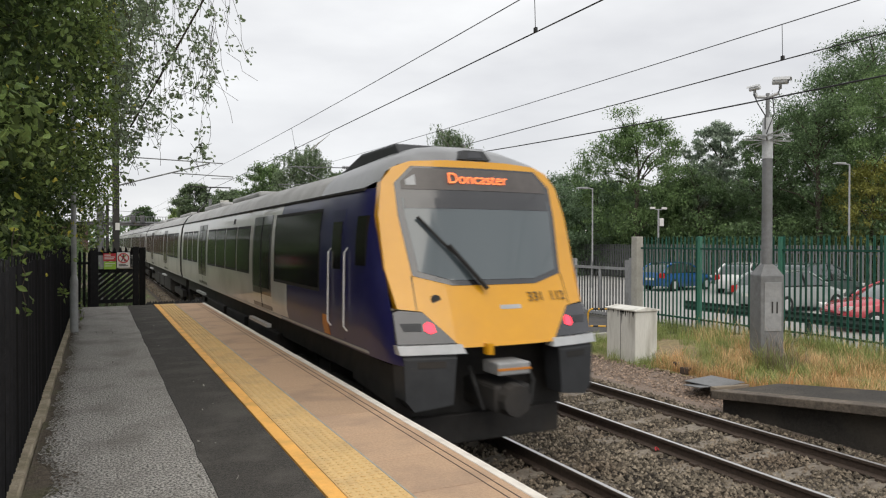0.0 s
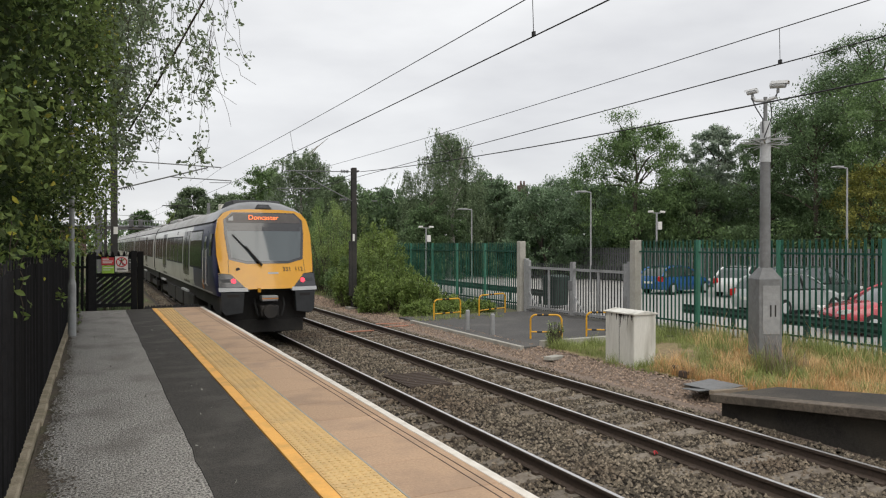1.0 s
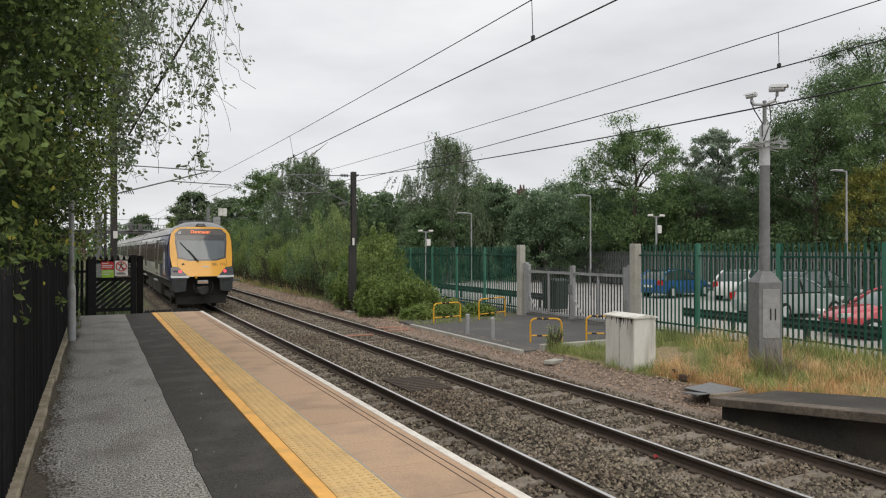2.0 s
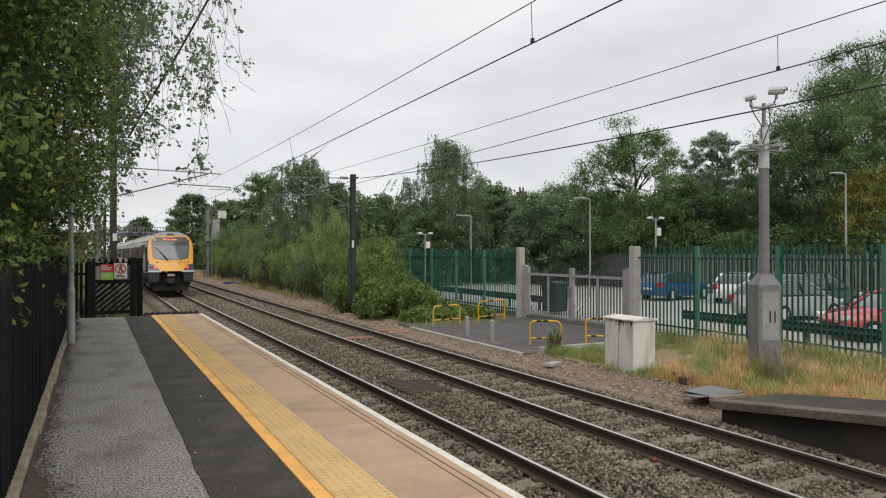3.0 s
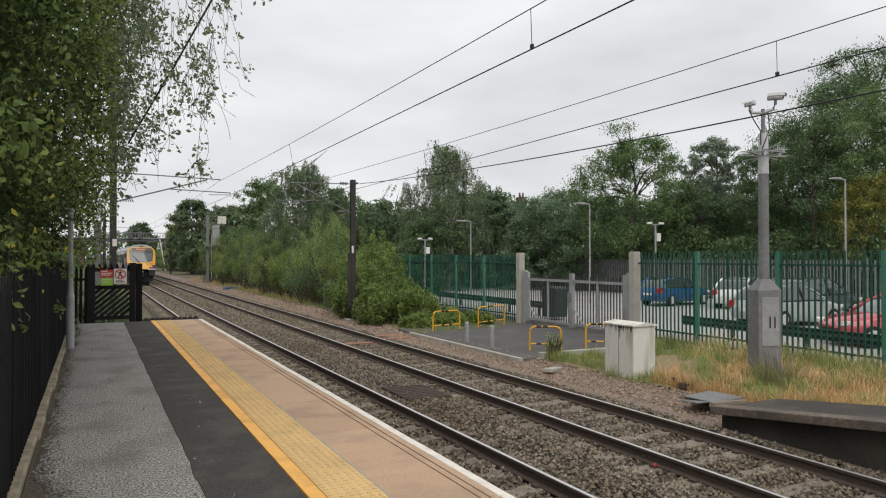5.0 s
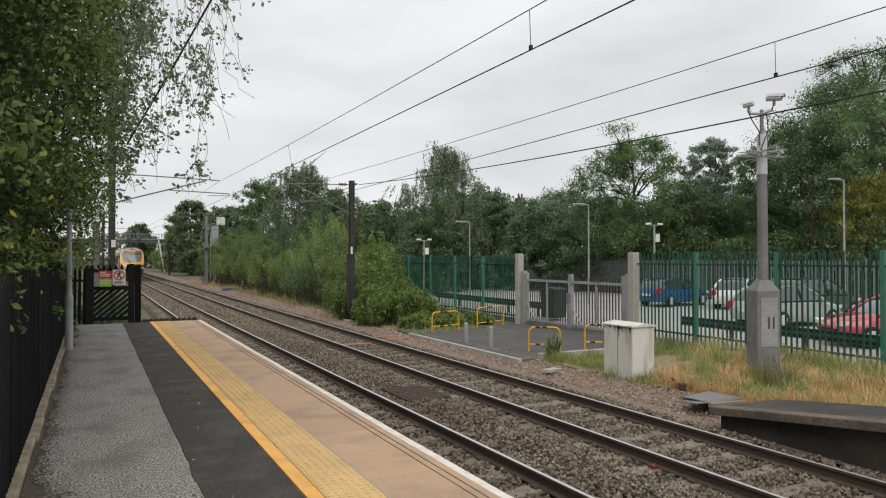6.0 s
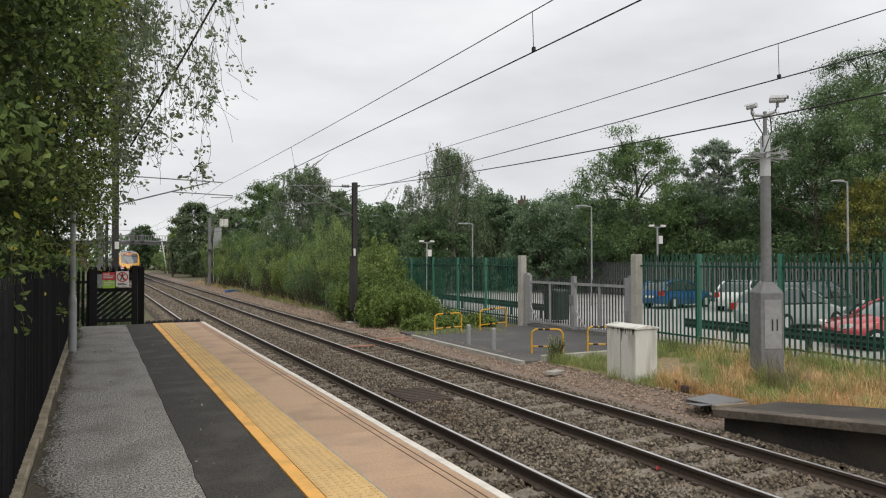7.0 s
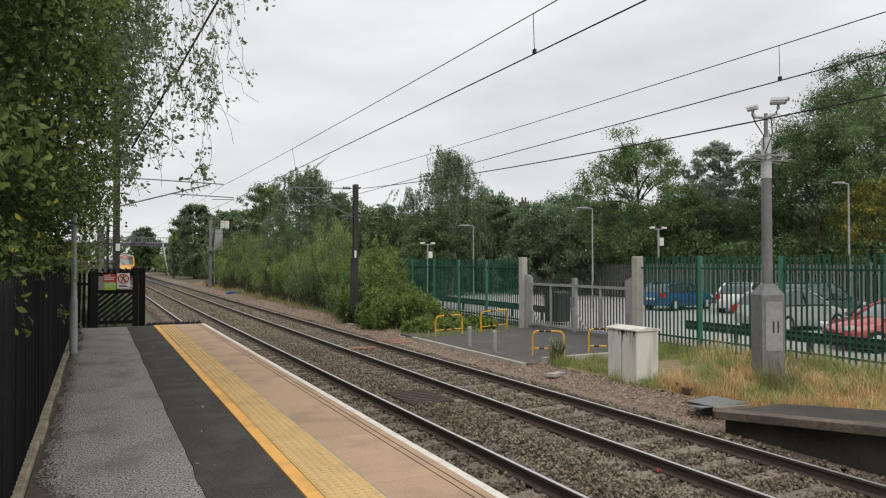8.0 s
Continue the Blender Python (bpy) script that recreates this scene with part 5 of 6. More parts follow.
c = thing("concrete_trough_lid", "loose pale concrete slab lying in the gravel", "slab", pose(9.75, 13.9, -1.02, 0, 3, 30))
part("slab", Geo().box(-0.3, 0.3, -0.12, 0.12, 0, 0.08), M_CONCRETE_PALE, c, bevel=0.01)
c = thing("access_cover", "grey metal sheet lying on timber beside the platform ramp", "cover", pose(9.95, 9.25, -0.93, 0, 4, 10))
part("timber", Geo().box(-0.55, 0.5, -0.36, -0.26, 0, 0.09), M_BOARD_PALE, c, "weathered timber baulk", bevel=0.01)
part("timber", Geo().box(-0.40, 0.55, 0.22, 0.34, 0, 0.08), M_BOARD_PALE, c, "weathered timber baulk", bevel=0.01)
part("plate", Geo().box(-0.42, 0.50, -0.30, 0.36, 0.092, 0.105), M_GALV_DARK, c, "dull grey sheet", bevel=0.003, at=pose(0, 0, 0, 2, -3, 4))
part("lower_plate", Geo().box(-0.62, 0.10, -0.20, 0.20, 0.0, 0.012), M_GALV_DARK, c, "dull grey sheet", at=pose(0, -0.05, 0.075, -3, -4, -12))
for bx, by, l, rz in ((10.9, 10.7, 0.9, 20), (11.1, 11.0, 0.7, -12), (11.3, 10.5, 0.6, 48)):
    b = thing("timber_baulk", "dark rotten timber lying in the dry grass", "timber", pose(bx, by, ground_height(bx, by) + 0.0, 3, 2, rz), "rotten timbers")
    part("baulk", Geo().box(-l / 2, l / 2, -0.09, 0.09, 0, 0.13), M_RAIL, b, bevel=0.02)
g = thing("drain_grate", "dark rusty drain grate between the tracks", "grate", pose(5.85, 13.1, RAIL - 0.125))
part("frame", Geo().box(-0.45, 0.45, -0.7, 0.7, -0.05, 0.01), M_RAIL, g)
for k in range(9):
    part("bar", Geo().box(-0.42, 0.42, -0.66 + k * 0.155, -0.6 + k * 0.155, 0.01, 0.022), M_RAIL, g)


# ---- far things ----
def bridge():
    b = thing("road_bridge", "dark steel road bridge over the line with grey railings", "bridge", pose(0, 150, 0))
    part("girder", Geo().box(-14, 15.5, -0.6, 5.5, 4.72, 5.25), M_BRIDGE, b)
    part("parapet", Geo().box(-14, 15.5, -0.75, -0.6, 5.25, 5.45), M_RAILING, b)
    for k in range(60):
        x = -13.8 + k * 0.5
        if x < 15.4:
            part("baluster", Geo().box(x - 0.05, x + 0.05, -0.7, -0.62, 5.45, 6.35), M_RAILING, b)
    part("hand_rail", Geo().box(-14, 15.5, -0.74, -0.6, 6.35, 6.45), M_RAILING, b)
    for x in (6.3, 8.0):
        part("pilaster", Geo().box(x - 0.4, x + 0.4, -0.9, 0.2, 5.25, 6.7), M_BRIDGE, b, "dark stone pilaster")
    for x0, x1 in ((-15, -1.5), (12.6, 17)):
        part("abutment", Geo().box(x0, x1, -0.4, 5.3, -1.2, 4.75), M_BRICK, b, "sooty brick abutment")


bridge()
pp = thing("white_pipe", "leaning white drain pipe under the bridge", "pipe", pose(0, 149.2, 0))
part("pipe", Geo().tube((11.6, -0.2, 5.2), (12.7, -0.2, -1.0), 0.13), M_WHITE_SIGN, pp)


def signal():
    s = thing("signal_post", "grey signal post with a ladder and equipment boxes", "signal", pose(10.5, 76.0, -1.0))
    part("column", Geo().box(-0.14, 0.14, -0.14, 0.14, 0, 7.0), M_GALV_DARK, s)
    part("ladder", Geo().box(0.35, 0.40, -0.1, -0.05, 0.5, 5.0).box(0.85, 0.90, -0.1, -0.05, 0.5, 5.0), M_GALV, s)
    part("cabinet", Geo().box(0.45, 1.15, -0.35, 0.15, 3.9, 6.0), M_GALV_MID, s, "pale grey equipment box", bevel=0.03)
    part("upper_box", Geo().box(1.0, 1.8, -0.35, 0.2, 6.1, 6.9), M_CABINET, s, "off-white box", bevel=0.03)
    part("platform", Geo().box(-0.3, 1.4, -0.5, 0.3, 3.75, 3.83), M_GALV_DARK, s)


signal()


def street_lamp(x, y, h, label="slim grey street lamp with a flat head", arm=-0.9):
    p = thing("street_lamp", label, "street lamp", pose(x, y, -0.85), "car park lamps")
    part("pole", Geo().tube((0, 0, 0), (0, 0, h), 0.055, 0.035, 10), M_GALV_MID, p, smooth=True)
    part("arm", Geo().tube((0, 0, h), (arm * 0.5, 0.05, h + 0.05), 0.035), M_GALV_MID, p)
    part("head", Geo().prism([(arm * 1.15, 0.0), (arm * 0.45, -0.02), (arm * 0.45, 0.09), (arm * 1.0, 0.06)], "y", -0.13, 0.13), M_GALV_MID, p, bevel=0.02, at=pose(0, 0, h))


def camera_post(x, y, h):
    p = thing("camera_post", "thin post with a pair of small white cameras", "camera post", pose(x, y, -0.85), "camera posts")
    part("pole", Geo().tube((0, 0, 0), (0, 0, h), 0.06, 0.05, 10), M_GALV_MID, p, smooth=True)
    part("equipment_box", Geo().box(0.05, 0.32, -0.1, 0.1, h - 0.95, h - 0.5), M_WHITE_SIGN, p, bevel=0.02)
    for s in (-1, 1):
        part("camera_head", Geo().box(s * 0.2 - 0.15, s * 0.2 + 0.15, -0.08, 0.08, h + 0.02, h + 0.14), M_WHITE_SIGN, p, bevel=0.03, at=pose(0, 0, 0, 0, s * 3, 0))
    part("cross_arm", Geo().box(-0.25, 0.25, -0.03, 0.03, h - 0.04, h + 0.02), M_GALV_MID, p)


def polar(px_x, dist, z=0.0):
    """A place at a bearing (tangent of the angle right of straight ahead at the clip's end) and depth."""
    yaw = radians(26.02)
    r = px_x * dist
    return (r * math.cos(yaw) + dist * math.sin(yaw), -r * math.sin(yaw) + dist * math.cos(yaw))


for b0, d0, b1, d1, high in ((-0.0104, 25.0, 0.027, 25.8, 0.70), (0.0534, 26.3, 0.09, 27.6, 0.76), (0.126, 19.9, 0.170, 19.8, 0.68), (0.205, 20.4, 0.245, 20.3, 0.70)):
    hoop(*polar(b0, d0), *polar(b1, d1), -0.95, high)
for bearing, depth in ((0.0375, 21.9), (0.0726, 20.7)):
    b = thing("bollard", "short grey metal bollard on the tarmac pad", "bollard", pose(*polar(bearing, depth), -0.95), "bollards")
    part("shaft", Geo().tube((0, 0, 0), (0, 0, 0.60), 0.068, 0.068, 14), M_GALV_MID, b, smooth=True)
    part("cap", Geo().tube((0, 0, 0.60), (0, 0, 0.63), 0.068, 0.045, 14), M_GALV_MID, b, smooth=True)

street_lamp(*polar(0.573, 32), 6.0)
street_lamp(*polar(0.211, 38), 5.35)
street_lamp(*polar(0.043, 44), 4.72)
street_lamp(*polar(-0.084, 60), 6.2)
camera_post(*polar(0.304, 40), 4.35)
camera_post(*polar(-0.0215, 48), 3.7)


M_CAR_BLUE = mat("blue_car_paint", (0.012, 0.09, 0.28), (0.010, 0.075, 0.24), 3, 0.25, coat=0.8)
M_CAR_WHITE = mat("white_car_paint", (0.72, 0.72, 0.72), (0.66, 0.66, 0.66), 3, 0.25, coat=0.8)
M_CAR_SILVER = mat("dark_green_car_paint", (0.05, 0.075, 0.07), (0.04, 0.06, 0.056), 3, 0.3, coat=0.8)
M_CAR_RED = mat("red_car_paint", (0.50, 0.07, 0.09), (0.42, 0.055, 0.07), 3, 0.25, coat=0.8)
M_CAR_PALE = mat("silver_car_paint", (0.42, 0.44, 0.44), (0.37, 0.39, 0.39), 3, 0.28, metal=0.2, coat=0.8)
M_CAR_GLASS = glass("car_glass", (0.045, 0.052, 0.053), 0.04)
M_TAIL = mat("red_car_lamp", (0.5, 0.02, 0.02), (0.42, 0.015, 0.015), 4, 0.2)


def parked_car(name_label, paint, x, y, rz, scale=1.0, estate=0.0):
    """A car with a rounded lower body, a glazed cabin under a painted roof, pillars, wheels and lamps. Nose towards +y."""
    c = thing("parked_car", name_label, "car", pose(x, y, -0.82, 0, 0, rz))
    L, W, H = 4.25 * scale, 0.89 * scale, 1.47 * scale
    b0, b1 = -L / 2, L / 2
    # stations along the body: y, half width, sill, belt
    rows = [(b0 - 0.02, 0.74, 0.42, 0.70), (b0 + 0.10, 0.90, 0.27, 0.92), (b0 + 0.55, 0.985, 0.22, 0.97), (-0.5, 1.0, 0.20, 0.96), (0.55, 1.0, 0.20, 0.95),
            (L * 0.24, 0.99, 0.22, 0.92), (b1 - 0.45, 0.95, 0.25, 0.80), (b1 - 0.10, 0.82, 0.30, 0.68), (b1 + 0.02, 0.62, 0.40, 0.56)]
    g = Geo()
    for yy, w, lo, hi in rows:
        k, m = W * w, (lo + hi) / 2
        ring = [(-k * 0.86, lo), (-k * 0.98, lo + 0.12), (-k, m), (-k * 0.97, hi - 0.10), (-k * 0.84, hi), (0, hi + 0.03), (k * 0.84, hi), (k * 0.97, hi - 0.10), (k, m), (k * 0.98, lo + 0.12), (k * 0.86, lo)]
        g.v += [(px, yy, pz) for px, pz in ring]
    n = 11
    g.f = [(r * n + i, r * n + (i + 1) % n, (r + 1) * n + (i + 1) % n, (r + 1) * n + i) for r in range(len(rows) - 1) for i in range(n)]
    g.f += [tuple(range(n)), tuple(range((len(rows) - 1) * n, len(rows) * n))]
    part("body", g, paint, c, smooth=True)
    # cabin stations from tail to scuttle: y, height, half width at that height
    back = b0 + 0.12 - estate * 0.1
    line = [(back, 0.92, 0.86), (back + 0.34 - estate * 0.2, H - 0.20, 0.74), (back + 0.75 - estate * 0.3, H - 0.04, 0.69), (-0.25, H, 0.68), (0.22, H - 0.04, 0.69), (0.62, H - 0.22, 0.75), (L * 0.26, 0.90, 0.86)]
    g, roof = Geo(), Geo()
    for yy, zz, w in line:
        k = W * w
        g.v += [(-W * 0.92, yy, 0.88), (-k, yy, zz - 0.03), (-k * 0.8, yy, zz), (k * 0.8, yy, zz), (k, yy, zz - 0.03), (W * 0.92, yy, 0.88)]
    g.f = [(r * 6 + i, r * 6 + i + 1, (r + 1) * 6 + i + 1, (r + 1) * 6 + i) for r in range(len(line) - 1) for i in range(5)]
    cab = part("cabin_glass", g, M_CAR_GLASS, c, "dark glazing", smooth=True)
    top = line[1:6]
    for yy, zz, w in top:
        k = W * w
        roof.v += [(-k - 0.012, yy, zz - 0.05), (-k * 0.82, yy, zz + 0.012), (k * 0.82, yy, zz + 0.012), (k + 0.012, yy, zz - 0.05)]
    roof.f = [(r * 4 + i, r * 4 + i + 1, (r + 1) * 4 + i + 1, (r + 1) * 4 + i) for r in range(1, 3) for i in range(3)]
    part("roof", roof, paint, c, smooth=True)
    for s in (-1, 1):
        part("roof_pillar", Geo().path([(s * W * 0.88, line[0][0], 0.92), (s * (W * 0.745), line[1][0], line[1][1] - 0.02), (s * W * 0.70, line[2][0], line[2][1] - 0.03)], 0.055, 6), paint, cab, smooth=True)
        part("roof_pillar", Geo().path([(s * W * 0.70, line[4][0], line[4][1] - 0.03), (s * W * 0.755, line[5][0], line[5][1] - 0.02), (s * W * 0.87, line[6][0], 0.92)], 0.038, 6), paint, cab, smooth=True)
        part("door_pillar", Geo().tube((s * W * 0.935, -0.18, 0.92), (s * W * 0.70, -0.22, H - 0.06), 0.035), M_RUBBER, cab)
        part("window_line", Geo().tube((s * W * 0.93, line[0][0] + 0.3, 0.945), (s * W * 0.93, L * 0.22, 0.935), 0.018), M_RUBBER, cab)
        part("tail_lamp", Geo().prism([(s * W * 0.60, 0.70), (s * W * 0.90, 0.66), (s * W * 0.88, 0.92), (s * W * 0.68, 0.94)], "y", b0 - 0.01, b0 + 0.2), M_TAIL, c, bevel=0.02)
        part("head_lamp", Geo().prism([(s * W * 0.42, 0.56), (s * W * 0.80, 0.60), (s * W * 0.84, 0.74), (s * W * 0.50, 0.68)], "y", b1 - 0.3, b1 - 0.02), M_WHITE_SIGN, c, bevel=0.02)
        part("mirror", Geo().box(s * (W + 0.06) - 0.09, s * (W + 0.06) + 0.09, L * 0.15, L * 0.19, 0.93, 1.06), paint, c, bevel=0.03)
        for yy in (-L * 0.30, L * 0.315):
            w = part("wheel", Geo().tube((s * (W - 0.2), yy, 0.31), (s * (W + 0.012), yy, 0.31), 0.315, 0.30, 20), M_RUBBER, c, smooth=True)
            part("rim", Geo().tube((s * (W + 0.008), yy, 0.31), (s * (W + 0.022), yy, 0.31), 0.2, 0.17, 14), M_GALV, w)
    part("grille", Geo().box(-0.42, 0.42, b1 - 0.12, b1 + 0.035, 0.34, 0.50), M_RUBBER, c, bevel=0.02)
    part("plate", Geo().box(-0.26, 0.26, b0 - 0.035, b0 + 0.02, 0.56, 0.67), M_CABINET, c)


parked_car("blue saloon parked behind the green fence", M_CAR_BLUE, *polar(0.330, 37), -82, 0.98)
parked_car("white hatchback with red tail lamps parked in the car park", M_CAR_WHITE, *polar(0.428, 35), -66)
parked_car("silver hatchback parked behind the fence", M_CAR_PALE, *polar(0.490, 26), -90, 1.0)
parked_car("dark green car parked in the second row", M_CAR_SILVER, *polar(0.525, 30), -86, 1.1)
parked_car("red hatchback facing the fence beside other parked cars", M_CAR_RED, *polar(0.655, 20.0), 62)


def house(x, y, w, d, h, label, chim):
    b = thing("house", label, "house", pose(x, y, -1.0))
    part("wall", Geo().box(-w / 2, w / 2, -d / 2, d / 2, 0, h), M_BRICK, b)
    part("roof", Geo().prism([(-w / 2 - 0.3, h), (w / 2 + 0.3, h), (0, h + w * 0.36)], "y", -d / 2 - 0.3, d / 2 + 0.3), M_ROOF, b)
    for cy in chim:
        ch = part("chimney", Geo().box(-0.55, 0.55, cy - 0.45, cy + 0.45, h + 0.5, h + w * 0.36 + 1.5), M_BRICK, b)
        for dx in (-0.25, 0.25):
            part("chimney_pot", Geo().tube((dx, cy, h + w * 0.36 + 1.5), (dx, cy, h + w * 0.36 + 2.1), 0.14, 0.11, 8), M_BRICK, ch)


hx, hy = polar(-0.105, 105)
house(hx, hy, 7, 12, 4.9, "distant brick house with a slate roof and chimneys", (-4, 0, 4))
hx, hy = polar(0.103, 95)
house(hx, hy, 5, 6, 7.2, "distant brick house with one chimney above the trees", (-2,))


c = thing("red_scrap", "small scrap of red plastic lying in the ballast", "litter", pose(6.55, 7.05, RAIL - 0.12, 20, 10, 30))
part("scrap", Geo().path([(-0.04, 0, 0), (-0.02, 0.03, 0.02), (0.02, 0.03, 0.03), (0.04, -0.01, 0.01)], 0.008, 6), M_RED_SIGN, c)
M_BOARD = mat("pinkish_board", (0.42, 0.20, 0.13), (0.33, 0.15, 0.10), 12, 0.9)
for x, y, rz in ((7.4, 21.3, 3), (9.2, 22.1, 8), (9.3, 22.9, -12)):
    c = thing("loose_board", "reddish board lying across the ballast", "board", pose(x, y, RAIL - 0.145, 0, 0, rz), "loose boards")
    part("plank", Geo().box(-0.6, 0.6, -0.07, 0.07, 0, 0.03), M_BOARD, c, bevel=0.005)
M_TARP = mat("blue_plastic", (0.05, 0.12, 0.30), (0.04, 0.09, 0.24), 6, 0.5)
c = thing("blue_crate", "small blue plastic crate at the foot of the bank", "crate", pose(10.4, 61.0, -1.1, 0, 0, 20))
part("shell", Geo().box(-0.7, 0.7, -0.25, 0.25, 0, 0.28), M_TARP, c, bevel=0.05)


def bin_store():
    b = thing("dark_bin", "dark green bin standing behind the steel gates", "bin", pose(16.6, 23.55, -0.82, 0, 0, 10))
    part("body", Geo().prism([(-0.36, 0.1), (0.36, 0.1), (0.42, 1.15), (-0.42, 1.15)], "x", -0.36, 0.36), M_BARRIER_GREEN, b, bevel=0.03)
    part("lid", Geo().prism([(-0.45, 1.15), (0.45, 1.15), (0.44, 1.25), (0.0, 1.32), (-0.44, 1.25)], "x", -0.40, 0.40), M_BARRIER_GREEN, b, bevel=0.02)


bin_store()


def fallen_leaves():
    rng = np.random.default_rng(55)
    p = np.stack([rng.uniform(-0.3, 1.3, 70), rng.uniform(3.5, 18, 70), np.full(70, 0.012)], 1)
    me = leaf_mesh("fallen_leaves", p, rng, 0.035, M_CONCRETE_PALE, 0.0, 0.6, 40.0)
    tagged(new("fallen_leaves", me), "small pale dry leaves scattered on the platform", "leaf litter", kind="stuff")


fallen_leaves()
# ---- plants ----
def limbs(g, rng, base, top, r, count, spread, n=7):
    """A tapered, slightly bent trunk and limbs; gives back the limb ends."""
    pts = [Vector(base)]
    for k in range(1, 6):
        u = k / 5
        p = Vector(base).lerp(Vector(top), u) + Vector(rng.normal(0, 0.06 * spread, 3))
        pts.append(p)
    for k, (a, b) in enumerate(zip(pts, pts[1:])):
        g.tube(a, b, r * (1 - k * 0.17), r * (1 - (k + 1) * 0.17), n, False)
    ends = []
    for k in range(count):
        u = rng.uniform(0.3, 0.98)
        i = min(4, int(u * 5))
        a = pts[i].lerp(pts[i + 1], u * 5 - i)
        d = Vector((*rng.normal(0, 1, 2), 0)).normalized() * spread * rng.uniform(0.5, 1.0) * (1.15 - 0.6 * u) + Vector((0, 0, spread * rng.uniform(0.15, 0.7)))
        m = a + d * 0.5 + Vector((0, 0, 0.08 * spread))
        g.tube(a, m, r * 0.34 * (1.1 - u * 0.6), r * 0.2, 5, False)
        g.tube(m, a + d, r * 0.2, r * 0.06, 5, False)
        ends += [a + d, m]
    return ends, pts


def tree(name, label, x, y, h, w, material, seed, leaves=9000, size=0.3, clump=1.0, low=0.15, bark=None, droop=0.3, base=-1.0, hang=0.0, gaps=0.0, slim=0.6, clumps=None):
    """A tree: tapered trunk, limbs, and a crown of leaves gathered into uneven clumps."""
    rng = np.random.default_rng(seed)
    t = thing(name, label, "tree", pose(x, y, base))
    g = Geo()
    ends, pts = limbs(g, rng, (0, 0, 0), (rng.normal(0, 0.03 * h), rng.normal(0, 0.03 * h), h * 0.93), max(0.12, h * 0.022), 16, w * 0.5)
    part("trunk", g, bark or M_BARK, t, "bark covered trunk and limbs", smooth=True)
    k = clumps or 190
    z = h * (low + (1 - low) * rng.random(k) ** 0.85)
    u = (z / h - low) / (1 - low)
    if hang:
        prof = 0.20 + 0.80 * np.clip(1 - u ** 2.2, 0, 1) ** 0.8
    else:
        prof = np.sqrt(np.clip(1 - (np.abs(u - 0.38) / 0.64) ** 2.2, 0.02, 1))
    a = rng.uniform(0, 2 * np.pi, k)
    lobe = 1 + 0.22 * np.sin(a * 3 + seed) + 0.15 * np.sin(a * 5 + u * 9 + seed)
    rad = w * 0.5 * prof * lobe * np.sqrt(rng.uniform(0.2, 1.0, k))
    c = np.stack([np.cos(a) * rad, np.sin(a) * rad, z], 1)
    e = np.array([tuple(q) for q in ends])
    c = np.concatenate([c, e[rng.choice(len(e), len(e) // 2, False)]])
    cs = rng.uniform(0.45, 1.25, len(c)) * clump * w * (0.07 if hang else 0.092)
    pick = rng.choice(len(c), leaves, p=cs ** 2 / (cs ** 2).sum())
    d = unit(rng, leaves) * (rng.random(leaves) ** 0.45)[:, None]
    d[:, 2] *= 0.7
    p = c[pick] + d * cs[pick][:, None] * (1 + 0.3 * rng.normal(size=leaves))[:, None]
    if hang:      # leaves follow hanging strands below each clump
        strand = rng.integers(0, 9, leaves)
        srng = np.random.default_rng(seed + 500)
        off = srng.normal(0, 1, (len(c), 9, 2)) * (cs * 0.8)[:, None, None]
        length = srng.uniform(0.06, 0.26, (len(c), 9)) * h
        t_ = rng.random(leaves)
        p = c[pick].copy()
        p[:, :2] += off[pick, strand] * (0.6 + 0.4 * t_)[:, None] + rng.normal(0, 0.05, (leaves, 2))
        p[:, 2] += 0.03 * h - t_ * length[pick, strand]
    stray = rng.random(leaves) < 0.05
    p[stray] += rng.normal(0, w * 0.03, (stray.sum(), 3))
    p[:, 2] = np.maximum(p[:, 2], 0.2 + 0.3 * rng.random(leaves))
    part("crown", leaf_mesh("crown", p, rng, size, material, droop, slim, 2.2, far=True), material, t, "crown of leaves")
    return t


def at(bearing, dist):
    return polar(bearing, dist)


def place(px, dist):
    return polar((px - 784) / 1254.0, dist)


def height_at(py, dist, base=-1.0):
    """Height over base of something whose top stands at row py at that depth (level with the eye: 463)."""
    return 1.687 + (463 - py) / 1254.0 * dist - base


def background_tree(px, dist, top, width_px, material, seed, label="broad leafed tree behind the car park", **kw):
    x, y = place(px, dist)
    h = height_at(top, dist)
    w = width_px / 1254.0 * dist
    kw.setdefault("size", (0.0029 if kw.get("hang") else 0.0033) * dist)
    kw["leaves"] = int(kw.get("leaves", 9000) * 2.7)
    return tree("tree", label, x, y, h, w, material, seed, **kw)


# the tall trees against the sky, by bearing
background_tree(1556, 46, 96, 250, M_LEAF_DARK, 1, "tall dark tree behind the car park", leaves=16000, clumps=300)
background_tree(1490, 44, 165, 260, M_LEAF_DARK, 27, "dense dark tree behind the car park", leaves=16000, low=0.0, clumps=300, clump=1.15)
background_tree(1400, 48, 240, 150, M_LEAF_DARK, 28, "dense dark tree behind the car park", leaves=9000, low=0.0)
background_tree(1440, 40, 215, 180, M_LEAF_DARK, 2, "dense dark tree behind the car park", leaves=12000, low=0.02, clumps=260, clump=1.15)
background_tree(1560, 38, 170, 220, M_LEAF_MID, 3, "broad green tree behind the car park", leaves=12000, low=0.02)
background_tree(1545, 36, 325, 150, M_LEAF_OLIVE, 4, "yellowish shrub behind the car park", leaves=6000, low=0.0)
background_tree(1360, 44, 270, 150, M_LEAF_DARK, 5, "dense dark tree behind the car park", leaves=9000, low=0.02)
background_tree(1268, 50, 254, 112, M_LEAF_GREY, 37, "grey green aspen with open twigs", leaves=9000, slim=0.7, clump=0.8, low=0.35, clumps=260)
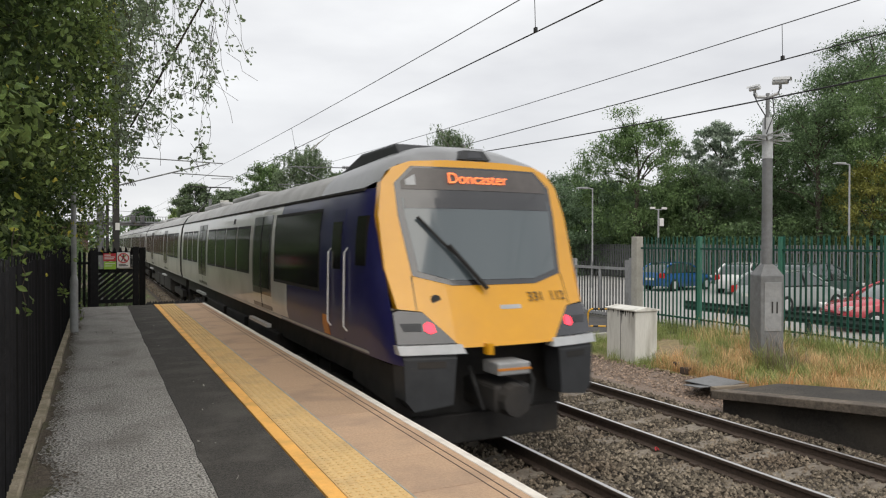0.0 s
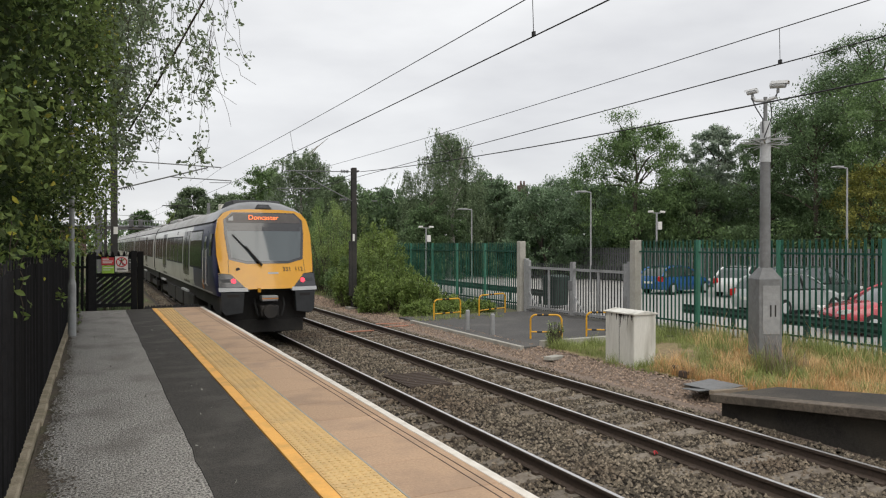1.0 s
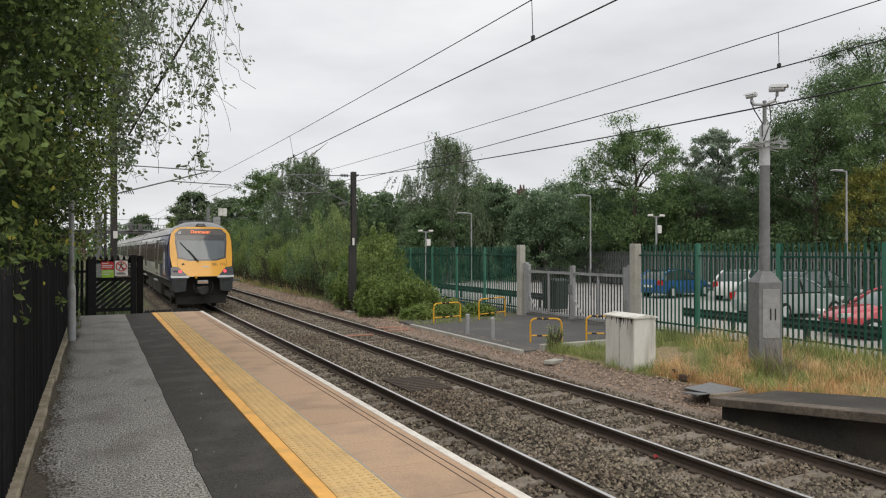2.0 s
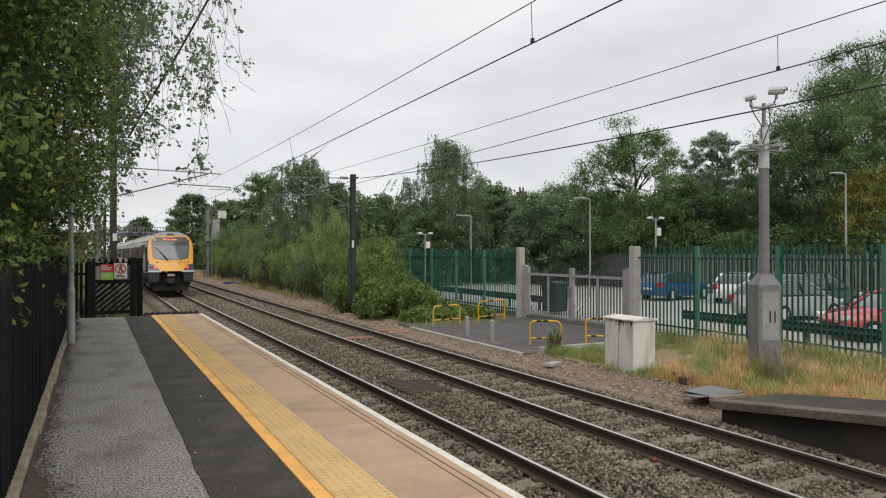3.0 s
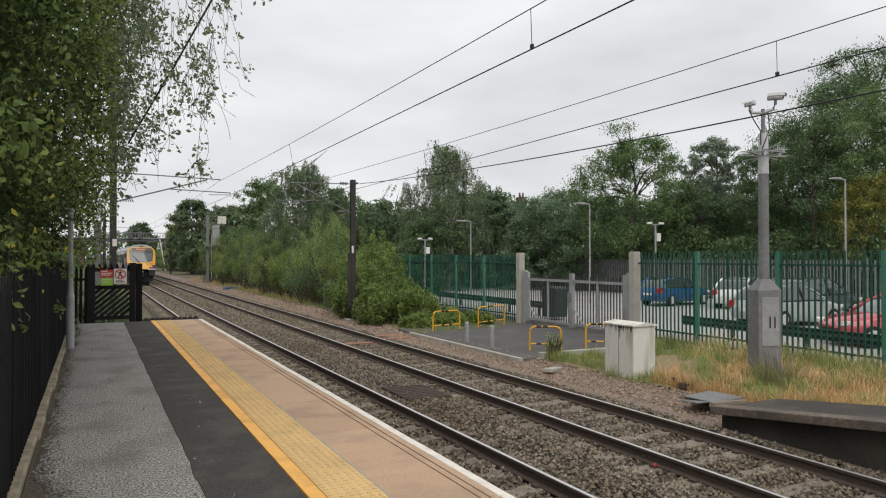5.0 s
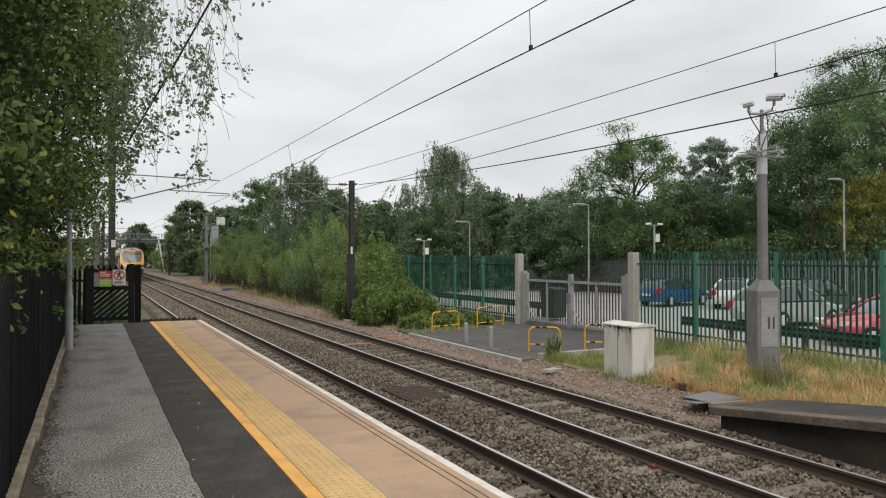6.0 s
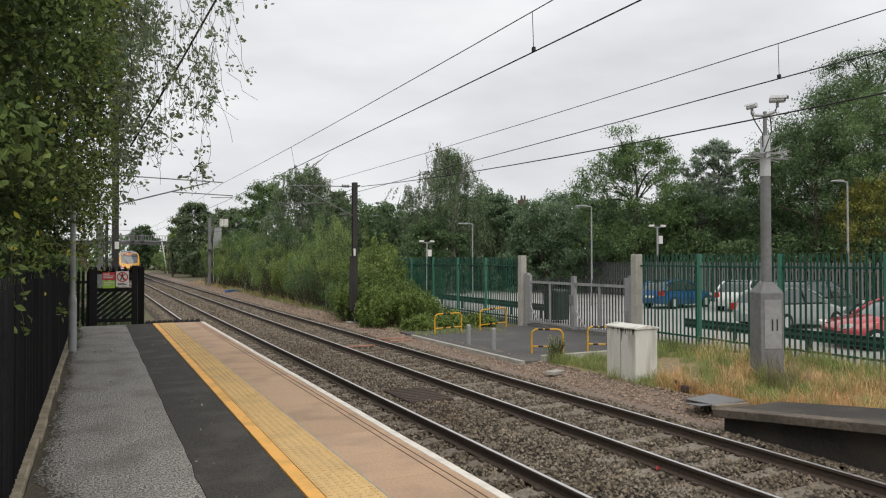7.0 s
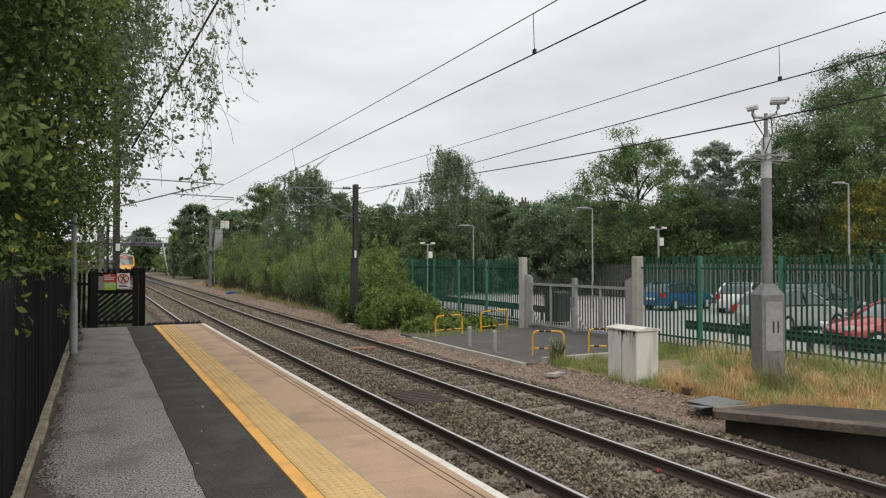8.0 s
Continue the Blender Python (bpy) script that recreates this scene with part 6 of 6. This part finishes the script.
background_tree(1130, 50, 258, 205, M_LEAF_MID, 7, "round headed tree with gaps showing the sky", leaves=12000, clump=0.85, low=0.25, clumps=260)
background_tree(1240, 48, 350, 150, M_LEAF_DARK, 8, "low dark tree behind the car park", leaves=8000, low=0.0)
background_tree(1170, 52, 375, 170, M_LEAF_DARK, 9, "low dark tree behind the car park", leaves=8000, low=0.0)
background_tree(1060, 54, 365, 160, M_LEAF_SOFT, 10, "low green tree behind the car park", leaves=8000, low=0.0)
background_tree(965, 55, 362, 150, M_LEAF_SOFT, 11, "soft green leafy tree behind the gates", leaves=9000, low=0.0)
background_tree(880, 58, 356, 120, M_LEAF_SOFT, 12, "soft green leafy tree behind the gates", leaves=8000, low=0.0)
background_tree(796, 56, 274, 185, M_LEAF_BIRCH, 13, "tall weeping birch with hanging twigs", leaves=19000, hang=0.5, bark=M_BIRCH_BARK, droop=0.9, slim=0.45, low=0.12)
background_tree(700, 62, 368, 110, M_LEAF_SOFT, 14, "green tree behind the green fence", leaves=8000, low=0.0)
background_tree(760, 52, 400, 120, M_LEAF_DARK, 15, "low dark tree behind the green fence", leaves=7000, low=0.0)
background_tree(545, 58, 304, 170, M_LEAF_BIRCH, 16, "tall weeping birch beside the line", leaves=17000, hang=0.5, droop=0.9, slim=0.45, bark=M_BIRCH_BARK)
background_tree(470, 80, 330, 110, M_LEAF_MID, 17, "leafy green tree beside the line", leaves=8000, low=0.05)
background_tree(600, 60, 345, 60, M_LEAF_BIRCH, 18, "slender birch beside the line", leaves=4000, bark=M_BIRCH_BARK)
background_tree(345, 110, 365, 80, M_LEAF_BIRCH, 19, "green tree beside the far line", leaves=9000, low=0.05)
background_tree(410, 90, 375, 90, M_LEAF_BIRCH, 20, "green tree beside the far line", leaves=9000, low=0.02)
background_tree(322, 135, 405, 50, M_LEAF_BUSH, 21, "green tree beside the bridge", leaves=5000, low=0.05)
background_tree(255, 190, 405, 50, M_LEAF_DARK, 22, "distant tree beyond the bridge", leaves=4000)
background_tree(660, 85, 395, 110, M_LEAF_SOFT, 23, "soft green leafy tree in the distance", leaves=6000, low=0.0)
background_tree(1010, 70, 345, 140, M_LEAF_SOFT, 24, "soft green leafy tree in the distance", leaves=7000, low=0.0)
background_tree(1340, 56, 330, 140, M_LEAF_DARK, 25, "dark leafy tree in the distance", leaves=7000, low=0.0)
background_tree(1240, 62, 330, 140, M_LEAF_DARK, 26, "dark leafy tree in the distance", leaves=7000, low=0.0)


def far_woods():
    """A belt of undergrowth that closes the view under the trees."""
    rng = np.random.default_rng(31)
    n = 100000
    b = rng.uniform(-0.42, 0.78, n)
    d = rng.uniform(58, 72, n)
    yaw = radians(26.02)
    x, y = b * d * math.cos(yaw) + d * math.sin(yaw), -b * d * math.sin(yaw) + d * math.cos(yaw)
    keep = x > 17
    x, y, b, d = x[keep], y[keep], b[keep], d[keep]
    hgt = np.array([7.6 + 1.8 * noise.noise((q * 9, 0, 0)) + 0.8 * noise.noise((q * 37, 4, 0)) for q in b])
    z = -1.0 + hgt * rng.random(len(x)) ** 0.8
    me = leaf_mesh("far_woods", np.stack([x, y, z], 1), rng, 0.36, M_LEAF_DARK, 0.3, 0.6, far=True)
    tagged(new("far_woods", me), "dark undergrowth and hedge closing the view below the trees", "woods", kind="stuff")


far_woods()


def distant_woods():
    """The wooded skyline where the line vanishes."""
    rng = np.random.default_rng(33)
    n = 9000
    x = rng.uniform(-60, 70, n)
    y = rng.uniform(205, 235, n)
    hgt = np.array([8.0 + 3.0 * noise.noise((q * 0.08, 1, 0)) + 1.2 * noise.noise((q * 0.4, 7, 0)) for q in x])
    z = -1.0 + hgt * rng.random(n) ** 0.8
    me = leaf_mesh("distant_woods", np.stack([x, y, z], 1), rng, 1.3, M_LEAF_DARK, 0.3, 0.6)
    tagged(new("distant_woods", me), "wooded skyline beyond the bridge", "woods", kind="stuff")


distant_woods()


def bush(x, y, w, h, material, seed, label, leaves=4500, size=0.12, name="bush", upright=0.5, base=-1.05):
    """Many stems fanning from the ground, leaved along their length."""
    rng = np.random.default_rng(seed)
    t = thing(name, label, "bush", pose(x, y, base))
    g = Geo()
    n = 46
    per = int(leaves * 1.6) // n
    pts = []
    for k in range(n):
        a, r = rng.uniform(0, 6.28), w * 0.5 * math.sqrt(rng.random())
        foot = Vector((math.cos(a) * r * 0.45, math.sin(a) * r * 0.45, 0))
        hh = h * rng.uniform(0.45, 1.08) * (1 - 0.35 * (r / (w * 0.5)) ** 2)
        tip = Vector((math.cos(a) * r, math.sin(a) * r, hh))
        mid = foot.lerp(tip, 0.55) + Vector((0, 0, 0.12 * h * upright))
        g.tube(foot, mid, 0.022, 0.014, 5, False)
        g.tube(mid, tip, 0.014, 0.004, 5, False)
        near, far = np.array(foot), np.array(tip)
        half = per * 3 // 10
        u = rng.random(half) ** 0.6
        q = np.where((u < 0.5)[:, None], near + (np.array(mid) - near) * (u * 2)[:, None], np.array(mid) + (far - np.array(mid)) * (u * 2 - 1)[:, None])
        pts.append(q + rng.normal(0, 1, (half, 3)) * (0.06 * w * (1.2 - u)[:, None] + 0.03))
        ball = unit(rng, per - half) * (rng.random(per - half) ** 0.5)[:, None] * rng.uniform(0.05, 0.115) * w   # a leafy spray at each tip
        ball[:, 2] *= rng.uniform(1.0, 2.6)
        pts.append(far - (0, 0, 0.06 * h) + ball)
    p = np.concatenate(pts)
    p[:, 2] = np.clip(p[:, 2], 0.03, None)
    part("stem_work", g, M_BARK, t, "thin woody stems")
    part("foliage", leaf_mesh("foliage", p, rng, size * 0.8, material, 0.15, 0.40, 1.6, far=True), material, t, "dense leaves")
    return t


rs = np.random.default_rng(77)
for k in range(20):     # the buddleia bank beside the far track
    y = 29.5 + k * 2.6 + rs.uniform(-0.6, 0.6)
    bush((11.0 if k > 1 else 10.6) + rs.uniform(0.2, 1.6 if k > 1 else 0.5), y, rs.uniform(2.8, 3.8) * (1 if k > 1 else 0.75), rs.uniform(2.5, 5.2) * (0.75 if k < 3 else 1) + min(0.8, k * 0.08), (M_LEAF_BUSH, M_LEAF_MID, M_LEAF_BRAMBLE, M_LEAF_BUSH, M_LEAF_DARK)[k % 5], 100 + k, "pale green buddleia bush on the bank beside the line", 7000, 0.12)
for k in range(12):
    y = 33 + k * 4.2 + rs.uniform(-0.6, 0.6)
    bush((13.4 if y > 41 else 12.0) + rs.uniform(0, 1.5 if y > 41 else 0.5), y, rs.uniform(3.4, 4.4) * (1 if y > 41 else 0.7), rs.uniform(4.2, 5.8) * (0.55 if y < 43 else 1), M_LEAF_MID if k % 2 else M_LEAF_BUSH, 140 + k, "tall green shrub on the bank behind the bushes", 6500, 0.14)
for k, (x, y, w, h) in enumerate([(10.7, 26.4, 2.2, 1.5), (11.6, 26.2, 1.9, 1.6), (12.3, 27.4, 1.7, 1.1), (13.4, 27.2, 1.4, 0.5), (12.4, 24.9, 1.5, 0.45), (11.2, 27.8, 2.4, 2.3), (13.0, 29.4, 1.6, 1.3), (11.8, 30.2, 2.0, 3.0), (14.0, 25.2, 1.3, 0.4), (11.4, 25.0, 1.3, 0.5), (10.9, 24.4, 1.2, 0.5), (10.25, 28.0, 1.3, 1.2), (10.0, 29.7, 1.3, 1.5), (10.2, 26.9, 1.3, 0.9), (10.4, 31.0, 1.6, 2.0), (11.6, 31.4, 2.2, 3.9), (12.6, 33.0, 2.4, 4.0), (13.4, 33.8, 2.2, 3.4)]):
    bush(x, y, w, h, M_LEAF_BRAMBLE, 180 + k, "bramble thicket beside the tarmac pad", 2700, 0.185, "bramble", 0.2)
bush(0.3, 22.6, 2.0, 1.9, M_LEAF_MID, 196, "green bush beyond the platform barrier", 2500, 0.1)
bush(-0.9, 22.4, 2.0, 2.4, M_LEAF_MID, 197, "green bush beside the platform barrier", 2500, 0.1)
bush(0.6, 33.0, 1.6, 1.5, M_LEAF_BUSH, 198, "green bush beside the dark mast", 2000, 0.12)
bush(10.75, 15.3, 0.5, 0.75, M_LEAF_BUSH, 195, "small weed at the corner of the pad", 500, 0.06, "weed", base=-1.0)
for k in range(26):   # the far bank, along the line to the bridge
    y = 82 + k * 5.0
    bush(16.0 + rs.uniform(-0.8, 2.5), y, 6, rs.uniform(3.5, 6.5), M_LEAF_MID if k % 2 else M_LEAF_BUSH, 210 + k, "green bush on the far bank", 3200, 0.34)
for k in range(9):   # behind the black fence beyond the platform
    y = 24 + k * 7.0
    bush(-3.2 + rs.uniform(-0.5, 0.5), y, 4.2, rs.uniform(2.8, 4.0), M_LEAF_MID, 260 + k, "green bush behind the line's edge", 3000, 0.2)


for k in range(6):   # a tall belt of trees behind the black fence
    tree("tree", "tall leafy tree behind the line's edge", -7.5 + rs.uniform(-1, 1), 22 + k * 9.5, rs.uniform(8, 10.5), rs.uniform(6, 7.5), M_LEAF_DARK, 300 + k, leaves=4500, size=0.36, low=0.0, base=-0.5)


def gate_hedge():
    rng = np.random.default_rng(43)
    n = 16000
    p = np.stack([rng.uniform(33.5, 36.5, n), rng.uniform(26, 62, n), rng.random(n) ** 0.8], 1)
    p[:, 2] = -0.85 + p[:, 2] * (3.6 + 0.7 * np.sin(p[:, 1] * 0.8) + 0.4 * np.sin(p[:, 1] * 2.1))
    tagged(new("low_hedge", leaf_mesh("low_hedge", p, rng, 0.2, M_LEAF_MID, 0.3, 0.6, 2.0, far=True)), "mid green hedge behind the grey palisade fence", "hedge", kind="stuff")


gate_hedge()


def hedge():
    rng = np.random.default_rng(41)
    n = 24000
    p = np.stack([rng.uniform(33.6, 36.0, n), rng.uniform(-2, 56, n), -1.0 + 3.4 * rng.random(n) ** 0.8], 1)
    p[:, 2] += 0.5 * np.sin(p[:, 1] * 0.9)
    p[:, 2] = np.maximum(p[:, 2], -0.95)
    tagged(new("hedge", leaf_mesh("hedge", p, rng, 0.26, M_LEAF_DARK, 0.3, 0.6, 2.0, far=True)), "dark hedge behind the grey palisade fence", "hedge", kind="stuff")


hedge()


def near_tree():
    """The tree that leans over the black fence and the platform."""
    rng = np.random.default_rng(9)
    t = thing("overhanging_tree", "large leafy tree leaning over the black platform fence", "tree", pose(-2.6, 10.5, -0.5))
    o = Vector((-2.6, 10.5, -0.5))
    g = Geo()
    limbs(g, rng, (0, 0, 0), (0.3, 0.6, 7.5), 0.2, 22, 2.6)
    part("trunk", g, M_BARK, t, "bark covered trunk and limbs", smooth=True)

    # the body of the crown: clumps in a bank along the fence
    n = 150
    y = rng.uniform(3.2, 18.5, n)
    z = rng.uniform(1.2, 8.2, n)
    edge = -0.55 + 0.055 * (y - 6) + 0.10 * np.clip(z - 2.5, 0, 3)
    x = edge - rng.random(n) ** 1.5 * 2.6
    c = np.stack([x, y, z], 1)
    cs = rng.uniform(0.35, 0.85, n)
    low_near = (z < 2.2) & (rng.random(n) < 0.5)
    c, cs = c[~low_near], cs[~low_near]
    k = 30     # the side that leans out over the fence
    y, z = rng.uniform(8.5, 17.0, k), rng.uniform(3.1, 8.4, k)
    x = -0.55 + 0.055 * (y - 6) + 0.10 * np.clip(z - 2.5, 0, 3) + rng.uniform(-0.1, 0.55, k) * np.clip((z - 2.4) / 2, 0.2, 1)
    c, cs = np.concatenate([c, np.stack([x, y, z], 1)]), np.concatenate([cs, rng.uniform(0.2, 0.4, k)])
    # inner leaves take the darker copy, in place of shade within the crown
    for name, m, count, shrink, size in (("inner_foliage", M_LEAF_NEAR_SHADED, 38000, 0.9, 0.09), ("foliage", M_LEAF_NEAR, 70000, 1.08, 0.068)):
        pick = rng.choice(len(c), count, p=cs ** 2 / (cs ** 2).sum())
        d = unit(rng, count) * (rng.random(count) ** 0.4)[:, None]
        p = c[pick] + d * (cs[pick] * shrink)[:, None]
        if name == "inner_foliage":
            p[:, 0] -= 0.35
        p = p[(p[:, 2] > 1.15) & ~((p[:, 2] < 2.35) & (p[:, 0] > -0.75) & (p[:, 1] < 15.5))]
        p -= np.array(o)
        part(name, leaf_mesh(name, p, rng, size, m, 0.45, 0.6, fine=True), m, t, "inner leaves coloured darker for crown shade" if "inner" in name else "mid green leaves")
    pick = rng.choice(len(c), 1500)
    p = c[pick] + unit(rng, 1500) * cs[pick][:, None] * 1.1 - np.array(o)
    part("yellow_leaves", leaf_mesh("yellow_leaves", p, rng, 0.06, M_LEAF_YELLOW, 0.5, 0.55, fine=True), M_LEAF_YELLOW, t, "a few yellowing leaves")

    # a deep mass behind, its leaf colour darkened to stand for crown shade
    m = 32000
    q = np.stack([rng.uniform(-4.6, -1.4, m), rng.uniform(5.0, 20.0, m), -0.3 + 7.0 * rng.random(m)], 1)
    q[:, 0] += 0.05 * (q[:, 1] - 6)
    part("deep_foliage", leaf_mesh("deep_foliage", q - np.array(o), rng, 0.17, M_LEAF_NEAR_SHADED, 0.4, 0.65), M_LEAF_NEAR_SHADED, t, "deep crown leaves with shade in their colour")

    # drooping twigs with rows of leaves, over the platform; bearings seen from the standing place
    tw, pts = Geo(), []

    def spot(px, py, dist):
        x, y = place(px, dist)
        return Vector((x, y, 1.687 + (463 - py) / 1254.0 * dist))

    def sprig(c):
        """A handful of leaflets at the end of a stalk."""
        for _ in range(int(rng.integers(5, 10))):
            pts.append(np.array(c) + rng.normal(0, 0.042, 3))

    tw.path([spot(232, 262, 11.5) - o, spot(310, 130, 11.0) - o, spot(390, -12, 10.6) - o], 0.016, 6)

    def twig(px, top, bottom, dist, dense):
        """A thin twig with pairs of leaves, sagging a little sideways."""
        n = max(3, int((bottom - top) / 22))
        drift = rng.normal(6, 26)
        line = [spot(px + drift * (s / n) + rng.normal(0, 3.5), top + (bottom - top) * s / n, dist + rng.normal(0, 0.03)) for s in range(n + 1)]
        tw.path([q - o for q in line], 0.0032, 5)
        for s, (q0, q1) in enumerate(zip(line, line[1:])):
            for _ in range(rng.poisson(dense * (0.6 + 0.7 * s / n) / 5.5)):
                q = q0.lerp(q1, rng.random())
                c = q + Vector(rng.normal(0, 0.075, 3))
                tw.tube(q - o, c - o, 0.0028, 0.002, 4, False)
                sprig(c)

    for k in range(105):      # thick by the crown, thinning out over the platform
        px = 200 + 205 * rng.random() ** 1.25
        lim = np.interp(px, [195, 235, 262, 290, 330, 365, 400], [330, 300, 235, 250, 245, 225, 130])
        top = rng.uniform(-120, lim - 60)
        twig(px, top, min(lim + rng.normal(0, 14), top + rng.uniform(70, 190)), rng.uniform(9.5, 12.5), np.interp(px, [195, 280, 330, 400], [11, 6.5, 4, 3.2]))
    for px, top, bottom, dense in ((345, 60, 300, 3), (352, 150, 335, 4), (300, 220, 275, 4), (297, 150, 330, 1.2), (325, 190, 300, 2), (395, 60, 150, 5), (405, 130, 180, 4), (375, 80, 235, 4), (340, 290, 340, 8), (355, 290, 310, 6), (245, 200, 300, 6), (270, 120, 270, 5)):
        twig(px, top, bottom, 11.2, dense)
    low = []
    for px, top, bottom, dist, count in ((22, 440, 560, 5.2, 16), (45, 480, 590, 5.6, 12), (8, 500, 600, 5.0, 9), (110, 540, 560, 10.5, 16), (150, 430, 480, 13, 40), (172, 430, 475, 13, 40), (186, 380, 450, 13.5, 40), (145, 575, 600, 13.5, 14), (30, 420, 500, 5.6, 30), (70, 425, 485, 7.5, 40), (100, 425, 480, 9.5, 45), (118, 430, 500, 11.5, 40)):
        line = [spot(px + rng.normal(0, 4), top + (bottom - top) * k / 5, dist) for k in range(6)]
        tw.path([q - o for q in line], 0.004, 5)
        for _ in range(count):
            k = int(rng.integers(0, 5))
            low.append(np.array(line[k].lerp(line[k + 1], rng.random())) + rng.normal(0, 0.035, 3))
    part("low_leaves", leaf_mesh("low_leaves", np.array(low) - np.array(o), rng, 0.075, M_LEAF_BRAMBLE, 0.4, 0.5, fine=True), M_LEAF_BRAMBLE, t, "yellow green leaves on low twigs")
    # growth added to close the fence gaps, coloured as if in shade
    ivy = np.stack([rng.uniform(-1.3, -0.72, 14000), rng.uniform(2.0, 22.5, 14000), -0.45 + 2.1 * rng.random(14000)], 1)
    part("undergrowth", leaf_mesh("undergrowth", ivy - np.array(o), rng, 0.10, M_LEAF_NEAR_SHADED, 0.5, 0.7), M_LEAF_NEAR_SHADED, t, "added undergrowth behind the fence, shade in its colour")
    for px, py in ((465, 2), (342, 325), (358, 300), (368, 232), (410, 175), (330, 338)):
        for _ in range(9):
            pts.append(np.array(spot(px, py, 11.0)) + rng.normal(0, 0.07, 3))
    tagged(part("twig_work", tw, M_BARK, t, "thin hanging twigs"), kind="stuff")
    p = np.array(pts) - np.array(o)
    p = p[rng.random(len(p)) < 0.85]
    part("hanging_leaves", leaf_mesh("hanging_leaves", p, rng, 0.078, M_LEAF_FRINGE, 0.5, 0.55, fine=True), M_LEAF_FRINGE, t, "grey green leaves on hanging twigs")


near_tree()


def grass(name, label, count, x0, x1, y0, y1, h, material, seed, keep=0.0, base=None):
    rng = np.random.default_rng(seed)
    x, y = rng.uniform(x0, x1, count), rng.uniform(y0, y1, count)
    k = np.array([noise.noise((a * 0.9, b * 0.9, seed)) for a, b in zip(x, y)]) > keep
    x, y = x[k], y[k]
    n = len(x)
    z = np.array([ground_height(a, b) for a, b in zip(x, y)]) - 0.02 if base is None else np.full(n, base)
    root = np.stack([x, y, z], 1)
    a = rng.uniform(0, 6.28, n)
    lean = np.stack([np.cos(a), np.sin(a), np.zeros(n)], 1) * rng.uniform(0.1, 1.0, n)[:, None]
    tuft = np.array([0.75 + 0.9 * noise.noise((p * 2.6, q * 2.6, seed + 5)) + 0.3 * noise.noise((p * 8, q * 8, seed)) for p, q in zip(x, y)])
    hh = (h * np.clip(tuft, 0.25, 1.5) * rng.uniform(0.4, 1.3, n))[:, None]
    side = np.stack([-np.sin(a), np.cos(a), np.zeros(n)], 1) * 0.0042
    up = np.array([0, 0, 1.0])
    m = root + up * hh * 0.6 + lean * hh * 0.35
    tip = root + up * hh * 0.95 + lean * hh
    v = np.stack([root - side, root + side, m + side * 0.8, m - side * 0.8, tip], 1).reshape(-1, 3)
    b = np.arange(n)[:, None] * 5
    f = np.concatenate([b + [0, 1, 2], b + [0, 2, 3], b + [3, 2, 4]], 1).reshape(-1, 3)
    ob = new(name, raw(name, v, f, material))
    tagged(ob, label, "grass", kind="stuff")


grass("dry_grass", "tall straw coloured dry grass on the verge", 34000, 10.5, 14.4, 4.5, 11.6, 0.36, M_GRASS_DRY, 3, 0.0)
grass("tawny_grass", "reddish tawny dry grass in tufts on the verge", 16000, 10.5, 13.8, 5.0, 11.6, 0.40, M_GRASS_TAWNY, 41, 0.10)
grass("green_grass", "green grass on the verge", 24000, 10.6, 15.3, 8.5, 15.2, 0.26, M_GRASS_GREEN, 5, -0.12)
grass("verge_grass", "yellow green grass in patches among the dry grass", 24000, 10.8, 15.3, 5.0, 11.6, 0.32, M_GRASS_GREEN, 47, -0.02)
grass("fence_grass", "mixed grass at the foot of the green fence", 14000, 14.2, 15.4, 6.0, 17.0, 0.42, M_GRASS_GREEN, 7, -0.3)
grass("fence_straw", "pale seeding stalks at the foot of the green fence", 2200, 13.4, 15.4, 5.0, 15.0, 0.62, M_GRASS_DRY, 53, 0.05)
grass("kerb_grass", "green tufts along the concrete upstand", 2600, 10.4, 13.6, 14.7, 15.3, 0.35, M_GRASS_GREEN, 59, -0.2)
grass("bank_grass", "rough grass at the foot of the bushes", 9000, 10.3, 11.4, 23.0, 80.0, 0.35, M_GRASS_GREEN, 11, -0.1)
grass("pale_bank_grass", "dry grass at the foot of the far bushes", 5000, 10.3, 11.6, 38.0, 90.0, 0.5, M_GRASS_DRY, 13, 0.1)
grass("pad_grass", "weeds between the pad and the brambles", 5000, 10.0, 13.5, 22.2, 25.5, 0.22, M_GRASS_GREEN, 17, -0.2)


grass("mast_weeds", "tall dead weeds at the foot of the camera mast", 260, 12.0, 12.9, 9.4, 10.15, 0.8, M_STALK, 19, -1)
grass("mast_green_weeds", "green weeds at the foot of the camera mast", 700, 12.0, 12.7, 9.6, 10.2, 0.5, M_GRASS_GREEN, 23, -0.2)
grass("cabinet_grass", "green grass at the foot of the relay cabinet", 1500, 10.25, 11.3, 11.3, 13.0, 0.28, M_GRASS_GREEN, 29, -1)


# ---- what moves ----
def motions():
    rows = []
    for k in range(17):
        t = k * 0.5
        rows.append((t, pose(CX_NEAR, 7.06 + 11.5 * t + 0.36 * t * t, RAIL)))
    walk(train, rows)


motions()
